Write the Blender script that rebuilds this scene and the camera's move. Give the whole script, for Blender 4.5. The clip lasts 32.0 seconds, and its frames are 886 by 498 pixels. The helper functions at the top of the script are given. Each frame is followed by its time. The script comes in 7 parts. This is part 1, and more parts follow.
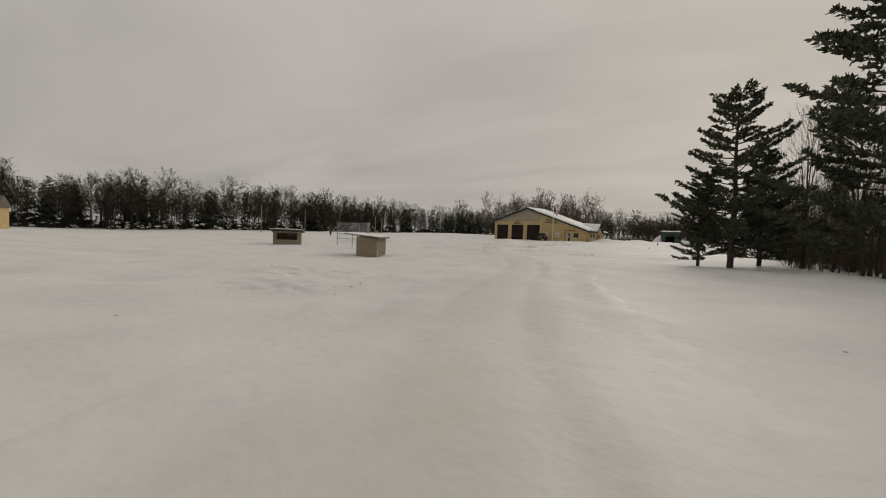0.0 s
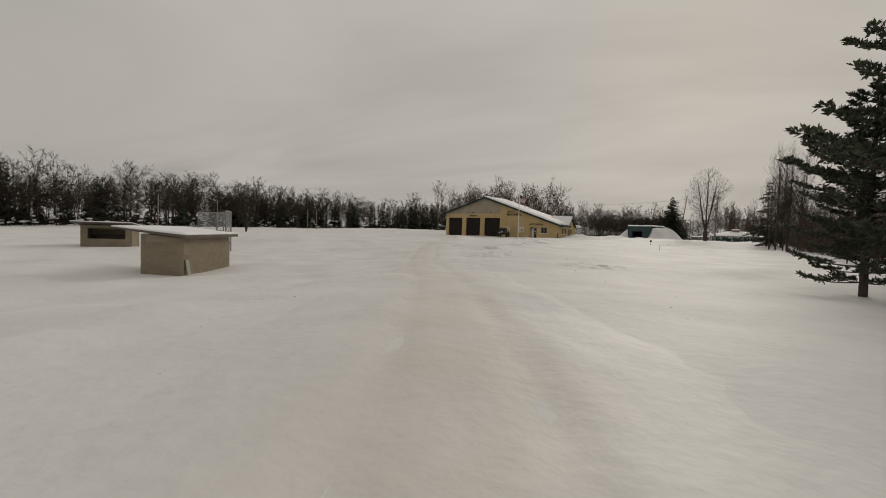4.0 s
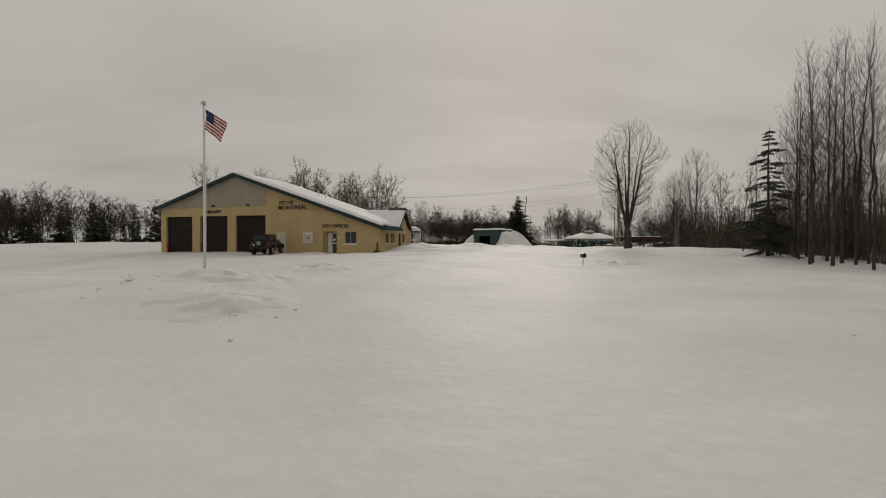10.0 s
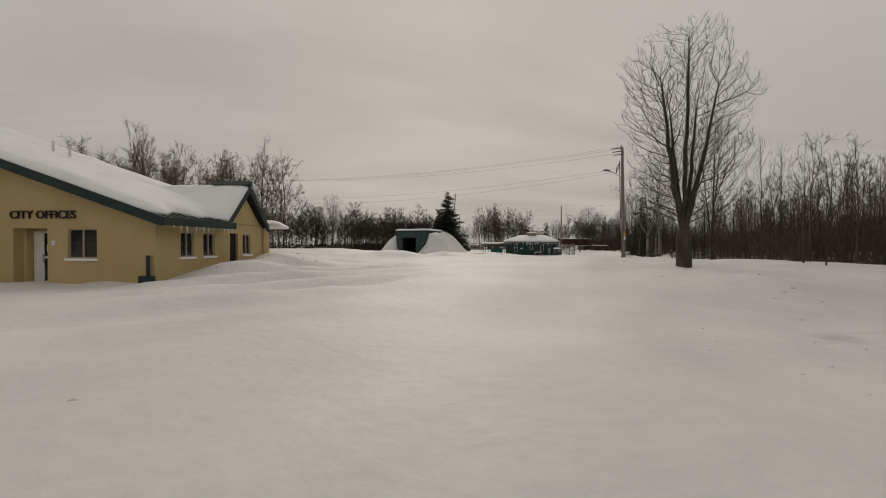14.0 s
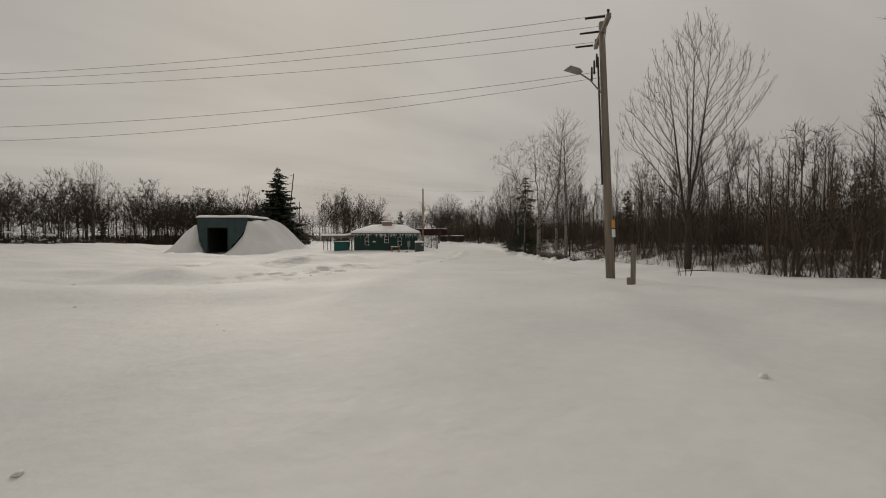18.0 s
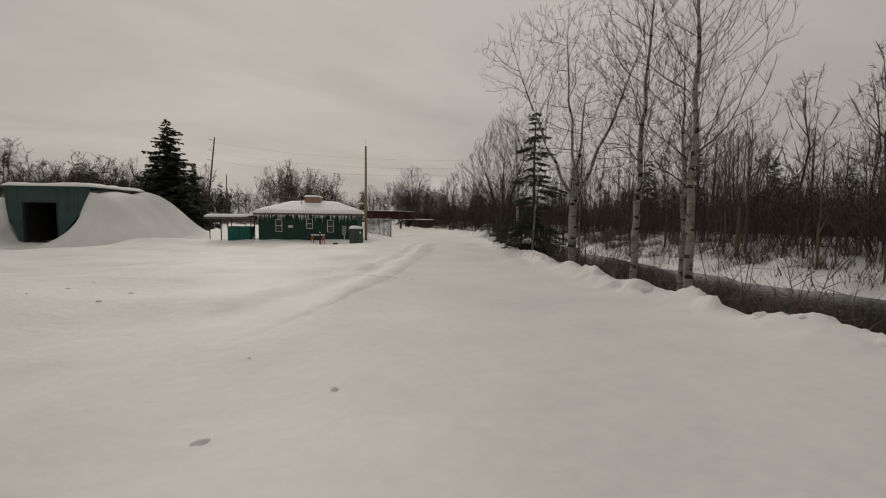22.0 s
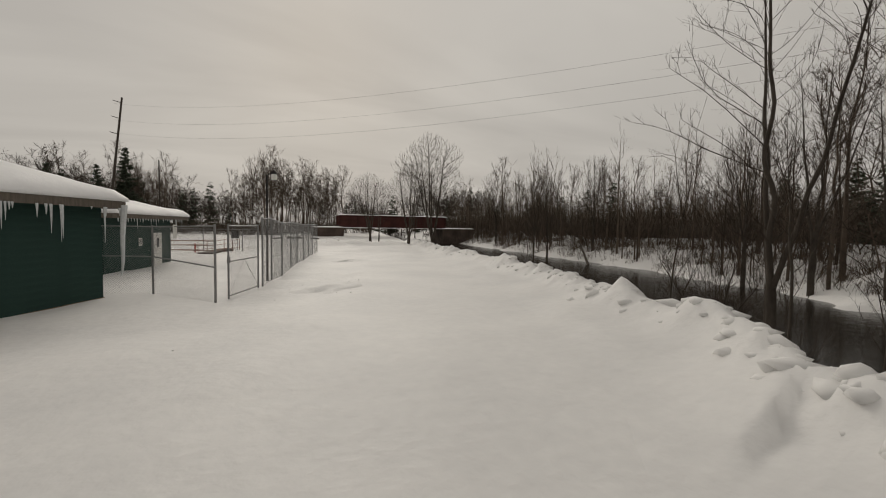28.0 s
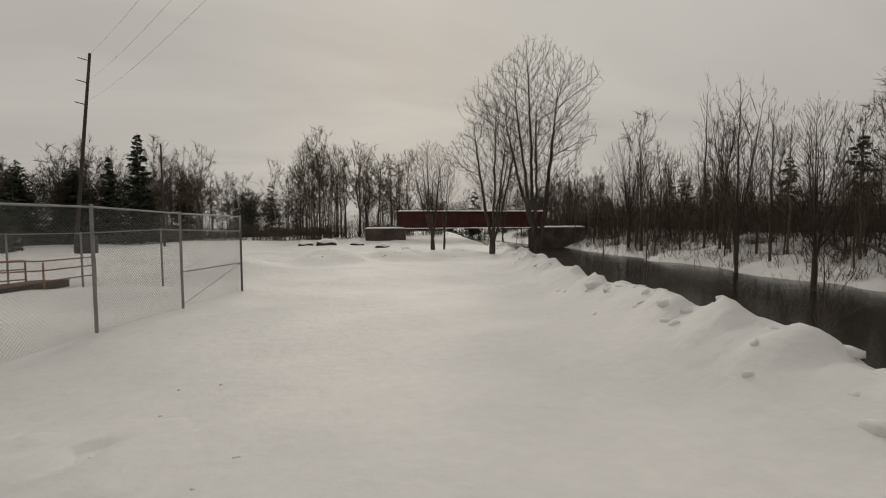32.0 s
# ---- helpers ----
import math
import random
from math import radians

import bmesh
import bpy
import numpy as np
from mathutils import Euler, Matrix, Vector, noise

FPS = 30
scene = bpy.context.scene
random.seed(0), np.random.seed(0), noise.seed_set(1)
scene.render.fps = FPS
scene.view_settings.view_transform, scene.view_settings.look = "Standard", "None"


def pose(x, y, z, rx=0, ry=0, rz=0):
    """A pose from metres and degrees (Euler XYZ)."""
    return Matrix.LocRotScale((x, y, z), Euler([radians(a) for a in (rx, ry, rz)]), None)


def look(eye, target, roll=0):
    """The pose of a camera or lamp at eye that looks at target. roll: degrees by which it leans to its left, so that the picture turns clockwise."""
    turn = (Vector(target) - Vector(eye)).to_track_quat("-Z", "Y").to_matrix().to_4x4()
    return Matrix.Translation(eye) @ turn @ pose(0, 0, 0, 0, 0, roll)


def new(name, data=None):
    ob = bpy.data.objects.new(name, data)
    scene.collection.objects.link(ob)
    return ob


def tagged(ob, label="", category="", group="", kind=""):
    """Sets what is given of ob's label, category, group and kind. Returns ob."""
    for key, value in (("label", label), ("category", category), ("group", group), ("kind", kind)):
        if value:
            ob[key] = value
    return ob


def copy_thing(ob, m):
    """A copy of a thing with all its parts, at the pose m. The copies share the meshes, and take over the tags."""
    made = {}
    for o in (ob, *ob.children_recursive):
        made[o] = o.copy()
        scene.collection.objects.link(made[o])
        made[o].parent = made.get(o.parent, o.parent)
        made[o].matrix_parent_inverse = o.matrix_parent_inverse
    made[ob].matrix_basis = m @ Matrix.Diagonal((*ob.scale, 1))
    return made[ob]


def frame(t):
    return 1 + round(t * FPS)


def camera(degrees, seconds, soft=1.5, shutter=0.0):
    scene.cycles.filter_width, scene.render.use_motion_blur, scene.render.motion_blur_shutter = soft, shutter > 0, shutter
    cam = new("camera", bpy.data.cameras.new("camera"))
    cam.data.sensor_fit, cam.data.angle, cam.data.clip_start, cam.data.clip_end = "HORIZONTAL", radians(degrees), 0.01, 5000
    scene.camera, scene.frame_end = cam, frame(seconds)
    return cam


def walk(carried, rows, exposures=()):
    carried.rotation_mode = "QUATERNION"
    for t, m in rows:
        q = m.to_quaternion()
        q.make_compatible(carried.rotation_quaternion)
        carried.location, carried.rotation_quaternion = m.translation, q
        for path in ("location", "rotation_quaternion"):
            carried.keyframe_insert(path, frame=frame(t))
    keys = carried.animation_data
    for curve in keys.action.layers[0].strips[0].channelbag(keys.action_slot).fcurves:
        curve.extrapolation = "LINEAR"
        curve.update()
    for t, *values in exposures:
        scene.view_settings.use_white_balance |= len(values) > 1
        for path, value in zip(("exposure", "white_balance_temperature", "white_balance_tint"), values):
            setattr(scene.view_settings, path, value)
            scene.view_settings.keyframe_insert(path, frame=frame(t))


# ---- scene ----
cam = camera(92.9, 32.0, soft=1.05)

# seconds, place, yaw to the left, pitch up, lean to the left
PATH = [
    (0.0, 33.65, -98.33, 0.76, 30.87, -2.11, 2.22),
    (0.5, 32.70, -96.17, 0.77, 30.24, -2.25, 2.34),
    (1.0, 31.70, -94.04, 0.79, 29.51, -2.24, 2.34),
    (1.5, 30.67, -91.88, 0.79, 28.71, -2.07, 1.62),
    (2.0, 29.68, -89.67, 0.78, 27.91, -2.14, 1.88),
    (2.5, 28.80, -87.30, 0.76, 27.35, -2.07, 1.59),
    (4.5, 26.23, -76.19, 0.78, 24.16, -2.49, 2.19),
    (5.0, 25.58, -73.07, 0.66, 22.76, -2.19, 2.11),
    (5.5, 24.87, -69.64, 0.55, 21.20, -2.02, 1.63),
    (6.0, 24.09, -65.97, 0.48, 19.56, -1.76, 1.29),
    (6.5, 23.30, -62.14, 0.45, 17.61, -1.80, 1.20),
    (7.0, 22.61, -58.30, 0.49, 15.32, -2.00, 1.45),
    (7.5, 22.11, -54.60, 0.55, 13.02, -1.65, 1.14),
    (8.0, 21.82, -51.16, 0.64, 10.81, -1.24, 1.18),
    (8.5, 21.69, -47.95, 0.78, 8.51, -1.19, 1.16),
    (9.0, 21.65, -44.92, 0.91, 6.34, -1.00, 1.15),
    (9.5, 21.63, -41.96, 1.00, 4.91, -1.07, 0.61),
    (10.0, 21.59, -39.01, 1.06, 4.04, -0.91, 0.17),
    (10.5, 21.54, -36.06, 1.08, 3.26, -0.84, -0.17),
    (11.0, 21.51, -33.17, 1.10, 2.55, -1.09, 0.44),
    (11.5, 21.51, -30.40, 1.11, 1.98, -0.99, 0.27),
    (12.0, 21.54, -27.73, 1.15, 1.30, -0.97, 0.54),
    (12.5, 21.63, -25.12, 1.21, 0.10, -0.71, 0.04),
    (13.0, 21.77, -22.58, 1.30, -1.52, -0.54, 0.43),
    (13.5, 21.93, -20.17, 1.40, -3.75, -0.43, -0.06),
    (14.0, 21.96, -17.74, 1.52, -6.30, -0.71, 0.22),
    (14.5, 22.01, -15.26, 1.61, -8.99, -0.93, 0.12),
    (15.0, 22.42, -12.70, 1.68, -12.15, -1.07, 0.55),
    (15.5, 23.12, -10.13, 1.73, -15.03, -1.06, 0.42),
    (17.5, 26.96, -0.01, 1.94, -24.63, -1.87, 0.04),
    (18.0, 28.12, 2.33, 1.98, -26.08, -2.10, 0.05),
    (18.5, 29.38, 4.65, 2.03, -26.92, -2.32, -1.23),
    (19.0, 30.75, 7.02, 2.08, -27.58, -2.57, -1.08),
    (19.5, 32.26, 9.42, 2.09, -27.99, -3.44, -0.64),
    (20.0, 33.88, 11.77, 2.06, -28.43, -4.10, 0.02),
    (20.5, 35.49, 14.31, 2.01, -28.86, -3.88, 0.19),
    (21.0, 37.09, 17.09, 1.94, -29.33, -3.85, 0.07),
    (21.5, 38.78, 20.02, 1.84, -29.86, -4.33, 0.50),
    (22.0, 40.58, 23.08, 1.73, -30.00, -4.21, 0.68),
    (22.5, 42.52, 26.14, 1.60, -29.72, -4.10, -0.69),
    (23.0, 44.48, 29.28, 1.47, -29.75, -4.21, -0.43),
    (23.5, 46.45, 32.38, 1.34, -29.66, -3.79, -0.09),
    (24.0, 48.45, 35.29, 1.22, -29.58, -3.03, 0.97),
    (24.5, 50.38, 38.34, 1.13, -28.93, -2.77, 1.22),
    (25.0, 52.27, 41.48, 1.09, -28.36, -2.70, 1.39),
    (25.5, 54.15, 44.65, 1.11, -27.66, -2.30, 2.37),
    (27.5, 62.10, 57.38, 1.36, -24.30, -2.48, 1.16),
    (28.0, 63.75, 60.50, 1.40, -23.24, -2.94, 0.89),
    (28.5, 65.25, 63.60, 1.42, -22.09, -3.33, 0.31),
    (29.0, 66.58, 66.66, 1.39, -20.85, -2.81, -0.43),
    (29.5, 67.80, 69.65, 1.32, -19.45, -2.64, -0.73),
    (30.0, 68.98, 72.69, 1.25, -17.86, -3.09, -0.77),
    (30.5, 70.01, 75.86, 1.18, -16.41, -2.79, -1.40),
    (31.0, 70.87, 79.16, 1.13, -14.74, -2.55, -0.53),
    (31.5, 71.66, 82.57, 1.08, -13.09, -2.63, -1.62),
    (32.0, 72.45, 85.99, 1.01, -11.63, -2.84, -0.42),
]


def way_pose(x, y, z, yaw, pitch, lean):
    return pose(x, y, z, 90 + pitch, 0, yaw) @ pose(0, 0, 0, 0, 0, lean)


walk(cam, [(t, way_pose(*p)) for t, *p in PATH], exposures=[(0, -0.04), (15, -0.08), (20, -0.1), (25, 0.0), (32, 0.05)])

# ---- sky and light: a low, warm overcast ----
SUN_AZ, SUN_EL = 6.0, 24.0      # degrees to the right of +y, and up
world = bpy.data.worlds.new("overcast_sky")
scene.world = world
world.use_nodes = True
nt = world.node_tree
nt.nodes.clear()


def wnode(kind, **values):
    n = nt.nodes.new(kind)
    for k, v in values.items():
        n.inputs[k].default_value = v
    return n


out = wnode("ShaderNodeOutputWorld")
bg = wnode("ShaderNodeBackground", Strength=1.0)
sky = nt.nodes.new("ShaderNodeTexSky")
sky.sky_type = "NISHITA"
sky.sun_disc = False
sky.sun_elevation, sky.sun_rotation = radians(SUN_EL), radians(SUN_AZ)
sky.air_density, sky.dust_density = 2.0, 4.0
coord = wnode("ShaderNodeTexCoord")
sep = wnode("ShaderNodeSeparateXYZ")
nt.links.new(coord.outputs["Generated"], sep.inputs[0])
# cloud deck: the direction laid onto a flat layer, so that streaks draw together at the horizon
lift = wnode("ShaderNodeMath")
lift.operation = "ADD"
lift.inputs[1].default_value = 0.16
nt.links.new(sep.outputs["Z"], lift.inputs[0])
flat = wnode("ShaderNodeVectorMath")
flat.operation = "DIVIDE"
comb = wnode("ShaderNodeCombineXYZ", Z=1.0)
nt.links.new(lift.outputs[0], comb.inputs["X"])
nt.links.new(lift.outputs[0], comb.inputs["Y"])
nt.links.new(coord.outputs["Generated"], flat.inputs[0])
nt.links.new(comb.outputs[0], flat.inputs[1])
stretch = wnode("ShaderNodeMapping")
stretch.inputs["Rotation"].default_value = (0, 0, radians(25))
stretch.inputs["Scale"].default_value = (0.55, 1.2, 0.2)
nt.links.new(flat.outputs[0], stretch.inputs[0])
clouds = wnode("ShaderNodeTexNoise", Scale=0.9, Detail=5.0, Roughness=0.5, Distortion=0.5)
nt.links.new(stretch.outputs[0], clouds.inputs["Vector"])
ramp = wnode("ShaderNodeValToRGB")
ramp.color_ramp.elements[0].position, ramp.color_ramp.elements[0].color = 0.36, (0.396, 0.373, 0.343, 1)
ramp.color_ramp.elements[1].position, ramp.color_ramp.elements[1].color = 0.66, (0.484, 0.457, 0.418, 1)
nt.links.new(clouds.outputs["Fac"], ramp.inputs["Fac"])
# brighter towards the zenith, as an overcast sky is
rise = wnode("ShaderNodeMapRange")
for k, v in (("From Min", -0.02), ("From Max", 1.0), ("To Min", 0.94), ("To Max", 1.12)):
    rise.inputs[k].default_value = v
nt.links.new(sep.outputs["Z"], rise.inputs["Value"])
lit = wnode("ShaderNodeVectorMath")
lit.operation = "SCALE"
nt.links.new(ramp.outputs["Color"], lit.inputs[0])
nt.links.new(rise.outputs["Result"], lit.inputs["Scale"])
dim = wnode("ShaderNodeVectorMath")
dim.operation = "SCALE"
dim.inputs["Scale"].default_value = 0.1
nt.links.new(sky.outputs["Color"], dim.inputs[0])
# the deck is thinner, and brighter, towards the hidden sun
aim = wnode("ShaderNodeVectorMath")
aim.operation = "DOT_PRODUCT"
aim.inputs[1].default_value = (math.sin(radians(SUN_AZ)) * math.cos(radians(SUN_EL)), math.cos(radians(SUN_AZ)) * math.cos(radians(SUN_EL)), math.sin(radians(SUN_EL)))
nt.links.new(coord.outputs["Generated"], aim.inputs[0])
thin = wnode("ShaderNodeMapRange")
for k, v in (("From Min", 0.35), ("From Max", 1.0), ("To Min", 0.96), ("To Max", 1.12)):
    thin.inputs[k].default_value = v
nt.links.new(aim.outputs["Value"], thin.inputs["Value"])
bright = wnode("ShaderNodeVectorMath")
bright.operation = "SCALE"
nt.links.new(lit.outputs[0], bright.inputs[0])
nt.links.new(thin.outputs["Result"], bright.inputs["Scale"])
mixsky = wnode("ShaderNodeMix")
mixsky.data_type = "RGBA"
mixsky.inputs[0].default_value = 0.99
nt.links.new(dim.outputs[0], mixsky.inputs[6])
nt.links.new(bright.outputs[0], mixsky.inputs[7])
nt.links.new(mixsky.outputs[2], bg.inputs["Color"])
nt.links.new(bg.outputs[0], out.inputs["Surface"])

sun = new("sun", bpy.data.lights.new("sun", "SUN"))
sun.data.energy, sun.data.angle, sun.data.color = 0.9, radians(26), (1.0, 0.93, 0.82)
sun_from = Vector((math.sin(radians(SUN_AZ)) * math.cos(radians(SUN_EL)), math.cos(radians(SUN_AZ)) * math.cos(radians(SUN_EL)), math.sin(radians(SUN_EL))))
sun.matrix_world = look(sun_from * 300, (0, 0, 0))


# ---- materials ----
def material(name, c1, c2, scale=2.0, rough=0.8, metal=0.0, bump=0.15, bscale=25.0, spec=0.3, island=0.0, each=0.0, stretch=(1, 1, 1), coat=0.0, broad=0.0, worn=None):
    """Two colours mixed by a coarse and a fine noise, with fine relief; island, each: shift in lightness per loose piece or per object."""
    m = bpy.data.materials.new(name)
    m.use_nodes = True
    t = m.node_tree
    b = t.nodes["Principled BSDF"]
    tc = t.nodes.new("ShaderNodeTexCoord")
    mp = t.nodes.new("ShaderNodeMapping")
    mp.inputs["Scale"].default_value = stretch
    t.links.new(tc.outputs["Object"], mp.inputs[0])
    n1 = t.nodes.new("ShaderNodeTexNoise")
    n1.inputs["Scale"].default_value, n1.inputs["Detail"].default_value = scale, 4
    n2 = t.nodes.new("ShaderNodeTexNoise")
    n2.inputs["Scale"].default_value, n2.inputs["Detail"].default_value = bscale, 3
    for n in (n1, n2):
        t.links.new(mp.outputs[0], n.inputs["Vector"])
    add = t.nodes.new("ShaderNodeMath")
    add.operation = "MULTIPLY_ADD"
    add.inputs[1].default_value = 0.35
    t.links.new(n2.outputs["Fac"], add.inputs[0])
    t.links.new(n1.outputs["Fac"], add.inputs[2])
    rp = t.nodes.new("ShaderNodeMapRange")
    rp.inputs["From Min"].default_value, rp.inputs["From Max"].default_value = 0.45, 0.9
    t.links.new(add.outputs[0], rp.inputs["Value"])
    mx = t.nodes.new("ShaderNodeMix")
    mx.data_type = "RGBA"
    mx.inputs[6].default_value, mx.inputs[7].default_value = (*c1, 1), (*c2, 1)
    t.links.new(rp.outputs["Result"], mx.inputs[0])
    colour = mx.outputs[2]
    if island or each:
        if island:
            rnd = t.nodes.new("ShaderNodeNewGeometry").outputs["Random Per Island"]
        else:
            rnd = t.nodes.new("ShaderNodeObjectInfo").outputs["Random"]
        r2 = t.nodes.new("ShaderNodeMapRange")
        k = island or each
        r2.inputs["To Min"].default_value, r2.inputs["To Max"].default_value = 1 - k, 1 + k
        t.links.new(rnd, r2.inputs["Value"])
        sc = t.nodes.new("ShaderNodeVectorMath")
        sc.operation = "SCALE"
        t.links.new(colour, sc.inputs[0])
        t.links.new(r2.outputs["Result"], sc.inputs["Scale"])
        colour = sc.outputs[0]
    if worn:
        # sand and dirt ground in along the middle of the lane
        wa = t.nodes.new("ShaderNodeAttribute")
        wa.attribute_name = "wear"
        n3 = t.nodes.new("ShaderNodeTexNoise")
        n3.inputs["Scale"].default_value, n3.inputs["Detail"].default_value = 0.9, 5
        t.links.new(tc.outputs["Object"], n3.inputs["Vector"])
        mw = t.nodes.new("ShaderNodeMath")
        mw.operation = "MULTIPLY"
        t.links.new(wa.outputs["Fac"], mw.inputs[0])
        t.links.new(n3.outputs["Fac"], mw.inputs[1])
        m2 = t.nodes.new("ShaderNodeMix")
        m2.data_type = "RGBA"
        t.links.new(mw.outputs[0], m2.inputs[0])
        t.links.new(colour, m2.inputs[6])
        m2.inputs[7].default_value = (*worn, 1)
        colour = m2.outputs[2]
    t.links.new(colour, b.inputs["Base Color"])
    b.inputs["Roughness"].default_value, b.inputs["Metallic"].default_value = rough, metal
    b.inputs["Specular IOR Level"].default_value, b.inputs["Coat Weight"].default_value = spec, coat
    if bump:
        bp = t.nodes.new("ShaderNodeBump")
        bp.inputs["Strength"].default_value, bp.inputs["Distance"].default_value = bump, 0.05
        t.links.new(n2.outputs["Fac"], bp.inputs["Height"])
        t.links.new(bp.outputs[0], b.inputs["Normal"])
        if broad:
            n4 = t.nodes.new("ShaderNodeTexNoise")
            n4.inputs["Scale"].default_value, n4.inputs["Detail"].default_value = broad, 4
            t.links.new(mp.outputs[0], n4.inputs["Vector"])
            b4 = t.nodes.new("ShaderNodeBump")
            b4.inputs["Strength"].default_value, b4.inputs["Distance"].default_value = 0.5, 0.12
            t.links.new(n4.outputs["Fac"], b4.inputs["Height"])
            t.links.new(b4.outputs[0], bp.inputs["Normal"])
    return m


M_SNOW = material("snow", (0.665, 0.66, 0.655), (0.785, 0.775, 0.76), 0.35, 0.65, bump=0.3, bscale=5.0, spec=0.25, broad=0.9)
M_SNOW_ROOF = material("roof_snow", (0.82, 0.82, 0.83), (0.90, 0.90, 0.90), 0.8, 0.65, bump=0.3, bscale=9.0, spec=0.25)
M_TRACK = material("packed_snow", (0.665, 0.66, 0.655), (0.785, 0.775, 0.76), 0.35, 0.6, bump=0.35, bscale=5.0, broad=0.9, worn=(0.66, 0.615, 0.56))
M_STUCCO = material("tan_stucco", (0.47, 0.352, 0.178), (0.55, 0.418, 0.222), 0.7, 0.9, bump=0.3, bscale=60, spec=0.1)
M_GREY = material("grey_stucco", (0.32, 0.28, 0.215), (0.39, 0.345, 0.27), 0.6, 0.9, bump=0.3, bscale=60, spec=0.1)
M_GREEN = material("dark_green_paint", (0.014, 0.03, 0.028), (0.022, 0.042, 0.038), 1.5, 0.6, bump=0.1, bscale=40)
M_METALROOF = material("green_metal_roof", (0.035, 0.052, 0.045), (0.06, 0.08, 0.07), 1.0, 0.45, metal=0.3, bump=0.05)
M_FRAME = material("tan_window_frame", (0.33, 0.28, 0.19), (0.42, 0.36, 0.25), 2, 0.6, bump=0.05)
M_BROWN_DOOR = material("dark_brown_door", (0.015, 0.011, 0.010), (0.024, 0.018, 0.016), 1.2, 0.7, bump=0.1, bscale=20, spec=0.2)
M_BLACK = material("black_paint", (0.012, 0.012, 0.013), (0.02, 0.02, 0.021), 2, 0.3, bump=0.0, coat=0.5)
M_DARK = material("dark_trim", (0.018, 0.015, 0.014), (0.03, 0.026, 0.024), 3, 0.6)
M_RUBBER = material("rubber", (0.015, 0.015, 0.015), (0.025, 0.025, 0.025), 6, 0.85)
M_STEEL = material("galvanised_steel", (0.20, 0.20, 0.20), (0.30, 0.30, 0.295), 4, 0.5, metal=0.55, bump=0.05)
M_ALU = material("light_alloy", (0.45, 0.45, 0.46), (0.6, 0.6, 0.6), 4, 0.4, metal=0.6, bump=0.0)
M_WHITE = material("white_paint", (0.62, 0.61, 0.58), (0.74, 0.73, 0.70), 1.5, 0.5, bump=0.05)
M_CREAM = material("cream_door", (0.55, 0.50, 0.38), (0.63, 0.58, 0.46), 1.5, 0.5, bump=0.05)
M_RED = material("red_trim", (0.35, 0.03, 0.025), (0.45, 0.05, 0.04), 2, 0.5)
M_GREENWALL = material("green_board", (0.011, 0.036, 0.029), (0.019, 0.052, 0.042), 0.9, 0.7, bump=0.2, bscale=12, stretch=(1, 1, 6))
M_TEAL = material("teal_dumpster", (0.008, 0.10, 0.085), (0.02, 0.15, 0.125), 1.2, 0.5)
M_BUNKER = material("green_steel", (0.030, 0.060, 0.060), (0.048, 0.082, 0.080), 0.8, 0.55, bump=0.1)
M_BOX = material("transformer_green", (0.05, 0.062, 0.054), (0.072, 0.086, 0.074), 1.2, 0.5)
M_CONC = material("concrete_block", (0.235, 0.198, 0.145), (0.33, 0.282, 0.21), 1.0, 0.95, bump=0.4, bscale=30, spec=0.1, each=0.07)
M_FOUND = material("bare_foundation", (0.22, 0.15, 0.10), (0.33, 0.24, 0.17), 1.0, 0.9)
M_ROOFWOOD = material("weathered_board", (0.10, 0.085, 0.07), (0.17, 0.145, 0.12), 2, 0.85, stretch=(1, 6, 1))
M_POLE = material("grey_wooden_pole", (0.17, 0.145, 0.115), (0.27, 0.235, 0.19), 2.5, 0.9, bump=0.5, bscale=18, stretch=(3, 3, 0.25))
M_POLETAN = material("tan_wooden_pole", (0.20, 0.135, 0.078), (0.29, 0.205, 0.125), 2.5, 0.85, bump=0.4, bscale=18, stretch=(3, 3, 0.25))
M_POLEDARK = material("dark_wooden_pole", (0.04, 0.032, 0.026), (0.07, 0.058, 0.048), 2.5, 0.9, bump=0.4, bscale=18, stretch=(3, 3, 0.25))
M_BARK = material("grey_bark", (0.050, 0.042, 0.035), (0.105, 0.09, 0.075), 2.5, 0.95, bump=0.6, bscale=14, spec=0.1, stretch=(1, 1, 0.35))
M_TWIG = material("bare_twigs", (0.042, 0.033, 0.027), (0.078, 0.061, 0.049), 2.0, 0.95, bump=0, spec=0.1)
M_BIRCH = material("pale_birch_bark", (0.17, 0.155, 0.134), (0.33, 0.308, 0.27), 3.0, 0.85, bump=0.4, bscale=10, spec=0.15, stretch=(1, 1, 2.5))
# dark horizontal scars and flaking patches of the birch bark
_t = M_BIRCH.node_tree
_b = _t.nodes["Principled BSDF"]
_c = _t.nodes.new("ShaderNodeTexCoord")
_m = _t.nodes.new("ShaderNodeMapping")
_m.inputs["Scale"].default_value = (1.5, 1.5, 3.4)
_n = _t.nodes.new("ShaderNodeTexNoise")
_n.inputs["Scale"].default_value, _n.inputs["Detail"].default_value = 1.5, 4
_r = _t.nodes.new("ShaderNodeMapRange")
_r.inputs["From Min"].default_value, _r.inputs["From Max"].default_value = 0.56, 0.62
_x = _t.nodes.new("ShaderNodeMix")
_x.data_type = "RGBA"
_x.inputs[7].default_value = (0.035, 0.03, 0.026, 1)
_old = _b.inputs["Base Color"].links[0].from_socket
_t.links.new(_c.outputs["Object"], _m.inputs[0])
_t.links.new(_m.outputs[0], _n.inputs["Vector"])
_t.links.new(_n.outputs["Fac"], _r.inputs["Value"])
_t.links.new(_r.outputs["Result"], _x.inputs[0])
_t.links.new(_old, _x.inputs[6])
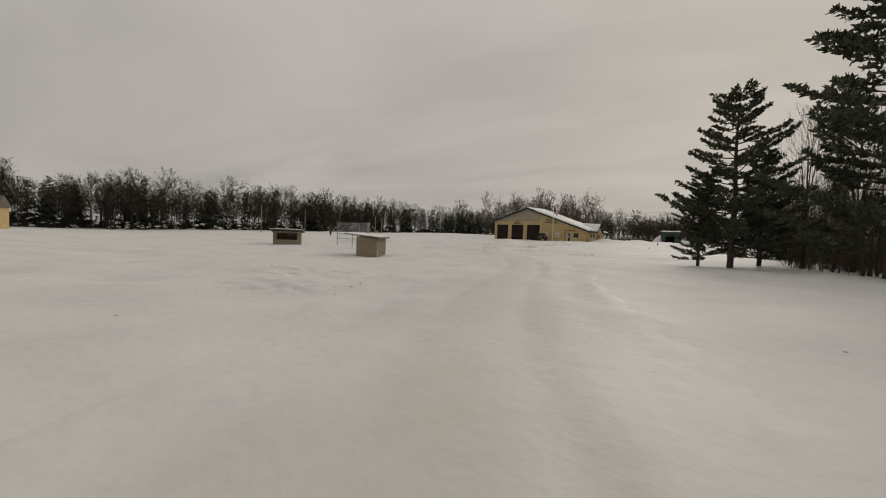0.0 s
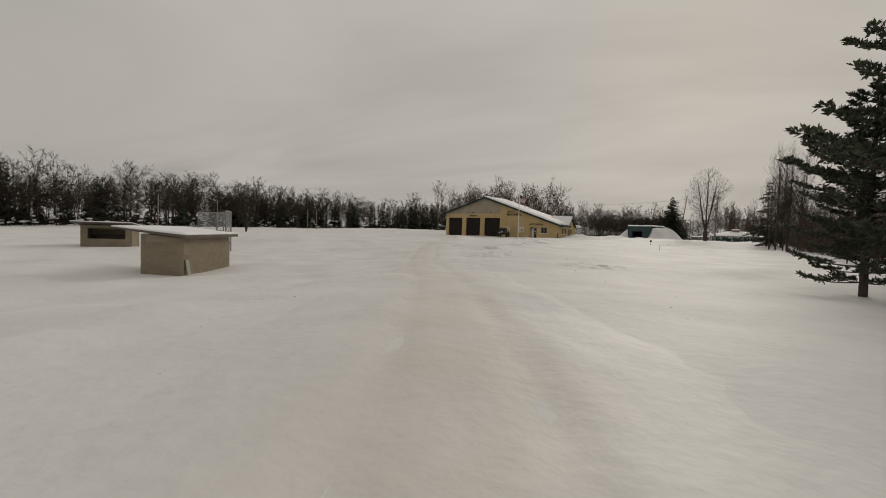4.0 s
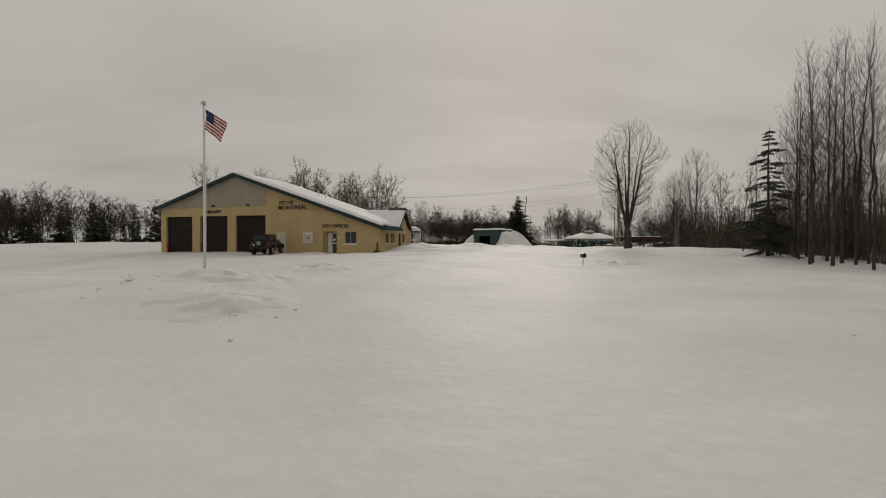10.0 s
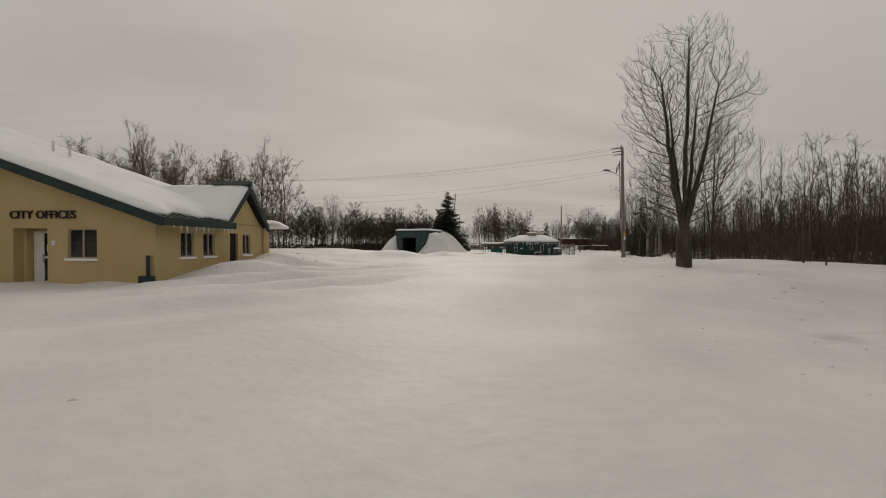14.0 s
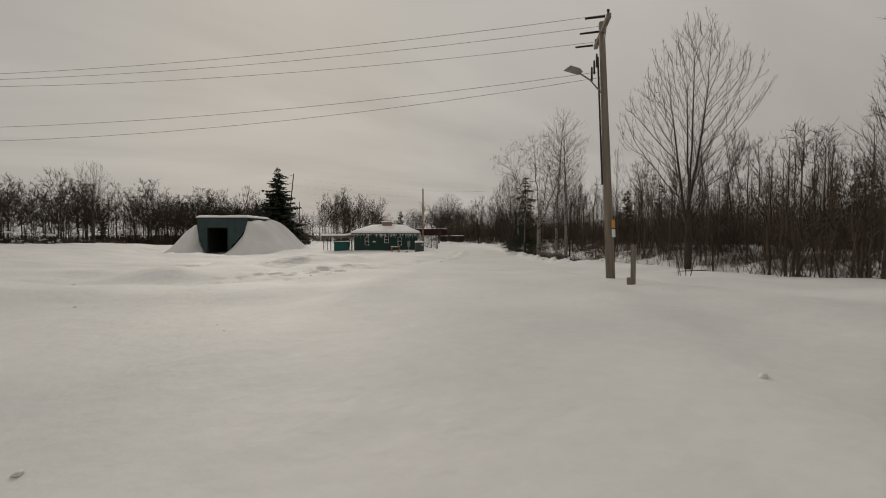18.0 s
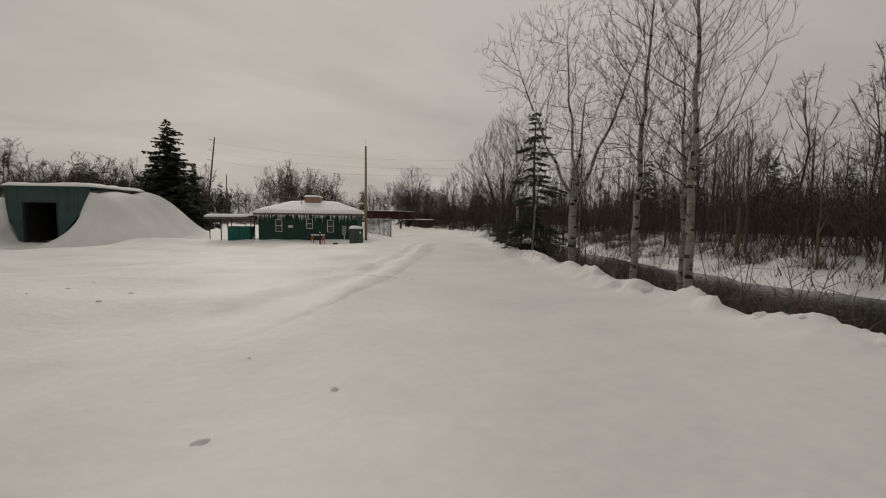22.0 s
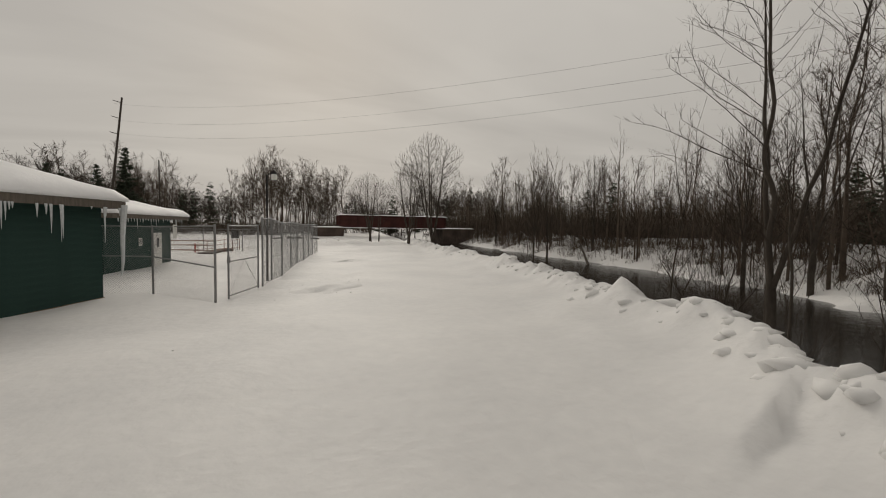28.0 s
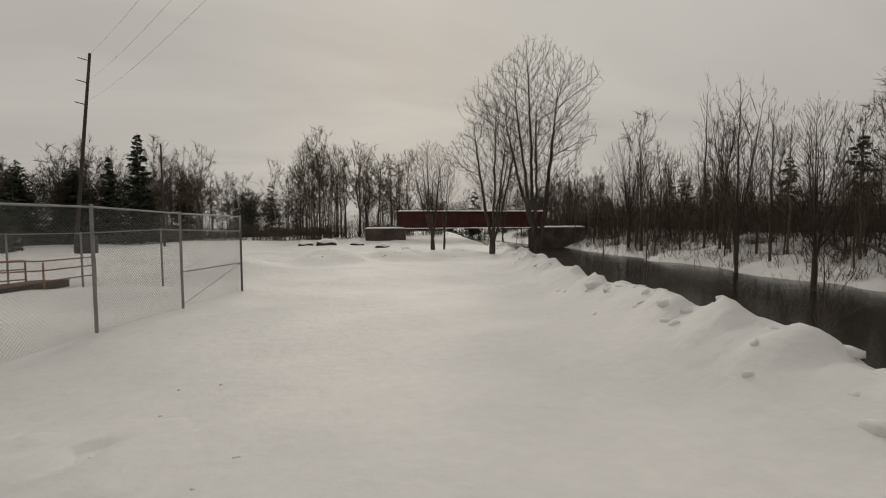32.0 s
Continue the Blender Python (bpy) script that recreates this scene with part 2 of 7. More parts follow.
_t.links.new(_x.outputs[2], _b.inputs["Base Color"])
M_BRUSH = material("brown_brush", (0.085, 0.067, 0.053), (0.155, 0.124, 0.097), 0.6, 0.95, bump=0, spec=0.08, island=0.35)
M_FARWOODS = material("distant_bark", (0.050, 0.041, 0.034), (0.088, 0.071, 0.058), 0.25, 0.95, bump=0, spec=0.05, island=0.22)
M_WOODS = material("woodland_bark", (0.072, 0.057, 0.045), (0.138, 0.109, 0.086), 0.6, 0.95, bump=0, spec=0.08, island=0.35)
M_NEEDLE = material("spruce_needles", (0.040, 0.050, 0.034), (0.078, 0.092, 0.060), 3.0, 0.8, bump=0, spec=0.15, island=0.35)
M_PINE = material("pine_needles", (0.055, 0.066, 0.046), (0.105, 0.118, 0.080), 3.0, 0.8, bump=0, spec=0.15, island=0.35)
M_RUST = material("rust_red_steel", (0.042, 0.013, 0.011), (0.076, 0.024, 0.019), 0.6, 0.75, bump=0.2, bscale=12)
M_STONE = material("dark_stone", (0.05, 0.038, 0.032), (0.12, 0.09, 0.075), 0.6, 0.9, bump=0.6, bscale=6)
M_ORANGE = material("orange_paint", (0.42, 0.085, 0.03), (0.52, 0.13, 0.05), 3, 0.6)
M_PIPE = material("rusty_rail_paint", (0.16, 0.07, 0.045), (0.30, 0.16, 0.10), 2, 0.6)
M_ICE = material("icicle_ice", (0.55, 0.57, 0.58), (0.75, 0.77, 0.78), 4, 0.15, bump=0.1, spec=0.6)
M_YELLOW = material("yellow_sign", (0.55, 0.25, 0.05), (0.62, 0.32, 0.08), 4, 0.5)
M_GLASS = bpy.data.materials.new("window_glass")
M_GLASS.use_nodes = True
_g = M_GLASS.node_tree.nodes["Principled BSDF"]
_g.inputs["Base Color"].default_value = (0.02, 0.022, 0.028, 1)
_g.inputs["Roughness"].default_value, _g.inputs["Specular IOR Level"].default_value = 0.06, 0.5
M_WATER = bpy.data.materials.new("river_water")
M_WATER.use_nodes = True
_t = M_WATER.node_tree
_w = _t.nodes["Principled BSDF"]
_w.inputs["Base Color"].default_value = (0.014, 0.012, 0.009, 1)
_w.inputs["Roughness"].default_value, _w.inputs["IOR"].default_value = 0.16, 1.33
_n = _t.nodes.new("ShaderNodeTexNoise")
_n.inputs["Scale"].default_value, _n.inputs["Detail"].default_value = 1.6, 5
_c = _t.nodes.new("ShaderNodeTexCoord")
_t.links.new(_c.outputs["Object"], _n.inputs["Vector"])
_b = _t.nodes.new("ShaderNodeBump")
_b.inputs["Strength"].default_value, _b.inputs["Distance"].default_value = 0.3, 0.04
_t.links.new(_n.outputs["Fac"], _b.inputs["Height"])
_t.links.new(_b.outputs[0], _w.inputs["Normal"])


# ---- mesh helpers ----
class Geo:
    """Vertices and faces that grow into one mesh."""

    def __init__(self):
        self.v, self.f = [], []

    def box(self, x0, y0, z0, x1, y1, z1, bevel=0.0):
        if bevel > 0:
            bm = bmesh.new()
            bmesh.ops.create_cube(bm, size=1)
            for w in bm.verts:
                w.co = Vector(((x0 + x1) / 2 + w.co.x * (x1 - x0), (y0 + y1) / 2 + w.co.y * (y1 - y0), (z0 + z1) / 2 + w.co.z * (z1 - z0)))
            bmesh.ops.bevel(bm, geom=bm.edges[:], offset=bevel, segments=2, affect="EDGES", profile=0.5)
            self.merge(bm)
            return self
        n = len(self.v)
        self.v += [(x, y, z) for z in (z0, z1) for y in (y0, y1) for x in (x0, x1)]
        self.f += [tuple(n + i for i in q) for q in ((0, 2, 3, 1), (4, 5, 7, 6), (0, 1, 5, 4), (2, 6, 7, 3), (0, 4, 6, 2), (1, 3, 7, 5))]
        return self

    def merge(self, bm):
        n = len(self.v)
        bm.verts.index_update()
        self.v += [tuple(w.co) for w in bm.verts]
        self.f += [tuple(n + w.index for w in p.verts) for p in bm.faces]
        bm.free()

    def tube(self, pts, radii, sides=6, cap=True):
        n0 = len(self.v)
        pts = [Vector(p) for p in pts]
        for i, p in enumerate(pts):
            d = (pts[min(i + 1, len(pts) - 1)] - pts[max(i - 1, 0)]).normalized()
            a = d.cross(Vector((0, 0, 1)) if abs(d.z) < 0.9 else Vector((1, 0, 0))).normalized()
            b = d.cross(a)
            for k in range(sides):
                w = 2 * math.pi * k / sides
                self.v.append(tuple(p + (a * math.cos(w) + b * math.sin(w)) * radii[i]))
        for i in range(len(pts) - 1):
            for k in range(sides):
                q = n0 + i * sides
                self.f.append((q + k, q + (k + 1) % sides, q + sides + (k + 1) % sides, q + sides + k))
        if cap:
            self.f.append(tuple(n0 + k for k in reversed(range(sides))))
            self.f.append(tuple(n0 + (len(pts) - 1) * sides + k for k in range(sides)))
        return self

    def prism(self, outline, axis, lo, hi):
        """A closed outline in the two other axes, drawn out from lo to hi along the axis."""
        n, k = len(self.v), len(outline)
        for d in (lo, hi):
            for a, b in outline:
                self.v.append({"x": (d, a, b), "y": (a, d, b), "z": (a, b, d)}[axis])
        self.f += [tuple(n + i for i in range(k)), tuple(n + k + i for i in reversed(range(k)))]
        self.f += [(n + i, n + k + i, n + k + (i + 1) % k, n + (i + 1) % k) for i in range(k)]
        return self

    def quad(self, *p):
        n = len(self.v)
        self.v += [tuple(q) for q in p]
        self.f.append(tuple(range(n, n + len(p))))
        return self

    def mesh(self, name, mat, smooth=False):
        me = bpy.data.meshes.new(name)
        me.from_pydata(self.v, [], self.f)
        me.materials.append(mat)
        bm = bmesh.new()
        bm.from_mesh(me)
        bmesh.ops.recalc_face_normals(bm, faces=bm.faces[:])
        bm.to_mesh(me)
        bm.free()
        if smooth:
            me.polygons.foreach_set("use_smooth", [True] * len(me.polygons))
        return me


def part(name, geo, mat, parent, label="", smooth=False, at=None):
    ob = new(name, geo.mesh(name, mat, smooth) if isinstance(geo, Geo) else geo)
    ob.parent = parent
    if at is not None:
        ob.matrix_basis = at
    return tagged(ob, label)


def thing(name, label, category, at, group="", kind=""):
    ob = new(name)
    ob.matrix_basis = at
    ob.empty_display_size = 0.3
    return tagged(ob, label, category, group, kind)


def solid(name, geo, mat, label, category, at=None, group="", kind="", smooth=False):
    ob = new(name, geo.mesh(name, mat, smooth))
    if at is not None:
        ob.matrix_basis = at
    return tagged(ob, label, category, group, kind)


# ---- the lie of the land ----
LAND = [(40, -125, -.72), (34, -98, -.77), (29, -87, -.75), (25.6, -73, -.77), (24, -66, -.92), (22.1, -55, -.88), (21.6, -45, -.62), (21.5, -33, -.42),
        (21.8, -22, -.25), (22.2, -13, .1), (26, -2, .4), (31, 7, .52), (35, 13, .48), (39, 20, .22), (43, 27, -.1), (47, 33, -.42), (51, 39, -.7),
        (55, 46, -.8), (62, 57, -.62), (66, 65, -.58), (69, 73, -.72), (72, 84, -.95), (76, 100, -1.05)]
LAND2 = [(9.7, -69, -1.85), (4, -62.5, -1.92), (-20, -56, -1.65), (-5, -56.5, -1.55), (36, -60, -.8), (12, -24, -.3), (28, -14.5, -.35), (31, -14, -.2), (0, 0, .0), (13, -3, .1), (18, 12, .3), (36, 2, .5), (38.6, 12, .62),
         (25, 82, -1.9), (40, 60, -1.1), (52, 68, -1.05), (62, 78, -1.0), (67, 100, -1.05), (80, 118, -1.3), (50, 110, -1.2), (-60, -20, -1.2), (-30, 30, .9),
         (-100, -60, -2.2), (0, 90, .2), (20, 140, -1.2), (45, 200, -1.2), (100, 200, .2), (5, 40, .6), (-10, -30, -.5), (100, 90, -.9), (75, 20, -.8), (85, 55, -.9)]
_C = np.array(LAND + LAND2, float)
# near crest and far shore of the river, x by y
_RY = np.array([-400, -60, -12, 12, 26, 33, 42, 57, 65, 76, 92, 108, 125, 150, 170, 400], float)
_RC = np.array([62, 55, 46, 47.2, 50.2, 53.6, 58.2, 65.3, 71.5, 75.6, 78.6, 82.5, 87, 91.5, 93, 110], float)
_RD = np.array([78, 70, 60, 61.5, 64, 66, 69, 77.5, 85.5, 93, 97.5, 99.5, 102, 106, 108, 126], float)


def water_z(y):
    return np.interp(y, [-60, 15, 45, 80, 400], [-1.5, -1.5, -1.95, -2.6, -2.6])


_TRACK = np.array([(p[1], p[2]) for p in PATH])
_LATT = np.random.RandomState(4).rand(256, 256)


def lumps(x, y, size, ox=0.0):
    """Smooth value noise from 0 to 1 with features of that size."""
    u, v = np.asarray(x, float) / size + 57.3 + ox, np.asarray(y, float) / size + 91.7 + ox
    i, j = np.floor(u).astype(int), np.floor(v).astype(int)
    a, b = u - i, v - j
    a, b = a * a * (3 - 2 * a), b * b * (3 - 2 * b)
    at = lambda p, q: _LATT[p % 256, q % 256]
    return (at(i, j) * (1 - a) + at(i + 1, j) * a) * (1 - b) + (at(i, j + 1) * (1 - a) + at(i + 1, j + 1) * a) * b


# trampled and churned snow: x, y, radius
CHURN = [(22, -88, 2), (24.5, -91, 1.6), (17, -50, 2.2), (24.5, -55, 2.2), (11.0, -23.7, 1.5), (14.6, -26.6, 2.0), (14.5, -20.6, 2.0), (16.4, -30.6, 1.4), (11.3, -42.7, 1.2), (15.0, -44.8, 1.0), (15.2, -41.9, 1.3), (15.8, -39.4, 1.3), (16.3, -37.2, 1.0), (29.0, 18.0, 1.3), (31.0, 18.1, 1.0), (32.9, 21.2, 1.0), (29.5, 25.5, 1.6), (25.9, 28.1, 1.6), (31.4, 31.1, 1.2), (53.4, 48.9, 1.0), (55.0, 51.2, .9), (57.4, 56.8, 1.2), (45.5, 37.5, 1.4), (30.5, -12, 1.8), (66, 76, 1.2), (69.5, 90, 1.4)]
# heaps of ploughed snow: x, y, radius, height
HEAPS = [(15.2, 1.2, 1.7, .5), (15.6, 4.0, 1.8, .6), (16.0, 6.6, 1.9, .55), (21, 15, 4, .5), (5, -28.5, 2.6, .5), (13, -27.5, 2.5, .45), (32, -6, 2.2, .4),
         (66, 108, 2.6, .8), (71, 112, 2.2, .9), (75, 115, 2.4, .8), (80, 117, 2.6, .7), (45, 92, 6, .8), (36, 74, 4, .5), (24, 52, 5, .6), (40, 24, 2.5, .35), (33, 32, 3, .5), (36, 36, 2.5, .35)]


def off_track(x, y):
    """Distance from the middle of the drive."""
    road = np.full(x.shape, 1e9)
    for (ax, ay), (bx, by) in zip(_TRACK[:-1], _TRACK[1:]):
        dx, dy = bx - ax, by - ay
        k = np.clip(((x - ax) * dx + (y - ay) * dy) / (dx * dx + dy * dy), 0, 1)
        road = np.minimum(road, np.hypot(x - ax - k * dx, y - ay - k * dy))
    return road


def land(x, y):
    x, y = np.asarray(x, float), np.asarray(y, float)
    num, den = np.zeros(x.shape), np.zeros(x.shape) + 1e-9
    for cx, cy, cz in _C:
        w = 1 / (((x - cx) ** 2 + (y - cy) ** 2) / 60 + 0.5) ** 2
        num += w * cz
        den += w
    z = num / den
    road = off_track(x, y)
    rough = np.clip((road - 2.0) / 4, 0.12, 1)
    z += (lumps(x, y, 9) - .5) * .34 * rough + (lumps(x, y, 2.6, 7) - .5) * .24 * rough + (lumps(x, y, 1.15, 3) - .5) * .12 * np.maximum(rough, .4)
    # low windrows beside the track
    z += np.exp(-((road - 2.9) / 0.55) ** 2) * (.03 + .14 * lumps(x, y, 1.2, 5)) * (lumps(x, y, 14, 6) > .35)
    # the edge of an old ploughing left of the lane
    k = np.clip((y + 93.5) / 27, 0, 1)
    lane = 28.0 - 12.2 * k - 1.6 * k * k
    z += np.exp(-((x - lane) / .5) ** 2) * (.08 + .1 * lumps(x, y, 1.0, 23)) * (y < -62) * np.clip((-62 - y) / 6, 0, 1) - np.exp(-((x - lane - .9) / .6) ** 2) * .06 * (y < -66)
    # plough streaks on the lot
    lot = np.exp(-(((x - 18.5) / 4.6) ** 2 + ((y + 1) / 8) ** 2)) * np.clip((road - 2.2) / 2, 0, 1)
    wave = np.sin((y * .94 - x * .35) * 2.5 + 3.0 * lumps(x, y, 6, 19))
    z += lot * .45 * np.clip(wave, -.5, .8) * (.3 + .9 * lumps(x, y, 2.6, 21))
    # rough ploughed field left of the drive, before the shed
    field = np.exp(-(((x - 27) / 6.5) ** 2 + ((y - 22) / 9) ** 2)) * np.clip((road - 2.4) / 3, 0, 1)
    z += field * ((lumps(x, y, 2.4, 65) - .35) * .75 + (lumps(x, y, 1.2, 67) - .5) * .3)
    for hx, hy, hr, hh in HEAPS:
        d = np.hypot(x - hx, y - hy) / hr
        z += hh * np.exp(-d ** 2) * (.75 + .5 * lumps(x, y, .8, 9))
    c, d = np.interp(y, _RY, _RC), np.interp(y, _RY, _RD)
    down = np.clip((x - c) / 3.0, 0, 1)
    up = np.clip((x - d + 1.0) / 5.0, 0, 1)
    bed = water_z(y) - .9
    z = z * (1 - down) + bed * down + up * (z - bed) * (.55 + .45 * np.clip((x - d - 4) / 14, 0, 1)) * down
    # the far shore is uneven: snow over roots, brush and stones
    shore = np.clip((x - d + 1.2) / 1.5, 0, 1) * np.clip((d + 16 - x) / 8, 0, 1)
    z += shore * ((lumps(x, y, 3.1, 61) - .4) * .8 + (lumps(x, y, 1.4, 63) - .5) * .5)
    # the far bank climbs to a terrace
    z += 1.25 * np.clip((x - d - 1.5) / 11, 0, 1)
    return z


def ground_z(x, y):
    return float(land(np.array([x]), np.array([y]))[0])


def spaced(lo, hi, step, far):
    core = list(np.arange(lo, hi + step / 2, step))
    left, right, s = [], [], step
    while core[0] - (left[-1] if left else core[0]) > -1 and (left[-1] if left else core[0]) > -far:
        s *= 1.22
        left.append((left[-1] if left else core[0]) - s)
    s = step
    while (right[-1] if right else core[-1]) < far:
        s *= 1.22
        right.append((right[-1] if right else core[-1]) + s)
    return np.array(left[::-1] + core + right)


def sheet(xs, ys, zs):
    gx, gy = np.meshgrid(xs, ys)
    v = np.stack([gx, gy, zs], -1).reshape(-1, 3)
    nx, ny = len(xs), len(ys)
    i = (np.arange(ny - 1)[:, None] * nx + np.arange(nx - 1)).ravel()
    f = np.stack([i, i + 1, i + nx + 1, i + nx], 1)
    return v, f


def grid_mesh(name, v, f, mat, smooth=True):
    me = bpy.data.meshes.new(name)
    me.vertices.add(len(v))
    me.vertices.foreach_set("co", np.asarray(v, np.float32).ravel())
    me.loops.add(f.size)
    me.loops.foreach_set("vertex_index", np.asarray(f, np.int32).ravel())
    me.polygons.add(len(f))
    me.polygons.foreach_set("loop_start", np.arange(len(f), dtype=np.int32) * f.shape[1])
    me.update(calc_edges=True)
    me.materials.append(mat)
    if smooth:
        me.polygons.foreach_set("use_smooth", [True] * len(f))
    return me


gx_, gy_ = spaced(-20, 96, 0.55, 2600), spaced(-97, 126, 0.55, 2600)
mx_, my_ = np.meshgrid(gx_, gy_)
ground = new("ground", grid_mesh("ground", *sheet(gx_, gy_, land(mx_, my_)), M_SNOW))
tagged(ground, "deep white snow cover over open ground", "snow", kind="structure")

ry = np.arange(-400, 400, 4.0)
wv = [(np.interp(y, _RY, _RC) + .6 if k == 0 else np.interp(y, _RY, _RD) + 2.2, y, float(water_z(y))) for y in ry for k in (0, 1)]
wf = np.array([(2 * i, 2 * i + 1, 2 * i + 3, 2 * i + 2) for i in range(len(ry) - 1)])
water = tagged(new("water", grid_mesh("water", np.array(wv), wf, M_WATER)), "dark open river water with small ripples", "river", kind="structure")

# packed track: along the first part of the drive, then off to the lot before the hall
ROUTE = [(44, -116), (33.65, -98.3), (29.7, -89.7), (26.3, -78), (22.6, -70), (19.3, -64), (15.2, -57.5), (11, -49), (7.8, -42), (6, -34), (2, -26), (-4, -14), (-6, -4)]
trk = [Vector(p) for p in ROUTE]
line = []
for i in range(len(trk) - 1):
    p0, p1, p2, p3 = trk[max(i - 1, 0)], trk[i], trk[i + 1], trk[min(i + 2, len(trk) - 1)]
    n = max(1, int((p2 - p1).length / 0.5))
    for k in range(n):
        t = k / n
        line.append(.5 * (2 * p1 + (p2 - p0) * t + (2 * p0 - 5 * p1 + 4 * p2 - p3) * t * t + (3 * p1 - p0 - 3 * p2 + p3) * t ** 3))
offs = np.linspace(-3.2, 3.2, 43)
side = []
for i, p in enumerate(line):
    d = (line[min(i + 1, len(line) - 1)] - line[max(i - 1, 0)]).normalized()
    side.append((d.y, -d.x))
px = np.array([[p.x + s[0] * o for o in offs] for p, s in zip(line, side)])
py = np.array([[p.y + s[1] * o for o in offs] for p, s in zip(line, side)])
ob_ = np.abs(offs)[None, :]
rut = -.055 * np.exp(-((ob_ - .8) / .28) ** 2) * (.5 + lumps(px, py, 1.5, 29))
pz = land(px, py) + .075 * np.clip((3.1 - ob_) / 1.9, 0, 1) - .03 * np.clip((ob_ - 2.7) / .5, 0, 1) + rut + (lumps(px, py, .4, 11) - .5) * .05 + (lumps(px, py, .9, 31) - .5) * .05
nx = len(offs)
ii = (np.arange(len(line) - 1)[:, None] * nx + np.arange(nx - 1)).ravel()
road = new("road", grid_mesh("road", np.stack([px, py, pz], -1).reshape(-1, 3), np.stack([ii, ii + 1, ii + nx + 1, ii + nx], 1), M_TRACK))
wear = np.clip((1.75 + (lumps(px, py, 1.6, 17) - .5) * 1.2 - ob_) / 1.1, 0, 1)
wa_ = road.data.attributes.new("wear", "FLOAT", "POINT")
wa_.data.foreach_set("value", wear.ravel().astype(np.float32))
tagged(road, "packed tan-tinged snow track with shallow wheel ruts", "track", kind="structure")


# ridge of ploughed snow along the river's edge, rough and broken
def ridge_z(x, y):
    o = x - np.interp(y, _RY, _RC)
    prof = np.exp(-((o + .75 + .5 * (lumps(x, y, 3.5, 33) - .5)) / .62) ** 2) * np.clip((y - 14) / 16, 0, 1)
    block = np.clip((lumps(x, y, .55, 35) - .48) * 5, 0, 1)
    high = np.exp(-((o + .85) / 1.0) ** 2) * .3 * np.clip((y - 48) / 14, 0, 1)
    return land(x, y) + high + prof * (.1 + .26 * lumps(x, y, 1.7, 2) + .3 * block * lumps(x, y, 1.1, 37) + .14 * lumps(x, y, .3, 39)) + prof * (lumps(x, y, .22, 41) - .5) * .06


ry_ = np.arange(14, 131, .13)
ro_ = np.arange(-4.6, 1.1, .13)
bx_ = np.interp(ry_, _RY, _RC)[:, None] + ro_[None, :]
by_ = np.repeat(ry_[:, None], len(ro_), 1)
bz_ = ridge_z(bx_, by_) + (.04 * np.clip((ro_ + 3.4) / 1.4, 0, 1) - .12 * np.clip((-3.2 - ro_) / 1.4, 0, 1) - .12 * np.clip((ro_ - .85) / .25, 0, 1))[None, :]
nx = len(ro_)
ii = (np.arange(len(ry_) - 1)[:, None] * nx + np.arange(nx - 1)).ravel()
bank = new("snow_bank", grid_mesh("snow_bank", np.stack([bx_, by_, bz_], -1).reshape(-1, 3), np.stack([ii, ii + 1, ii + nx + 1, ii + nx], 1), M_SNOW))
tagged(bank, "low rough ridge of ploughed snow along the river", "snow", kind="structure")

# old wheel track with a churned edge beside the later part of the drive
OLD = [Vector(p) for p in ((34, 24), (37.8, 28), (41.4, 32.6), (44.8, 37.2), (48, 42.2), (51.2, 47), (54, 51.2), (56.8, 55.2), (59.6, 60.5))]
ol_, on_ = [], []
for i in range(len(OLD) - 1):
    d = (OLD[i + 1] - OLD[i]).normalized()
    for k in range(int((OLD[i + 1] - OLD[i]).length / .14)):
        ol_.append(OLD[i] + d * k * .14)
        on_.append((d.y, -d.x))
oo_ = np.arange(-1.8, 1.81, .12)
ox_ = np.array([[p.x + n[0] * o for o in oo_] for p, n in zip(ol_, on_)])
oy_ = np.array([[p.y + n[1] * o for o in oo_] for p, n in zip(ol_, on_)])
ow_ = oo_[None, :] + (lumps(ox_, oy_, 3.0, 51) - .5) * .9
om_ = np.exp(-((ow_ + .75) / .4) ** 2) * .075 + np.exp(-((ow_ - .75) / .35) ** 2) * .045 - np.exp(-(ow_ / .4) ** 2) * .06
oz_ = land(ox_, oy_) + .05 * np.clip((1.7 - np.abs(oo_)) / .8, 0, 1)[None, :] - .04 * np.clip((np.abs(oo_) - 1.4) / .4, 0, 1)[None, :] + om_ * .55 * (.35 + 1.1 * lumps(ox_, oy_, .9, 53)) * (.6 + .8 * lumps(ox_, oy_, .35, 55)) * np.clip(1.6 - np.abs(oo_), 0, 1)[None, :]
oe_ = np.clip(np.minimum(np.arange(len(ol_)), len(ol_) - 1 - np.arange(len(ol_))) * .14 / 2.5, 0, 1)[:, None]
oz_ = land(ox_, oy_) * (1 - oe_) + oz_ * oe_ - .07 * (1 - oe_)
nx = len(oo_)
ii = (np.arange(len(ol_) - 1)[:, None] * nx + np.arange(nx - 1)).ravel()
old_track = new("old_track", grid_mesh("old_track", np.stack([ox_, oy_, oz_], -1).reshape(-1, 3), np.stack([ii, ii + 1, ii + nx + 1, ii + nx], 1), M_SNOW))
tagged(old_track, "old wheel track with a churned snowy edge", "track", kind="structure")

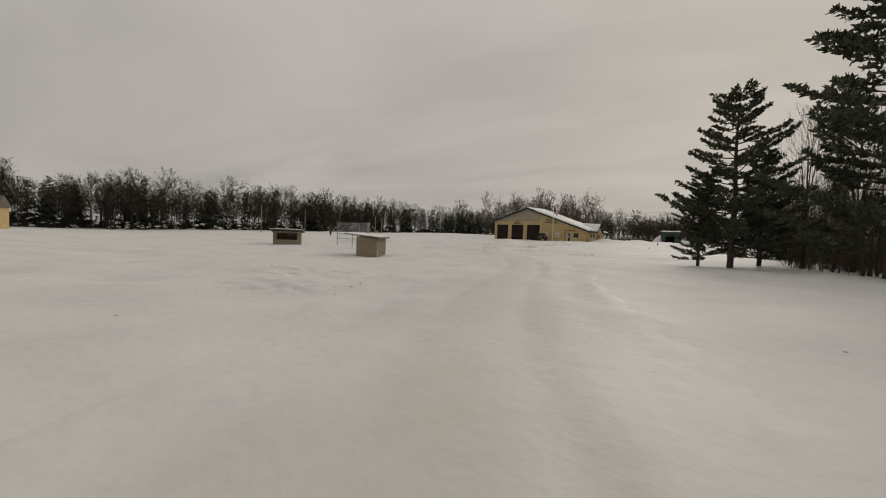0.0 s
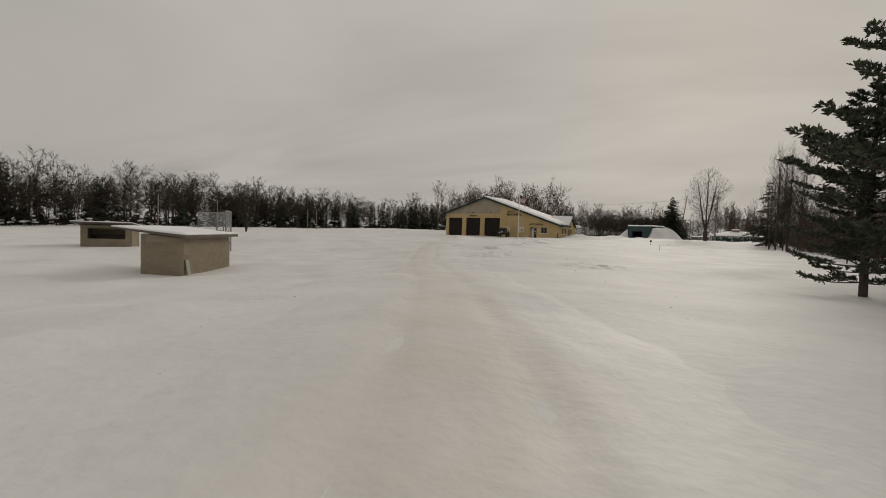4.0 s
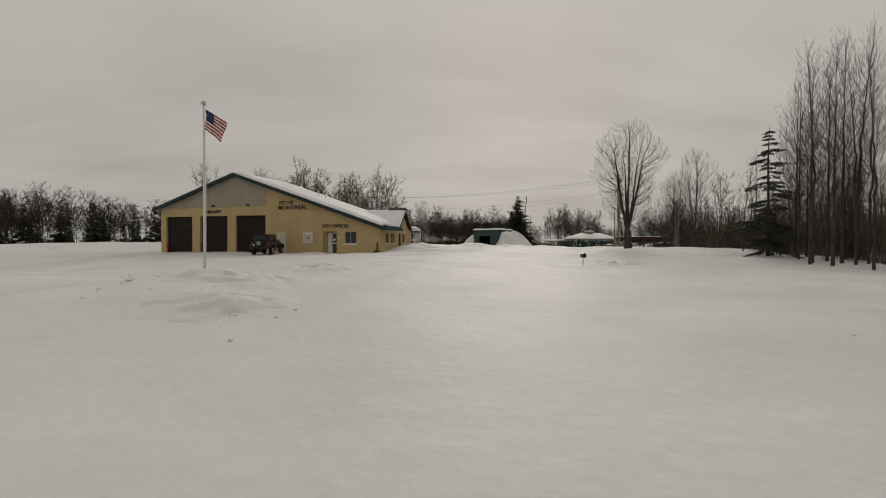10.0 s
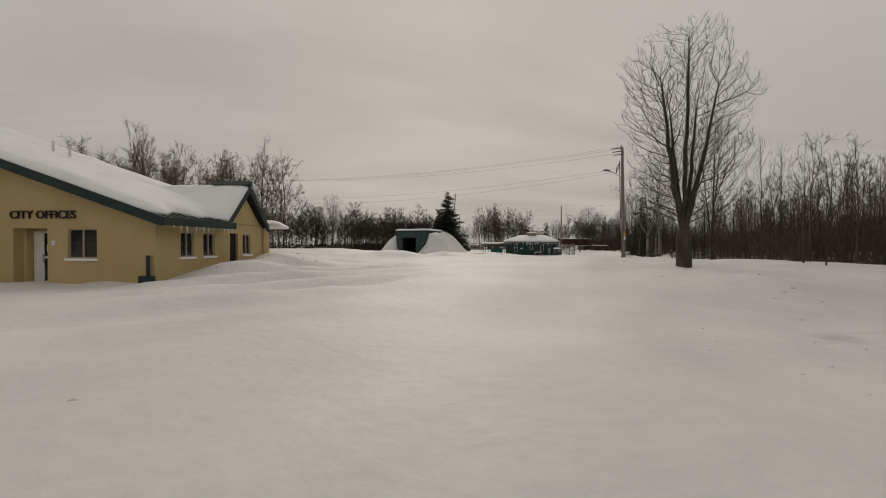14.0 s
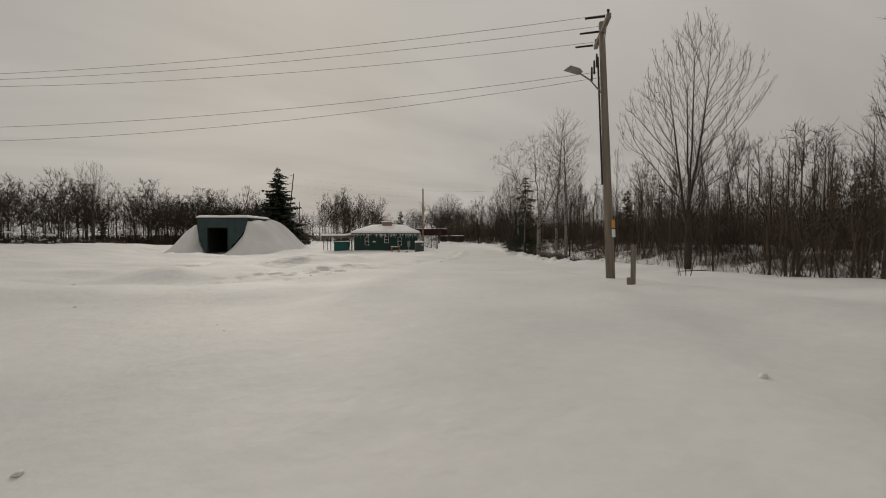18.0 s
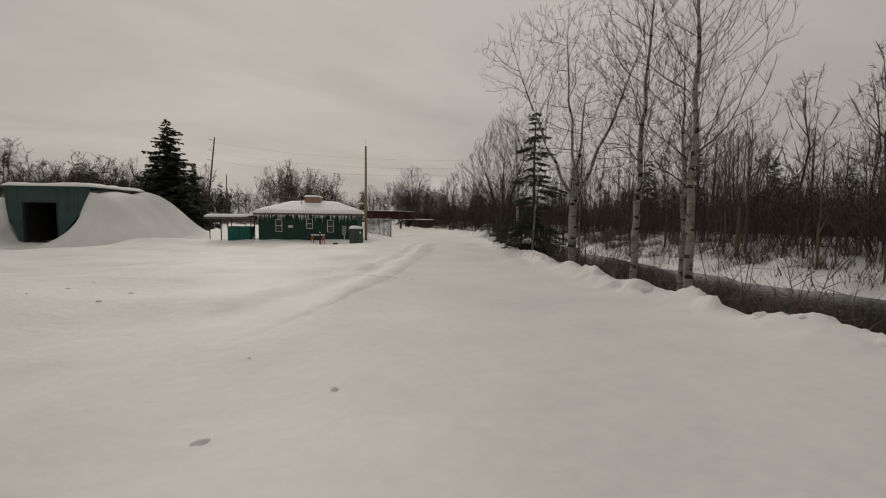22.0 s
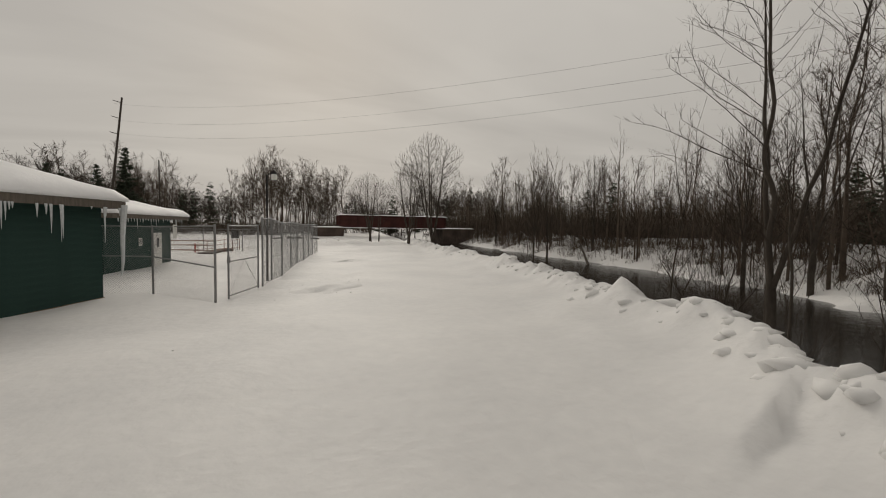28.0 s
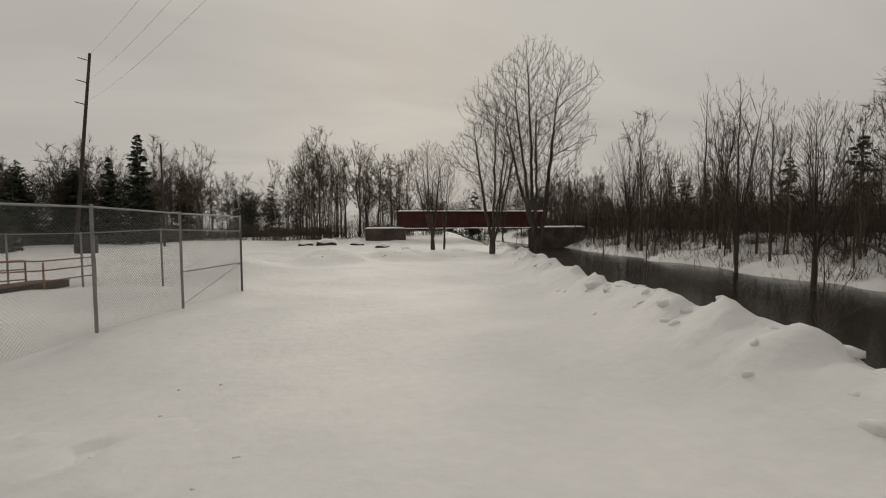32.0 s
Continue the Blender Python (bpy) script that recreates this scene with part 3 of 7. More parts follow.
# trampled patches: pressed holes between raised lumps
cv_, cf_, cn_ = [], [], 0
for hx, hy, hr in CHURN:
    ax_ = np.arange(-2.2 * hr, 2.2 * hr + .01, .13)
    qx, qy = np.meshgrid(hx + ax_, hy + ax_)
    g_ = np.exp(-(np.hypot(qx - hx, qy - hy) / hr) ** 2.4)
    hole = np.clip((lumps(qx, qy, .42, 45) - .62) * 7, 0, 1) * (lumps(qx, qy, 1.6, 47) > .4)
    amp = 1.3 if 15 < hy < 32 else 1.3 if -46 < hy < -18 else 1.0
    qz = land(qx, qy) + amp * g_ * (.09 + .16 * (lumps(qx, qy, .33, 49) - .5) - .2 * hole) - .05 * (1 - g_)
    qz = np.maximum(qz, land(qx, qy) - .05)
    v_, f_ = sheet(ax_, ax_, qz)
    v_ = np.stack([qx, qy, qz], -1).reshape(-1, 3)
    cv_.append(v_)
    cf_.append(f_ + cn_)
    cn_ += len(v_)
trod = new("trampled_snow", grid_mesh("trampled_snow", np.concatenate(cv_), np.concatenate(cf_), M_SNOW))
tagged(trod, "trampled and churned snow with footprints", "snow", kind="stuff")

# clods of broken snow along the bank, the windrows and the churned patches
_crnd = random.Random(31)
clod_v, clod_f = [], []
_bm = bmesh.new()
bmesh.ops.create_icosphere(_bm, subdivisions=1, radius=1)
_bm.verts.index_update()
_cv = np.array([tuple(w.co) for w in _bm.verts])
_cf = np.array([[w.index for w in p.verts] for p in _bm.faces])
_bm.free()
spots = []
for _ in range(3400):
    y = _crnd.uniform(20, 126)
    if float(lumps(y, 3.0, 4.0, 43)) < _crnd.uniform(.2, .8):
        continue
    spots.append((float(np.interp(y, _RY, _RC)) + _crnd.gauss(-.6, .4), y, _crnd.uniform(.03, .115) * (1.7 if _crnd.random() < .06 else 1)))
for hx, hy, hr in CHURN:
    for _ in range(26):
        spots.append((hx + _crnd.gauss(0, hr * .7), hy + _crnd.gauss(0, hr * .7), _crnd.uniform(.012, .035)))
for hx, hy, hr, hh in HEAPS:
    for _ in range(14):
        spots.append((hx + _crnd.gauss(0, hr * .6), hy + _crnd.gauss(0, hr * .6), _crnd.uniform(.02, .055)))
for i in range(0, len(PATH) - 1):
    for _ in range(2):
        a, b = Vector(PATH[i][1:3]), Vector(PATH[i + 1][1:3])
        d = (b - a).normalized()
        q = a.lerp(b, _crnd.random()) + Vector((d.y, -d.x)) * _crnd.choice((-1, 1)) * _crnd.uniform(2.2, 6)
        spots.append((q.x, q.y, _crnd.uniform(.015, .035)))
# a few big broken blocks pushed up against the riverside trees
spots += [(59.55, 46.5, .2), (60.05, 46.2, .27), (60.2, 45.7, .2), (60.0, 45.2, .17), (60.1, 44.8, .2), (59.2, 46.0, .13), (59.8, 45.0, .12), (72.9, 67.2, .12), (73.4, 67.6, .1), (75.2, 78.2, .17), (75.0, 76.6, .2), (74.9, 76.0, .16), (74.6, 74.9, .18)]
cz = ridge_z(np.array([p[0] for p in spots]), np.array([p[1] for p in spots]))
for n, ((x, y, r), z) in enumerate(zip(spots, cz)):
    sx, sy, sz2 = r * _crnd.uniform(.8, 1.9), r * _crnd.uniform(.8, 1.9), r * _crnd.uniform(.5, .95)
    jit = 1 + .8 * (lumps(_cv[:, 0] * 1.3 + _cv[:, 2] + n * 1.7, _cv[:, 1] * 1.3 - _cv[:, 2] * .8 + n, 1.0) - .5)
    clod_v.append(_cv * jit[:, None] * (sx, sy, sz2) + (x, y, z - r * .05))
    clod_f.append(_cf + n * len(_cv))
clods = new("snow_clods", grid_mesh("snow_clods", np.concatenate(clod_v), np.concatenate(clod_f), M_SNOW, smooth=True))
tagged(clods, "broken clods of ploughed snow along the bank", "snow", kind="stuff")

# ---- trees ----
def crown_points(rnd, count, base, top, width, profile, hollow=.45, lean=(0, 0)):
    """Places spread through a crown whose half width at the height h (0 to 1) is width * profile(h)."""
    pts, p1, p2 = [], rnd.uniform(0, 6.28), rnd.uniform(0, 6.28)
    while len(pts) < count:
        h, a = rnd.random(), rnd.random() * 6.2832
        w = profile(h) * (.84 + .2 * math.sin(2 * a + 7 * h + p1) + .16 * math.sin(3 * a - 11 * h + p2))
        if rnd.random() > w * w + .12:
            continue
        r = width * w * rnd.random() ** hollow
        z = base + (top - base) * h
        pts.append((r * math.cos(a) + lean[0] * h, r * math.sin(a) + lean[1] * h, z))
    return np.array(pts)


def curve_of(p0, p1, rise, step, rnd, wob):
    """A bowed stem from p0 to p1 that starts out along rise."""
    p0, p1, c = Vector(p0), Vector(p1), Vector(p0) + Vector(rise)
    n = max(3, int((p1 - p0).length / step))
    pts = []
    for i in range(n + 1):
        t = i / n
        q = p0 * (1 - t) ** 2 + c * 2 * t * (1 - t) + p1 * t * t
        k = wob * math.sin(math.pi * min(1, t * 1.2))
        pts.append(q + Vector((rnd.gauss(0, k), rnd.gauss(0, k), 0)))
    return pts


def colonise(seed, stems, goals, step, kill, inertia=.5, lift=.12, rounds=80, jitter=.12, climb=.7):
    """Branches that grow from the stems, node by node, towards the goals and use them up. Returns places and parents."""
    rs = np.random.RandomState(seed)
    pos, par, way = [], [], []
    for line, root in stems:
        last = root
        for i, p in enumerate(line):
            if i == 0 and root >= 0:
                continue
            d = Vector(p) - (Vector(pos[last]) if last >= 0 else Vector(p) - Vector((0, 0, 1)))
            pos.append(tuple(p))
            par.append(last)
            way.append(tuple(d.normalized()))
            last = len(pos) - 1
    P, W, par = np.array(pos), np.array(way), list(par)
    kids = np.zeros(len(P), int)
    for q in par:
        if q >= 0:
            kids[q] += 1
    G = goals

    def reach_of(Q):
        """How dear it is to come from each place of Q to each goal: the way, less a discount for climbing."""
        v = G[:, None, :] - Q[None, :, :]
        d = np.sqrt((v ** 2).sum(-1))
        return d - climb * v[..., 2], d

    cost, dist = reach_of(P)
    near, best, close = cost.argmin(1), cost.min(1), dist.min(1)
    for _ in range(rounds):
        live = close > kill
        G, near, best, close = G[live], near[live], best[live], close[live]
        if not len(G):
            break
        pull = np.zeros_like(P)
        way_to = G - P[near]
        np.add.at(pull, near, way_to / (np.linalg.norm(way_to, axis=1, keepdims=True) + 1e-6))
        grow_at = np.unique(near)
        grow_at = grow_at[kids[grow_at] < 3]
        if not len(grow_at):
            break
        d = pull[grow_at]
        d = d / (np.linalg.norm(d, axis=1, keepdims=True) + 1e-6) + W[grow_at] * inertia + rs.normal(0, jitter, d.shape) + (0, 0, lift)
        d /= np.linalg.norm(d, axis=1, keepdims=True) + 1e-6
        fresh = P[grow_at] + d * step
        kids[grow_at] += 1
        n0 = len(P)
        P, W = np.concatenate([P, fresh]), np.concatenate([W, d])
        par += [int(i) for i in grow_at]
        kids = np.concatenate([kids, np.zeros(len(fresh), int)])
        cost, dist = reach_of(fresh)
        j, m = cost.argmin(1), cost.min(1)
        hit = m < best
        near[hit], best[hit] = j[hit] + n0, m[hit]
        close = np.minimum(close, dist.min(1))
    return P, par


def branch_chains(P, par, base_r, tip_r):
    """Radii that thin out towards the tips, and the branches as chains of nodes: [(nodes, parent chain)], the trunk first."""
    n = len(P)
    tips, kids = np.zeros(n), [[] for _ in range(n)]
    for i in range(n - 1, -1, -1):
        if tips[i] == 0:
            tips[i] = 1
        if par[i] >= 0:
            tips[par[i]] += tips[i]
            kids[par[i]].append(i)
    roots = [i for i in range(n) if par[i] < 0]
    power = math.log(max(tips[r] for r in roots)) / math.log(base_r / tip_r)
    rad = tip_r * tips ** (1 / power)
    chains, todo = [], [(r, None, None) for r in roots]
    while todo:
        i, stem, fro = todo.pop(0)
        line, me = ([fro] if fro is not None else []) + [i], len(chains)
        while kids[i]:
            order = sorted(kids[i], key=lambda q: -tips[q])
            todo += [(q, me, i) for q in order[1:]]
            i = order[0]
            line.append(i)
        chains.append((line, stem))
    return rad, chains


def soften(P, par, rounds=2):
    kid = {}
    for i, q in enumerate(par):
        if q >= 0:
            kid.setdefault(q, []).append(i)
    for _ in range(rounds):
        Q = P.copy()
        for i, q in enumerate(par):
            if q >= 0 and i in kid:
                Q[i] = P[i] * .5 + P[q] * .25 + P[kid[i][0]] * .25
        P = Q
    return P


def tree_geo(seed, height, radius, width, base, profile, goals=1200, fork=0.0, leaders=0, spread=.5, stems=1, step=.34, kill=.5, tip=.008, hollow=.45, inertia=.5, lift=.12,
             lean=(0, 0), wob=.05, sprigs=2, sprig=.42, limbs=10, reach=.93, droop=0.0, splay=.5, climb=.7, slender=.5, shoots=2, ribbon=False, jitter=.14):
    """A bare tree as Geos: trunks, a list of limbs, and the fine crown. fork: height at which leaders part; 0: one stem to the top."""
    rnd = random.Random(seed)
    lines = []
    for s in range(stems):
        a = 2.4 * s + seed
        off = Vector((math.cos(a), math.sin(a), 0)) * (.0 if stems == 1 else .22)
        out = Vector((math.cos(a), math.sin(a), 0)) * (.0 if stems == 1 else width * splay)
        tall = height * (reach if s == 0 else rnd.uniform(.7, .9) * reach)
        if fork:
            top = Vector((out.x * .35 + lean[0] * .2, out.y * .35 + lean[1] * .2, fork)) + off
            lines.append((curve_of(off + Vector((0, 0, -.3)), top, (0, 0, fork * .5), step, rnd, wob * .5), -1))
        else:
            lines.append((curve_of(off + Vector((0, 0, -.3)), off + out + Vector((lean[0], lean[1], tall)), (0, 0, tall * .55), step, rnd, wob), -1))
        if leaders:
            count = sum(len(l) - (1 if r >= 0 else 0) for l, r in lines)
            trunk_end = count - 1
            foot = Vector(lines[-1][0][-1])
            for k in range(leaders):
                b = 2.4 * k + seed * .7 + rnd.uniform(-.3, .3)
                e = Vector((math.cos(b), math.sin(b), 0)) * width * spread * (.15 if k == 0 else rnd.uniform(.65, 1.1)) + out + Vector((lean[0], lean[1], height * (reach if k == 0 else rnd.uniform(.72, .92) * reach)))
                back = min(rnd.randint(0, 4), len(lines[-1 - k][0]) - 2) if k else 0
                start = Vector(lines[-1 - k][0][-1 - back])
                flat = Vector((e.x - foot.x, e.y - foot.y, 0)) * .45
                lines.append((curve_of(start, e, flat + Vector((0, 0, (e.z - start.z) * .3)), step, rnd, wob), trunk_end - back))
    pts = crown_points(rnd, goals, base, height, width, profile, hollow, lean)
    P, par = colonise(seed, lines, pts, step, kill, inertia, lift, climb=climb, jitter=jitter)
    P = soften(P, par)
    if droop:
        P[:, 2] -= droop * np.maximum(0, np.hypot(P[:, 0], P[:, 1]) - width * .35) ** 1.5
    rad, chains = branch_chains(P, par, radius, tip)
    rad = np.maximum(tip * .8, rad * (1 - slender * np.clip(P[:, 2] / height, 0, 1)))
    trunk, bough, fine = [], [], Geo()
    first = [i for i, (c, q) in enumerate(chains) if q is not None and len(c) > 5]
    first.sort(key=lambda i: -rad[chains[i][0][1]])
    chosen = set(first[:limbs])
    for i, (line, q) in enumerate(chains):
        if len(line) < 2:
            continue
        r = [rad[k] for k in line]
        if q is not None:
            r[0] = min(r[0], r[1] * 1.25)
        r[-1] = tip * .6
        pts = [P[k] for k in line]
        if q is None:
            r[0] *= 1.25
        if len(line) > 9 and r[1] < .03:
            keep = list(range(0, len(line) - 1, 2)) + [len(line) - 1]
            pts, r = [pts[k] for k in keep], [r[k] for k in keep]
        sides = 8 if r[1] > .1 else 6 if r[1] > .045 else 4 if r[1] > .02 else 3
        if q is None or i in chosen:
            g = Geo()
            g.tube(pts, r, sides, cap=q is None)
            (trunk if q is None else bough).append(g)
        elif ribbon and r[1] < .045:
            for p, q2, w0 in zip(pts[:-1], pts[1:], r):
                d = Vector(q2 - p)
                w = Vector((-d.y + .01, d.x, .25 * d.length)).normalized() * max(w0, tip)
                fine.quad(Vector(p) - w, Vector(p) + w, Vector(q2) + w * .7, Vector(q2) - w * .7)
        else:
            fine.tube(pts, r, sides, cap=False)
    has = set(par)
    thin = [i for i in range(len(P)) if rad[i] < tip * 2.6 and par[i] >= 0]
    for i in thin:
        d0 = Vector(P[i] - P[par[i]]).normalized()
        for _ in range(sprigs + (1 if i not in has else 0)):
            if i in has and rnd.random() < .45:
                continue
            d = (d0 + Vector((rnd.gauss(0, .5), rnd.gauss(0, .5), rnd.gauss(.3, .3)))).normalized()
            p = Vector(P[i])
            ln = sprig * rnd.uniform(.6, 1.4)
            q = p + d * ln
            w = Vector((-d.y + .01, d.x, .2)).normalized() * tip * .8
            fine.quad(p - w, p + w, q)
            for _ in range(shoots):
                o = p.lerp(q, rnd.uniform(.25, .85))
                e = (d + Vector((rnd.gauss(0, .55), rnd.gauss(0, .55), rnd.gauss(.25, .3)))).normalized()
                w = Vector((-e.y + .01, e.x, .2)).normalized() * tip * .65
                fine.quad(o - w, o + w, o + e * ln * rnd.uniform(.4, .75))
    return trunk, bough, fine


ROUND = lambda h: math.sqrt(max(0.0, 1 - (2 * h - 1) ** 2)) * .9 + .1
EGG = lambda h: min(1.0, .5 + h * 1.9) * math.sqrt(max(0.02, 1 - max(0, (h - .3) / .7) ** 2))
VASE = lambda h: (.25 + .75 * min(1, h * 1.5)) * math.sqrt(max(0.02, 1 - max(0, (h - .6) / .4) ** 2))
PLUME = lambda h: (.5 + .5 * min(1, h * 4)) * (1 - h) ** .55 + .08


def spruce_geo(seed, height, width, tiers, fans=9, bare=0.06, lite=False, droop=-.35, full=1.0, fill=1.0, hang=0.0, taper=.8, slim=1.0):
    """Trunk, and the needle boughs: drooping boughs set with sprays of small blades."""
    rnd = random.Random(seed)
    trunk, needles = Geo(), Geo()
    trunk.tube([(0, 0, -.3), (0, 0, height * .5), (0, 0, height)], [height * .014 + .02, height * .009 + .015, .012], 4 if lite else 7)
    for i in range(tiers):
        k0 = bare + (1 - bare) * i / tiers
        k = k0
        z = height * k
        reach = width * (1 - k) ** taper * rnd.uniform(.75, 1.15) + .12
        n = max(4, int(fans * (1 - k * .55)))
        for j in range(n):
            w = 2 * math.pi * (j + rnd.random() * .7) / n + i * 1.3
            k = min(.99, max(.03, k0 + rnd.uniform(-.8, .8) / tiers))
            z = height * k
            r = reach * rnd.choice((.5, .7, .85, .95, 1.0, 1.15)) * rnd.uniform(.9, 1.1)
            out = Vector((math.cos(w), math.sin(w), 0))
            sag = droop + .25 * k + rnd.uniform(-.2, .2)
            tip = lambda u: Vector((0, 0, z)) + out * r * u + Vector((0, 0, r * (sag * u + .24 * u * u)))
            if not lite:
                trunk.tube([tip(u / 3) for u in range(4)], [.012 + .011 * r * (1 - u / 3) for u in range(4)], 3, cap=False)
            side = Vector((-out.y, out.x, 0))
            for b in range(int(4 + r * 3) if lite else int((14 + r * 15) * fill)):
                u = rnd.random() ** .75
                q = tip(u)
                ln = ((.45 + .34 * r) if lite else (.16 + .17 * r * (1 - .6 * u)) * full) * rnd.uniform(.6, 1.1)
                d = (side * rnd.choice((-1, 1)) * rnd.uniform(.3, 1) + out * rnd.uniform(.2, .9) + Vector((0, 0, rnd.uniform(-.75, .0) - hang))).normalized()
                wd = ln * (rnd.uniform(.28, .45) if lite else rnd.uniform(.17, .3) * slim)
                a = d.cross(Vector((rnd.uniform(-.6, .6), rnd.uniform(-.6, .6), 1))).normalized() * wd
                needles.quad(q, q + d * ln * .5 + a, q + d * ln, q + d * ln * .55 - a)
    return trunk, needles


def hemlock_geo(seed, height, width):
    """A dark open conifer: long uneven boughs, level then sagging, hung with curtains of fine sprays."""
    rnd = random.Random(seed)
    trunk, needles = Geo(), Geo()
    trunk.tube([(0, 0, -.3), (.08, .05, height * .4), (0, .1, height * .75), (0, 0, height)], [height * .013, height * .010, height * .006, .015], 7)
    k = .04
    while k < .985:
        z = height * k
        shape = ((1 - k) ** .9) * (.7 + .3 * math.sin(k * 23 + seed)) + .05
        for j in range(rnd.choice((3, 4, 4, 5) if k < .4 else (2, 3, 3, 4))):
            w = rnd.uniform(0, 6.2832)
            r = max(.4, width * shape * rnd.choice((.55, .75, .9, 1.0, 1.15)))
            out = Vector((math.cos(w), math.sin(w), 0))
            side = Vector((-out.y, out.x, 0))
            rise = rnd.uniform(-.05, .22)
            tip = lambda u: Vector((0, 0, z)) + out * r * u + Vector((0, 0, r * (rise * u - .42 * u * u + .14 * u ** 4)))
            trunk.tube([tip(u / 4) for u in range(5)], [.010 + .011 * r * (1 - u / 4) for u in range(5)], 3, cap=False)
            n = int(6 + r * 5)
            for t in range(n):
                u = .18 + .82 * (t + rnd.random()) / n
                q = tip(u)
                ln = (.25 + .30 * r * (1.05 - u)) * rnd.uniform(.6, 1.2)
                e = q + side * rnd.choice((-1, 1)) * ln * rnd.uniform(.5, 1) + out * ln * rnd.uniform(.2, .7) + Vector((0, 0, -ln * rnd.uniform(.1, .5)))
                trunk.tube([q, e], [.008, .004], 3, cap=False)
                for b in range(int(9 + ln * 16)):
                    o = q.lerp(e, rnd.random())
                    d = Vector((rnd.gauss(0, .55), rnd.gauss(0, .55), -rnd.uniform(-.1, .9))) + (e - q).normalized() * .35
                    d.normalize()
                    s = rnd.uniform(.10, .3)
                    a = d.cross(Vector((rnd.uniform(-1, 1), rnd.uniform(-1, 1), .2))).normalized() * s * rnd.uniform(.10, .2)
                    needles.quad(o, o + d * s * .45 + a, o + d * s, o + d * s * .5 - a)
        k += rnd.uniform(.012, .03) if k < .26 else rnd.uniform(.02, .052)
    return trunk, needles


def pine_geo(seed, height, width, low=.07):
    """An open pine: uneven whorls of long limbs, bare inside, that end in upswept plumes of slender needles."""
    rnd = random.Random(seed)
    trunk, needles = Geo(), Geo()
    trunk.tube([(0, 0, -.3), (.1, 0, height * .35), (-.05, .1, height * .7), (0, 0, height)], [height * .018, height * .014, height * .008, .02], 8)
    k, turn = low, seed * 1.0
    while k < .985:
        z = height * k
        shape = min(1, .6 + 1.5 * k) * (1 - k) ** .6 * rnd.uniform(.75, 1.12)
        count = rnd.choice((3, 4, 5, 5))
        for j in range(count):
            w = turn + 6.2832 * (j + rnd.uniform(-.3, .3)) / count
            r = width * shape * rnd.choice((.5, .75, .95, 1, 1.2)) + .3
            out = Vector((math.cos(w), math.sin(w), 0))
            side = Vector((-out.y, out.x, 0))
            rise = rnd.uniform(-.16, .06) + .45 * k
            tip = lambda u: Vector((0, 0, z)) + out * r * u + Vector((0, 0, r * (rise * u + .2 * u ** 3)))
            trunk.tube([tip(u / 4) for u in range(5)], [.016 + .013 * r * (1 - u / 4) for u in range(5)], 4, cap=False)
            n = int(5 + r * 5)
            for t in range(n):
                u = (.3 if r > 1.2 else .1) + .7 * ((t + rnd.random()) / n) ** .8
                q = tip(min(u, 1))
                ln = (.22 + .28 * r * (1.1 - u)) * rnd.uniform(.6, 1.15)
                e = q + (side * (1 if t % 2 else -1) * rnd.uniform(.4, 1) + out * rnd.uniform(.4, .9)) * ln + Vector((0, 0, ln * rnd.uniform(.05, .5)))
                trunk.tube([q, e], [.012, .006], 3, cap=False)
                ax = (e - q).normalized()
                for b in range(int(9 + ln * 13)):
                    o = q.lerp(e, rnd.uniform(.3, 1.0))
                    d = (ax * rnd.uniform(.2, .9) + Vector((rnd.gauss(0, .5), rnd.gauss(0, .5), rnd.gauss(.35, .4)))).normalized()
                    s = rnd.uniform(.2, .4)
                    a = d.cross(Vector((rnd.uniform(-1, 1), rnd.uniform(-1, 1), .4))).normalized() * s * rnd.uniform(.13, .24)
                    needles.quad(o, o + d * s * .5 + a, o + d * s, o + d * s * .5 - a)
        turn += rnd.uniform(.6, 1.4)
        k += rnd.uniform(.022, .05)
    return trunk, needles


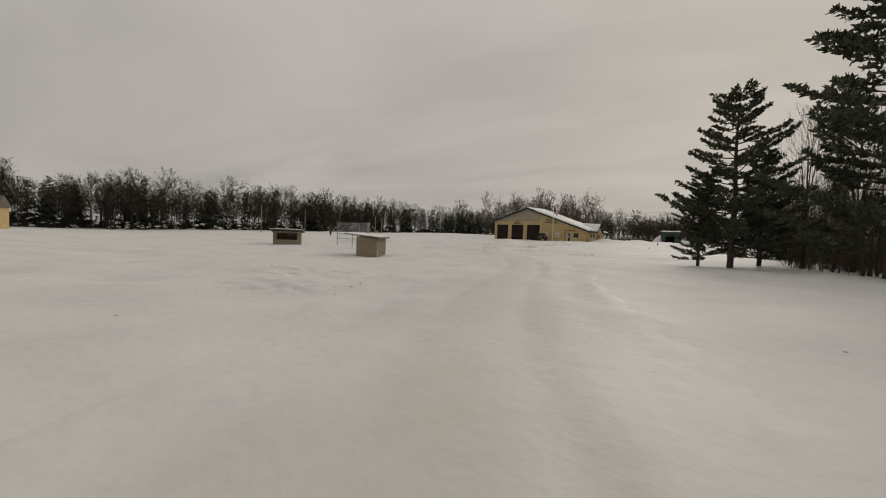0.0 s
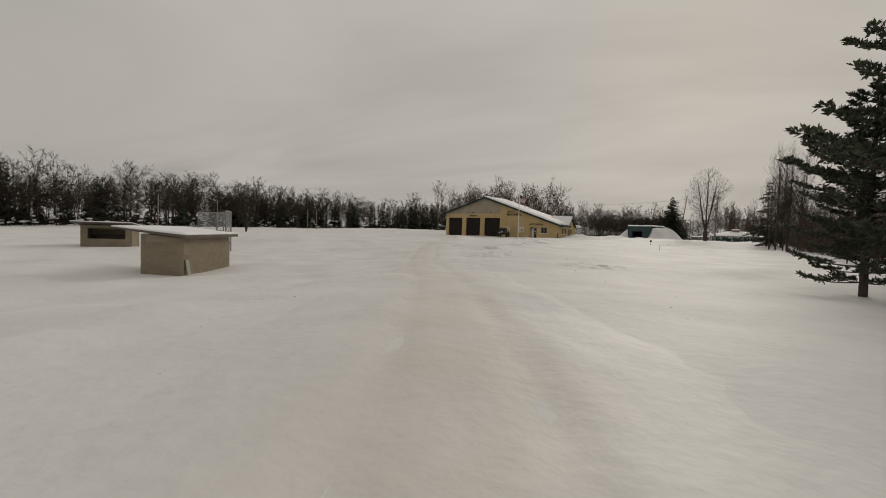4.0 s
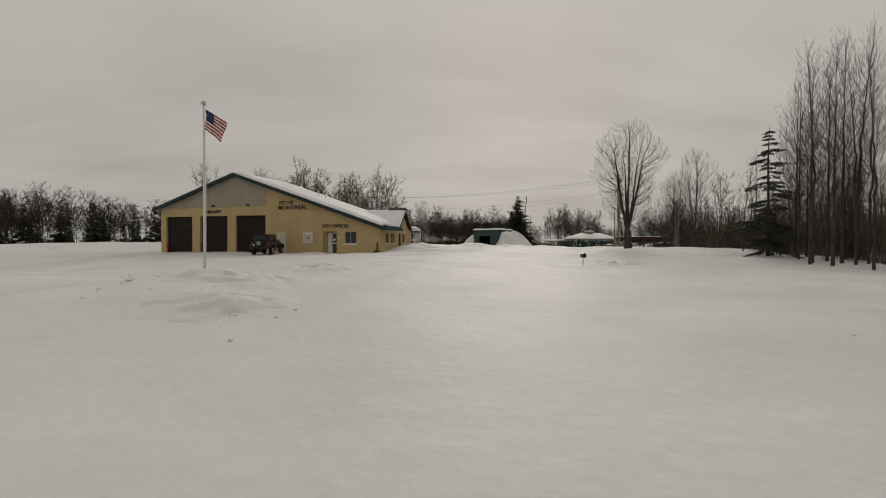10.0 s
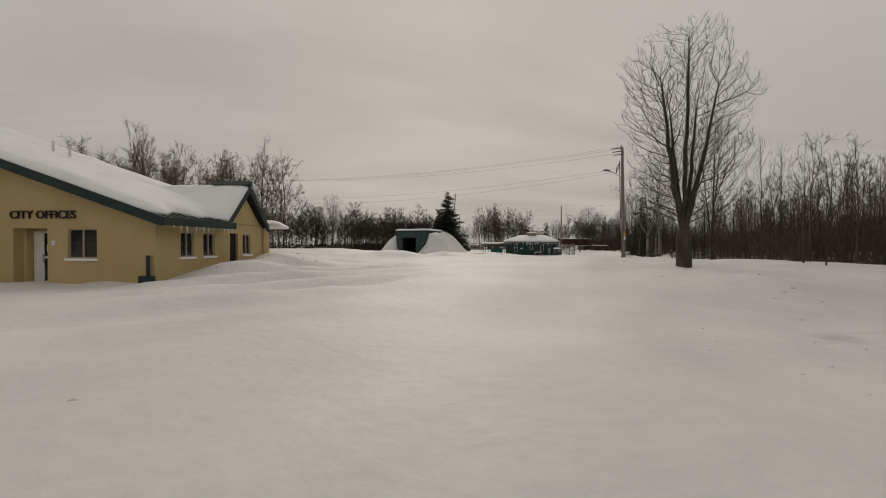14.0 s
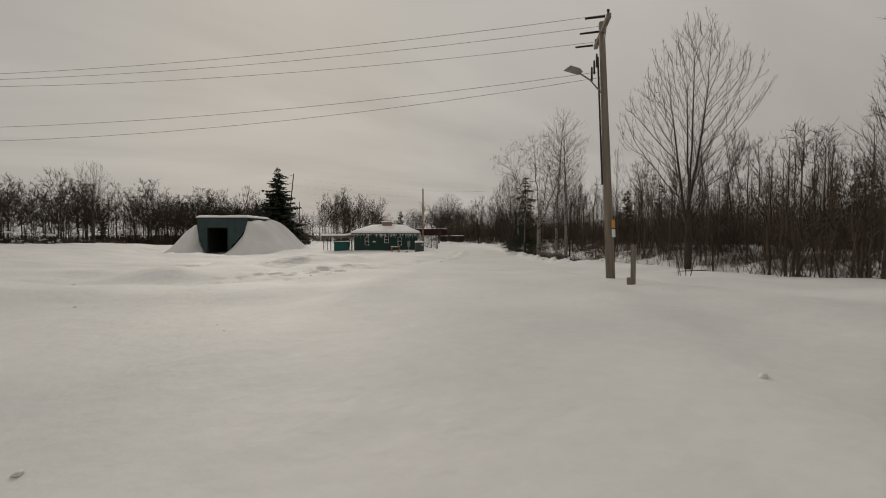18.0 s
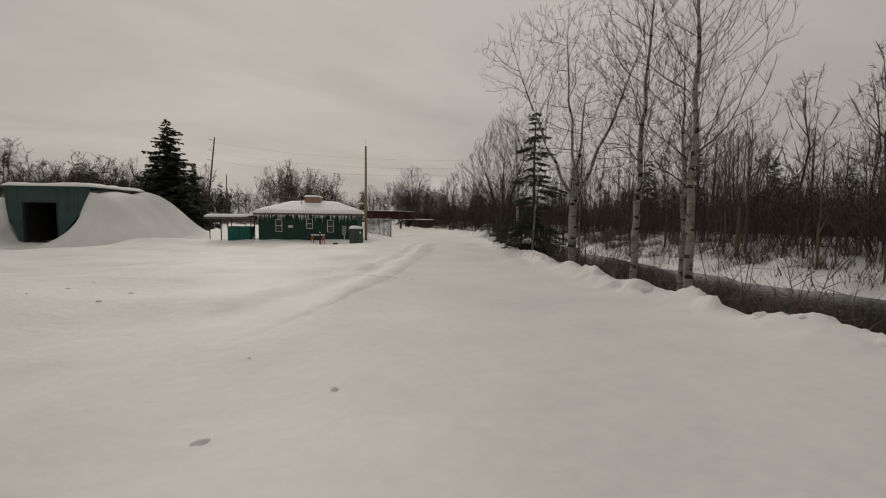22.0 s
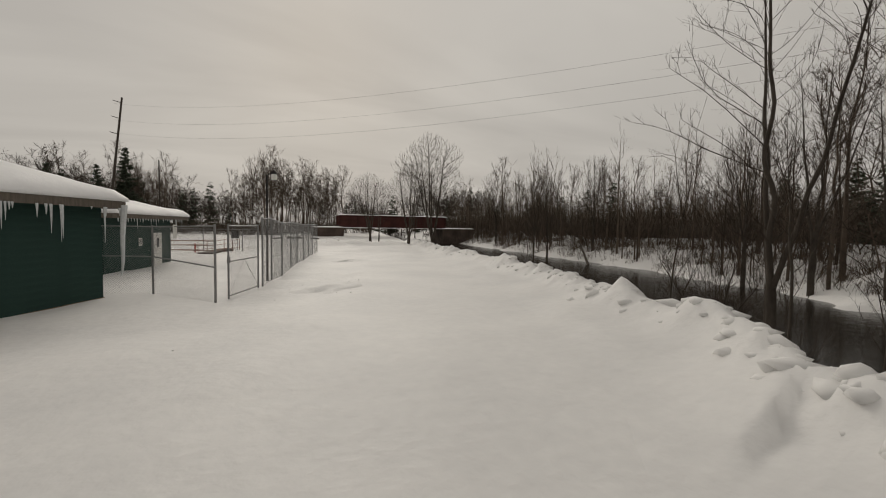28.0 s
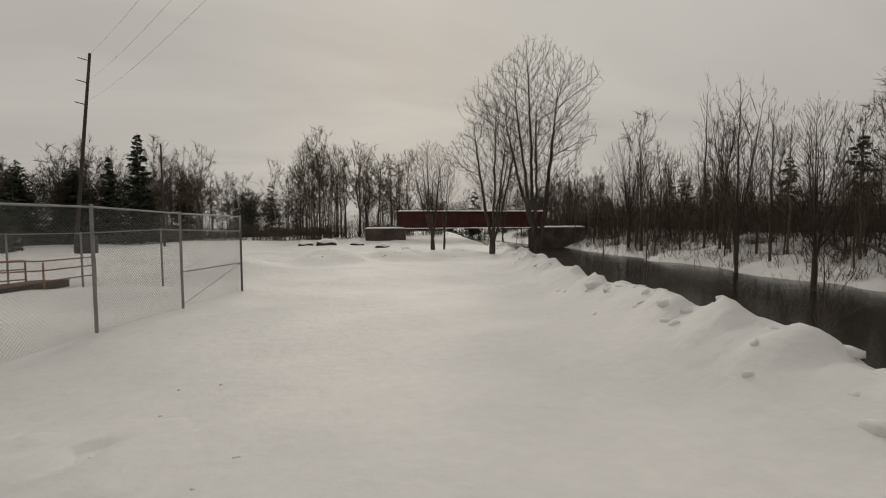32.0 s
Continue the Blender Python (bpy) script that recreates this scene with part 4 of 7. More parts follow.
KINDS = {
    "maple": dict(seed=5, height=13.2, radius=.40, width=3.7, base=2.4, profile=ROUND, goals=5800, fork=2.6, leaders=5, spread=.5, step=.28, kill=.32, tip=.0088, sprig=.36, limbs=14, droop=.03, climb=.4, slender=.4, jitter=.26, inertia=.35, hollow=.55, wob=.08),
    "elm": dict(seed=11, height=16, radius=.34, width=4.7, base=5.6, profile=ROUND, goals=4400, fork=2.4, leaders=5, spread=.6, lean=(-.6, .3), step=.32, kill=.36, tip=.0105, limbs=12, sprig=.42, droop=.03, climb=.42, jitter=.24, inertia=.35, hollow=.6, wob=.1, lift=.08),
    "oak": dict(seed=17, height=15, radius=.2, width=3.4, base=4, profile=ROUND, goals=2300, fork=5.0, leaders=4, spread=.4, step=.34, kill=.4, tip=.0095),
    "aspen": dict(seed=23, height=15, radius=.11, width=2.4, base=4.6, profile=PLUME, goals=1250, step=.3, kill=.34, tip=.0072, lift=.17, hollow=.6, wob=.06),
    "aspen_b": dict(seed=24, height=15, radius=.10, width=2.0, base=5.8, profile=PLUME, goals=950, step=.3, kill=.34, tip=.0072, lift=.2, hollow=.6, wob=.08, lean=(.6, .2)),
    "birch": dict(seed=29, height=15, radius=.15, width=2.7, base=3.4, profile=ROUND, goals=1350, step=.3, kill=.36, tip=.0068, lift=.12, hollow=.6, wob=.07, lean=(.5, -.3), climb=.48, inertia=.35, jitter=.2),
    "birch_b": dict(seed=33, height=15, radius=.12, width=2.1, base=4.4, profile=PLUME, goals=1300, step=.3, kill=.36, tip=.008, lift=.2, hollow=.6, wob=.09, lean=(-.8, .3), climb=.55, jitter=.2),
    "old_birch": dict(seed=34, height=14, radius=.25, width=5.4, base=4.8, profile=ROUND, goals=2300, fork=4.9, leaders=4, spread=.75, step=.32, kill=.42, tip=.0075, wob=.12, droop=.03, limbs=14, climb=.25, inertia=.3, lift=.04, jitter=.28, slender=.6),
    "river_tree": dict(seed=47, height=14, radius=.17, width=3.0, base=4.0, profile=ROUND, goals=620, fork=3.4, leaders=3, spread=.6, step=.34, kill=.45, tip=.0072, wob=.1, climb=.5, jitter=.2, lean=(-.6, .3)),
    "thin_birch": dict(seed=35, height=13, radius=.075, width=1.6, base=4.0, profile=PLUME, goals=700, step=.3, kill=.34, tip=.005, lift=.35, hollow=.6, wob=.08, lean=(.9, .2)),
    "willow": dict(seed=37, height=11, radius=.17, width=3.7, base=2.0, profile=ROUND, goals=3000, stems=4, splay=.8, step=.28, kill=.34, tip=.0085, lift=.3, wob=.09, sprig=.5, climb=.55, jitter=.2),
    "sapling": dict(seed=41, height=6, radius=.045, width=1.0, base=1.2, profile=PLUME, goals=220, step=.24, kill=.26, tip=.005, lift=.35, sprig=.3, limbs=5, wob=.04),
    "sapling_b": dict(seed=45, height=6, radius=.038, width=.8, base=1.8, profile=ROUND, goals=160, step=.24, kill=.26, tip=.005, lift=.3, sprig=.3, limbs=4, wob=.05, lean=(.6, .3)),
    "shrub": dict(seed=43, height=2.4, radius=.018, width=1.2, base=.3, profile=VASE, goals=320, stems=4, splay=.7, step=.16, kill=.2, tip=.004, sprig=.2, limbs=0, sprigs=1),
}
NAMED = {
    "maple": ("bare_tree", "broad bare maple with dense upright branches, in snow", "tree"),
    "elm": ("bare_tree", "tall bare forked elm with arching limbs, in snow", "tree"),
    "river_tree": ("bare_tree", "thin-crowned bare tree leaning over the river", "tree"),
    "oak": ("bare_tree", "bare dark-barked tree with wide limbs, in snow", "tree"),
    "aspen": ("bare_aspen", "slender bare aspen with a thin grey trunk", "tree"),
    "birch": ("bare_birch", "bare pale-barked birch leaning slightly, in snow", "tree"),
    "old_birch": ("bare_birch", "thick old birch with spreading crooked limbs and peeling bark", "tree"),
    "thin_birch": ("bare_birch", "thin leaning grey-white birch on the snow bank", "tree"),
    "willow": ("bare_tree", "bare spreading multi-stemmed riverside tree", "tree"),
    "sapling": ("sapling", "thin bare dark sapling on the snowy bank", "tree"),
    "shrub": ("shrub", "leafless twiggy bush sticking out of the snow", "shrub"),
    "spruce": ("spruce_tree", "dark green spruce with drooping boughs", "tree"),
    "pine": ("pine_tree", "tall dark pine with open layered boughs", "tree"),
    "open_spruce": ("spruce_tree", "dark spruce with airy drooping boughs on the river bank", "tree"),
    "fir": ("spruce_tree", "narrow dark young spruce, in snow", "tree"),
}
_made = {}


def tree(kind, x, y, size=1.0, turn=0.0, z=None, lean=0.0, sink=0.0):
    at = pose(x, y, (ground_z(x, y) if z is None else z) - sink, lean, 0, turn)
    m = at @ Matrix.Diagonal((size, size, size, 1))
    plain = kind.split("_b")[0] if kind.endswith("_b") else kind
    if kind in ("aspen", "sapling") and int(abs(x * 7 + y * 3)) % 2:
        kind += "_b"
    if kind in _made:
        k = size / _made[kind].scale.x
        return copy_thing(_made[kind], at @ Matrix.Diagonal((k, k, k, 1)))
    name, label, category = NAMED[plain]
    ob = thing(name, label, category, m, group=category + "s by the drive")
    if kind in ("spruce", "open_spruce", "fir", "pine"):
        a, b = {"spruce": lambda: spruce_geo(5, 15, 5.6, 52, 10, droop=-.5, full=1.5), "open_spruce": lambda: hemlock_geo(15, 15, 5.0),
                "fir": lambda: spruce_geo(8, 11, 2.2, 44, 8, full=1.7), "pine": lambda: pine_geo(6, 17, 5.8)}[kind]()
        part("trunk", a, M_BARK, ob)
        part("crown", b, M_PINE if kind == "pine" else M_NEEDLE, ob)
    else:
        bark = M_BIRCH if "birch" in kind else M_BARK
        trunks, boughs, fine = tree_geo(**KINDS[kind])
        for g in trunks:
            part("trunk", g, bark, ob, smooth=True)
        for g in boughs:
            part("limb", g, bark if kind == "old_birch" and len(ob.children) < 6 else M_BARK, ob, smooth=True)
        part("crown", fine, M_TWIG, ob)
    ob.matrix_basis = m
    _made[kind] = ob
    return ob


# single trees: kind, x, y, size, turn
TREES = [
    ("pine", 35.9, -61, .76, 20), ("pine", 43.0, -65.7, 1.2, 140), ("pine", 33.9, -59.6, .42, 200), ("pine", 37.8, -59.2, .5, 90), ("oak", 40.5, -58, .8, 30), ("oak", 43.5, -57, .9, 130), ("aspen", 42.0, -54, 0.38, 30), ("aspen", 44.8, -51, 0.42, 130), ("sapling", 38.5, -54, 1.1, 10), ("sapling", 41, -48, .9, 110), ("sapling", 40, -40, .8, 60), ("aspen", 43, -36, 0.38, 10), ("oak", 45, -28, .46, 60), ("aspen", 44, -22, 0.42, 60),
    ("maple", 36.1, 1.7, .9, 60),
    ("aspen", 41.51, -12.63, 0.82, 10), ("aspen", 42.42, -11.65, 0.92, 80), ("aspen", 42.98, -13.90, 0.78, 150), ("aspen", 43.82, -10.90, 0.87, 200), ("aspen", 44.87, -11.65, 0.96, 300), ("aspen", 45.36, -9.40, 0.78, 30), ("aspen", 41.93, -13.68, 0.87, 45), ("aspen", 42.70, -10.08, 0.73, 95), ("aspen", 43.40, -12.48, 0.92, 250), ("aspen", 44.24, -13.23, 0.82, 20), ("aspen", 42.14, -15.92, 0.78, 75), ("aspen", 44.66, -7.38, 0.70, 140), ("aspen", 43.75, -8.43, 0.82, 310),
    ("open_spruce", 42.2, -8.0, .6, 40), ("aspen", 44.3, -8.6, 0.62, 40), ("sapling", 42.5, 1.5, 1.1, 30), ("sapling", 43.5, 5, 1.2, 190), ("sapling", 44.2, -2, 1.3, 260),
    ("oak", 49.8, 16.8, .95, 30), ("sapling", 49.2, 15.0, 1.2, 100), ("aspen", 48.2, 8.5, 0.62, 200), ("sapling", 48.5, 20.5, 1.2, 10),
    ("old_birch", 57.9, 39.2, 1.0, 200), ("thin_birch", 58.5, 39.2, .75, 80), ("birch", 55.6, 33.8, 1.0, 20), ("birch", 54.0, 30.7, .95, 220), ("birch", 54.6, 31.3, .7, 100), ("sapling", 55.7, 35.2, .5, 0), ("thin_birch", 59.6, 44.2, .8, 300), ("birch", 62.3, 49.0, .8, 200),
    ("open_spruce", 60.9, 45.6, .72, 30), ("willow", 63.4, 52.5, 1.0, 0), ("willow", 66.4, 56.2, .7, 120), ("sapling", 64.3, 53.6, 1.3, 40), ("sapling", 67.4, 58.4, .9, 200),
    ("river_tree", 75.0, 66.6, .95, 40), ("river_tree", 76.3, 65.0, .8, 160), ("sapling", 73.8, 65.6, 1.1, 20), ("willow", 76.3, 69.0, .45, 30), ("sapling", 74.0, 68.6, .9, 250), ("shrub", 75.6, 66.6, 1.3, 150),
    ("river_tree", 94.2, 75.0, 1.1, 100), ("river_tree", 92.6, 71.0, .9, 60), ("oak", 96, 80, .8, 20), ("sapling", 75.2, 68.0, .8, 60), ("shrub", 77.6, 74.5, 1.2, 10), ("shrub", 76.2, 71.0, 1.1, 90), ("shrub", 79.0, 77, 1.0, 190),
    ("elm", 85.4, 114.5, 1.0, 0), ("elm", 82.3, 115.8, .7, 150), ("elm", 80.6, 131, .72, 20), ("river_tree", 81.0, 127, .7, 200), ("river_tree", 88.6, 131, .75, 320),
    ("spruce", 36.5, 102.5, 1.2, 0), ("fir", 29.5, 113, .8, 60), ("fir", 36.0, 137, 1.0, 130), ("fir", 39.5, 160, 1.55, 200), ("fir", 34.5, 162, 1.25, 20), ("spruce", 28.5, 164, .85, 80), ("spruce", 23.5, 160, .85, 140),
    ("oak", 4.6, 99.9, 1.0, 0), ("willow", -62, -5.6, .72, 40),
    ("oak", 97.0, 104.4, .75, 200), ("oak", 101.2, 113.2, .7, 250), ("oak", 105.0, 105.0, .85, 140), ("oak", 108, 136, 1.0, 90),
]
for k, x, y, s, a in TREES:
    tree(k, x, y, s, a)


# ---- far woods: many low-detail trees laid into one mesh per wood ----
def arrays(geo):
    v = np.array(geo.v)
    tri = []
    for f in geo.f:
        for i in range(1, len(f) - 1):
            tri.append((f[0], f[i], f[i + 1]))
    return v, np.array(tri, np.int64)


def low_tree(seed, height, radius, base, wide, profile=None, goals=150, step=.8, tip=.03, sprigs=2, sprig=1.0, fork=0.0, leaders=0, shoots=2, climb=.5):
    """A cheap bare tree for the woods: stem and limbs as tubes, the finer branches as slivers."""
    trunks, boughs, fine = tree_geo(seed, height, radius, wide, base, profile or ROUND, goals, fork, leaders, .5, 1, step, step * 1.1, tip, .5, .4, .2, (0, 0), .12, sprigs, sprig, 0, .93, ribbon=True, climb=climb, shoots=shoots)
    g = Geo()
    for q in trunks + [fine]:
        n = len(g.v)
        g.v += q.v
        g.f += [tuple(i + n for i in f) for f in q.f]
    return arrays(g)


def crown_tree(seed, height, wide, base, profile, twig=.05, limbs=14, subs=5, twigs=8, reach=1.0):
    """A far tree with a full crown: stem, limbs, branches and twigs as slivers, each grown from the one before."""
    rnd = random.Random(seed)
    g = Geo()

    def sliver(a, b, w):
        d = (b - a).normalized()
        q = d.cross(Vector((rnd.gauss(0, 1), rnd.gauss(0, 1), rnd.gauss(0, 1)))).normalized() * w * .5
        g.quad(a - q, a + q, b)

    bend = [Vector((rnd.gauss(0, .025) * height * k, rnd.gauss(0, .025) * height * k, height * .84 * k)) for k in (0, .33, .66, 1)]
    g.tube(bend, [height * .011, height * .008, height * .005, height * .002], 4)
    for i in range(limbs):
        k = (i + rnd.random()) / limbs
        z = base + (height * .8 - base) * k ** .85
        u = z / (height * .84) * 3
        n = min(2, int(u))
        a = bend[n].lerp(bend[n + 1], u - n)
        top = min(height, z + height * rnd.uniform(.12, .34))
        w = i * 2.4 + rnd.gauss(0, .5)
        out = wide * profile(min(1, max(0, (top - base) / (height - base)))) * rnd.uniform(.6, 1.0)
        b = Vector((math.cos(w) * out, math.sin(w) * out, top)) + Vector((a.x, a.y, 0))
        m = a.lerp(b, .5) + Vector((math.cos(w), math.sin(w), -.4)) * out * .12
        sliver(a, m.lerp(b, .1), height * .008)
        sliver(m, b, height * .0055)
        for j in range(subs):
            t = rnd.uniform(.25, 1)
            p = a.lerp(m, t * 2) if t < .5 else m.lerp(b, t * 2 - 1)
            d = ((b - a).normalized() * .6 + Vector((rnd.gauss(0, .6), rnd.gauss(0, .6), rnd.gauss(.35, .5)))).normalized()
            e = p + d * wide * rnd.uniform(.25, .5)
            sliver(p, e, twig * 1.3)
            for h in range(twigs):
                p2 = p.lerp(e, rnd.uniform(.2, 1))
                d2 = (d * .5 + Vector((rnd.gauss(0, .6), rnd.gauss(0, .6), rnd.gauss(.25, .5)))).normalized()
                sliver(p2, p2 + d2 * reach * rnd.uniform(.5, 1.1), twig)
    return arrays(g)


# full rounded crowns for the far edge of the snowfield, and twiggy slim trees for the river bank
FAR = [crown_tree(81, 13, 4.2, 2.6, ROUND, .062), crown_tree(82, 12, 4.4, 2.2, EGG, .062), crown_tree(83, 14.5, 3.4, 3.4, ROUND, .062), crown_tree(84, 10.5, 4.0, 1.6, ROUND, .062)]
YARD = [crown_tree(91, 12, 3.0, 3.6, ROUND, .042, 15, 5, 8, .9), crown_tree(92, 13, 3.4, 4.2, EGG, .042, 15, 5, 8, .9), crown_tree(93, 12, 2.6, 3.2, VASE, .042, 14, 5, 8, .9)]
TWIGGY = [crown_tree(85, 12, 1.9, 3.4, ROUND, .03, 13, 5, 7, .8), crown_tree(86, 13.5, 2.2, 4.4, PLUME, .03, 14, 5, 7, .8), crown_tree(87, 10.5, 2.4, 2.6, ROUND, .03, 13, 5, 7, .8), crown_tree(88, 14, 3.0, 4.0, EGG, .034, 15, 5, 7, .9)]
# rounded crowns, and the slim drawn-up trees of the river bank
LOW = low_tree(51, 13, .16, 3.2, 3.2, ROUND, 300, .6, .021, 1, .9, 4.0, 3)
SLIM = [low_tree(56, 13, .12, 4.5, 2.2, PLUME, 200, .55, .016, 1, .75), low_tree(57, 14.5, .11, 6.0, 1.9, PLUME, 190, .55, .016, 1, .75), low_tree(58, 11, .10, 3.5, 2.0, ROUND, 190, .55, .016, 1, .75), low_tree(59, 12, .13, 3.5, 2.7, ROUND, 230, .55, .017, 1, .75, 5.0, 3),
        low_tree(60, 9, .08, 2.8, 1.6, PLUME, 150, .45, .014, 1, .6)]



def low_bush(seed, height, stems, wide, thick=1.0):
    """Brush: a sheaf of forking slivers."""
    rnd = random.Random(seed)
    g = Geo()
    for s in range(stems):
        d = Vector((rnd.gauss(0, .45), rnd.gauss(0, .45), 1)).normalized()
        base = Vector((rnd.uniform(-wide, wide), rnd.uniform(-wide, wide), -.2))
        top = base + d * height * rnd.uniform(.5, 1.1)
        wd = Vector((-d.y + .3, d.x + .3, 0)).normalized() * .028 * thick
        g.quad(base - wd, base + wd, top)
        for n in range(7):
            p = base.lerp(top, rnd.uniform(.25, .95))
            v = (d * .6 + Vector((rnd.gauss(0, .8), rnd.gauss(0, .8), rnd.gauss(.0, .4)))).normalized()
            w2 = Vector((-v.y, v.x, .3)).normalized() * .02 * thick
            g.quad(p - w2, p + w2, p + v * height * rnd.uniform(.12, .35))
    return arrays(g)


LOWBUSH = [low_bush(61, 4.0, 14, 1.2), low_bush(62, 3.0, 16, 1.4), low_bush(63, 5.0, 12, 1.0)]
BANKBUSH = [low_bush(66, 3.2, 14, 1.6, 1.9), low_bush(67, 2.6, 16, 2.0, 1.9)]
FARBUSH = [low_bush(64, 4.5, 9, 2.0, 3.2), low_bush(65, 3.4, 10, 2.2, 3.2)]
LOWFIR = []
for s, w, n in ((71, 2.3, 20), (72, 2.9, 20), (73, 1.8, 18)):
    a, b = spruce_geo(s, 11, w, n, 7, lite=True)
    va, fa = arrays(a)
    vb, fb = arrays(b)
    LOWFIR.append((np.concatenate([va, vb]), np.concatenate([fa, fb + len(va)])))


def wood(name, label, spots, mat, shapes, lo, hi, seed):
    rnd = np.random.RandomState(seed)
    vs, fs, n = [], [], 0
    sx, sy = np.array([p[0] for p in spots]), np.array([p[1] for p in spots])
    sz = land(sx, sy)
    for x, y, z in zip(sx, sy, sz):
        v, f = shapes[rnd.randint(len(shapes))]
        w, s = rnd.rand() * 6.283, lo + (hi - lo) * rnd.rand()
        c, q = math.cos(w) * s, math.sin(w) * s
        vs.append(np.stack([v[:, 0] * c - v[:, 1] * q + x, v[:, 0] * q + v[:, 1] * c + y, v[:, 2] * s * rnd.uniform(.85, 1.15) + z - .1], 1))
        fs.append(f + n)
        n += len(v)
    ob = new(name, grid_mesh(name, np.concatenate(vs), np.concatenate(fs), mat, smooth=False))
    return tagged(ob, label, "woods", kind="stuff")


def strip_spots(edge, deep, count, seed, power=1.5):
    """Random places in a strip to the left of a line of plan points."""
    rnd = random.Random(seed)
    seg = [(Vector(a), Vector(b)) for a, b in zip(edge[:-1], edge[1:])]
    total = sum((b - a).length for a, b in seg)
    spots = []
    for _ in range(count):
        u = rnd.random() * total
        for a, b in seg:
            if u <= (b - a).length:
                break
            u -= (b - a).length
        d = (b - a).normalized()
        p = a + d * u + Vector((-d.y, d.x)) * deep * rnd.random() ** power
        spots.append((p.x, p.y))
    return spots


WEST = [(-170, -165), (-142, -82), (-118, 0), (-112, 98), (-60, 146), (-8, 138), (18, 134), (32, 172), (45, 210), (72, 226), (108, 214), (135, 190)]
far_y = list(range(-95, 200, 12))
EAST = [(float(np.interp(y, _RY, _RD)) + 3.5, y) for y in reversed(far_y)]
_w = random.Random(9)
wood("far_woods", "bare deciduous woods behind the snowfield", strip_spots(WEST[:6], 26, 760, 1, 1.0) + strip_spots(WEST[:4], 8, 110, 21, 1.0), M_FARWOODS, FAR, .75, 1.4, 1)
wood("back_woods", "bare trees of the woods beyond the yard", strip_spots(WEST[5:], 34, 360, 22, 1.0), M_FARWOODS, FAR + YARD, .7, 1.25, 11)
wood("yard_trees", "tall bare trees standing behind the pool yard", strip_spots([(84, 172), (66, 166), (56, 170)], -12, 38, 31, 1.0) + strip_spots([(44, 176), (24, 172)], -14, 26, 32, 1.0), M_WOODS, YARD + TWIGGY[3:], 1.0, 1.45, 14)
wood("far_woods_brush", "leafless brush at the foot of the woods", strip_spots(WEST, 22, 2200, 2, .8), M_FARWOODS, FARBUSH, .6, 1.25, 2)
wood("far_conifers", "dark spruces scattered through the woods", strip_spots(WEST[:5], 18, 190, 3, 1.2) + strip_spots(WEST[5:], 40, 22, 4), M_NEEDLE, LOWFIR[:3], .4, 1.5, 3)
wood("yard_brush", "leafless brush along the back of the pool yard", strip_spots([(92, 170), (66, 163), (50, 168), (24, 164)], -12, 230, 33, 1.0), M_WOODS, LOWBUSH, .6, 1.35, 15)
wood("river_woods", "slim bare trees on the far bank of the river", strip_spots(EAST, 40, 340, 5, 1.0), M_WOODS, TWIGGY + TWIGGY + SLIM[:3] + [LOW], .5, 1.2, 5)
wood("river_thicket", "tangled bare saplings on the far bank", strip_spots([(x + 4, y) for x, y in EAST], 24, 2300, 23, .7), M_WOODS, LOWBUSH, .8, 1.9, 12)
wood("bank_trees", "thin bare trees leaning over the far shore", strip_spots([(x - .4, y) for x, y in EAST], 7, 210, 24, 1.0), M_WOODS, SLIM, .5, 1.0, 13)
wood("river_brush", "low brown brush poking through snow on the far bank", strip_spots([(x - .9, y) for x, y in EAST], 8, 2500, 6, .8), M_BRUSH, BANKBUSH + LOWBUSH[:1], .16, .55, 6)
NEARBANK = [(float(np.interp(y, _RY, _RC)) + .9, y) for y in range(62, 12, -5)]
wood("near_bank_brush", "thin leafless brush down the near bank of the river", strip_spots(NEARBANK, 5, 170, 35, .9), M_WOODS, LOWBUSH, .35, .85, 16)
wood("river_conifers", "dark spruces on the far bank", strip_spots([(x + 12, y) for x, y in EAST], 28, 64, 7, .7) + strip_spots([(x + 12, y) for x, y in EAST[:12]], 26, 26, 27, .8), M_NEEDLE, LOWFIR, .4, 1.0, 7)
wood("birch_stand", "stand of thin bare birches behind the building", strip_spots([(6, 50), (-14, 40), (-34, 42)], -22, 95, 8, 1), M_BRUSH, TWIGGY + YARD[:2], .9, 1.2, 8)
NEARSIDE = [(47.2, 13), (45.2, 2), (43.2, -16), (41.5, -36), (39.5, -56), (44, -72)]
wood("thicket", "dense bare thicket between drive and river", strip_spots(NEARSIDE, 10, 170, 9, 1.0), M_WOODS, SLIM[:2] + TWIGGY, .4, .68, 9)
wood("thicket_brush", "leafless undergrowth of the thicket", strip_spots(NEARSIDE, 10, 560, 10, .9), M_WOODS, LOWBUSH, .45, 1.0, 10)

# ---- fire hall and offices ----
BLD = pose(13.15, -1.19, 0.0, 0, 0, -12.0)      # front right corner; local x runs to the right along the front, y back
FW, FD = 25.6, 7.6                               # front width, depth
AX, AZ = -15.8, 7.75                             # ridge
EL, ER = 4.55, 2.45                              # eave heights at the two ends


def roof_z(x):
    return EL + (AZ - EL) * (x + FW) / (AX + FW) if x < AX else ER + (AZ - ER) * x / AX


hall = thing("fire_hall", "low tan stucco fire hall and offices with green fascia under snow", "building", BLD)


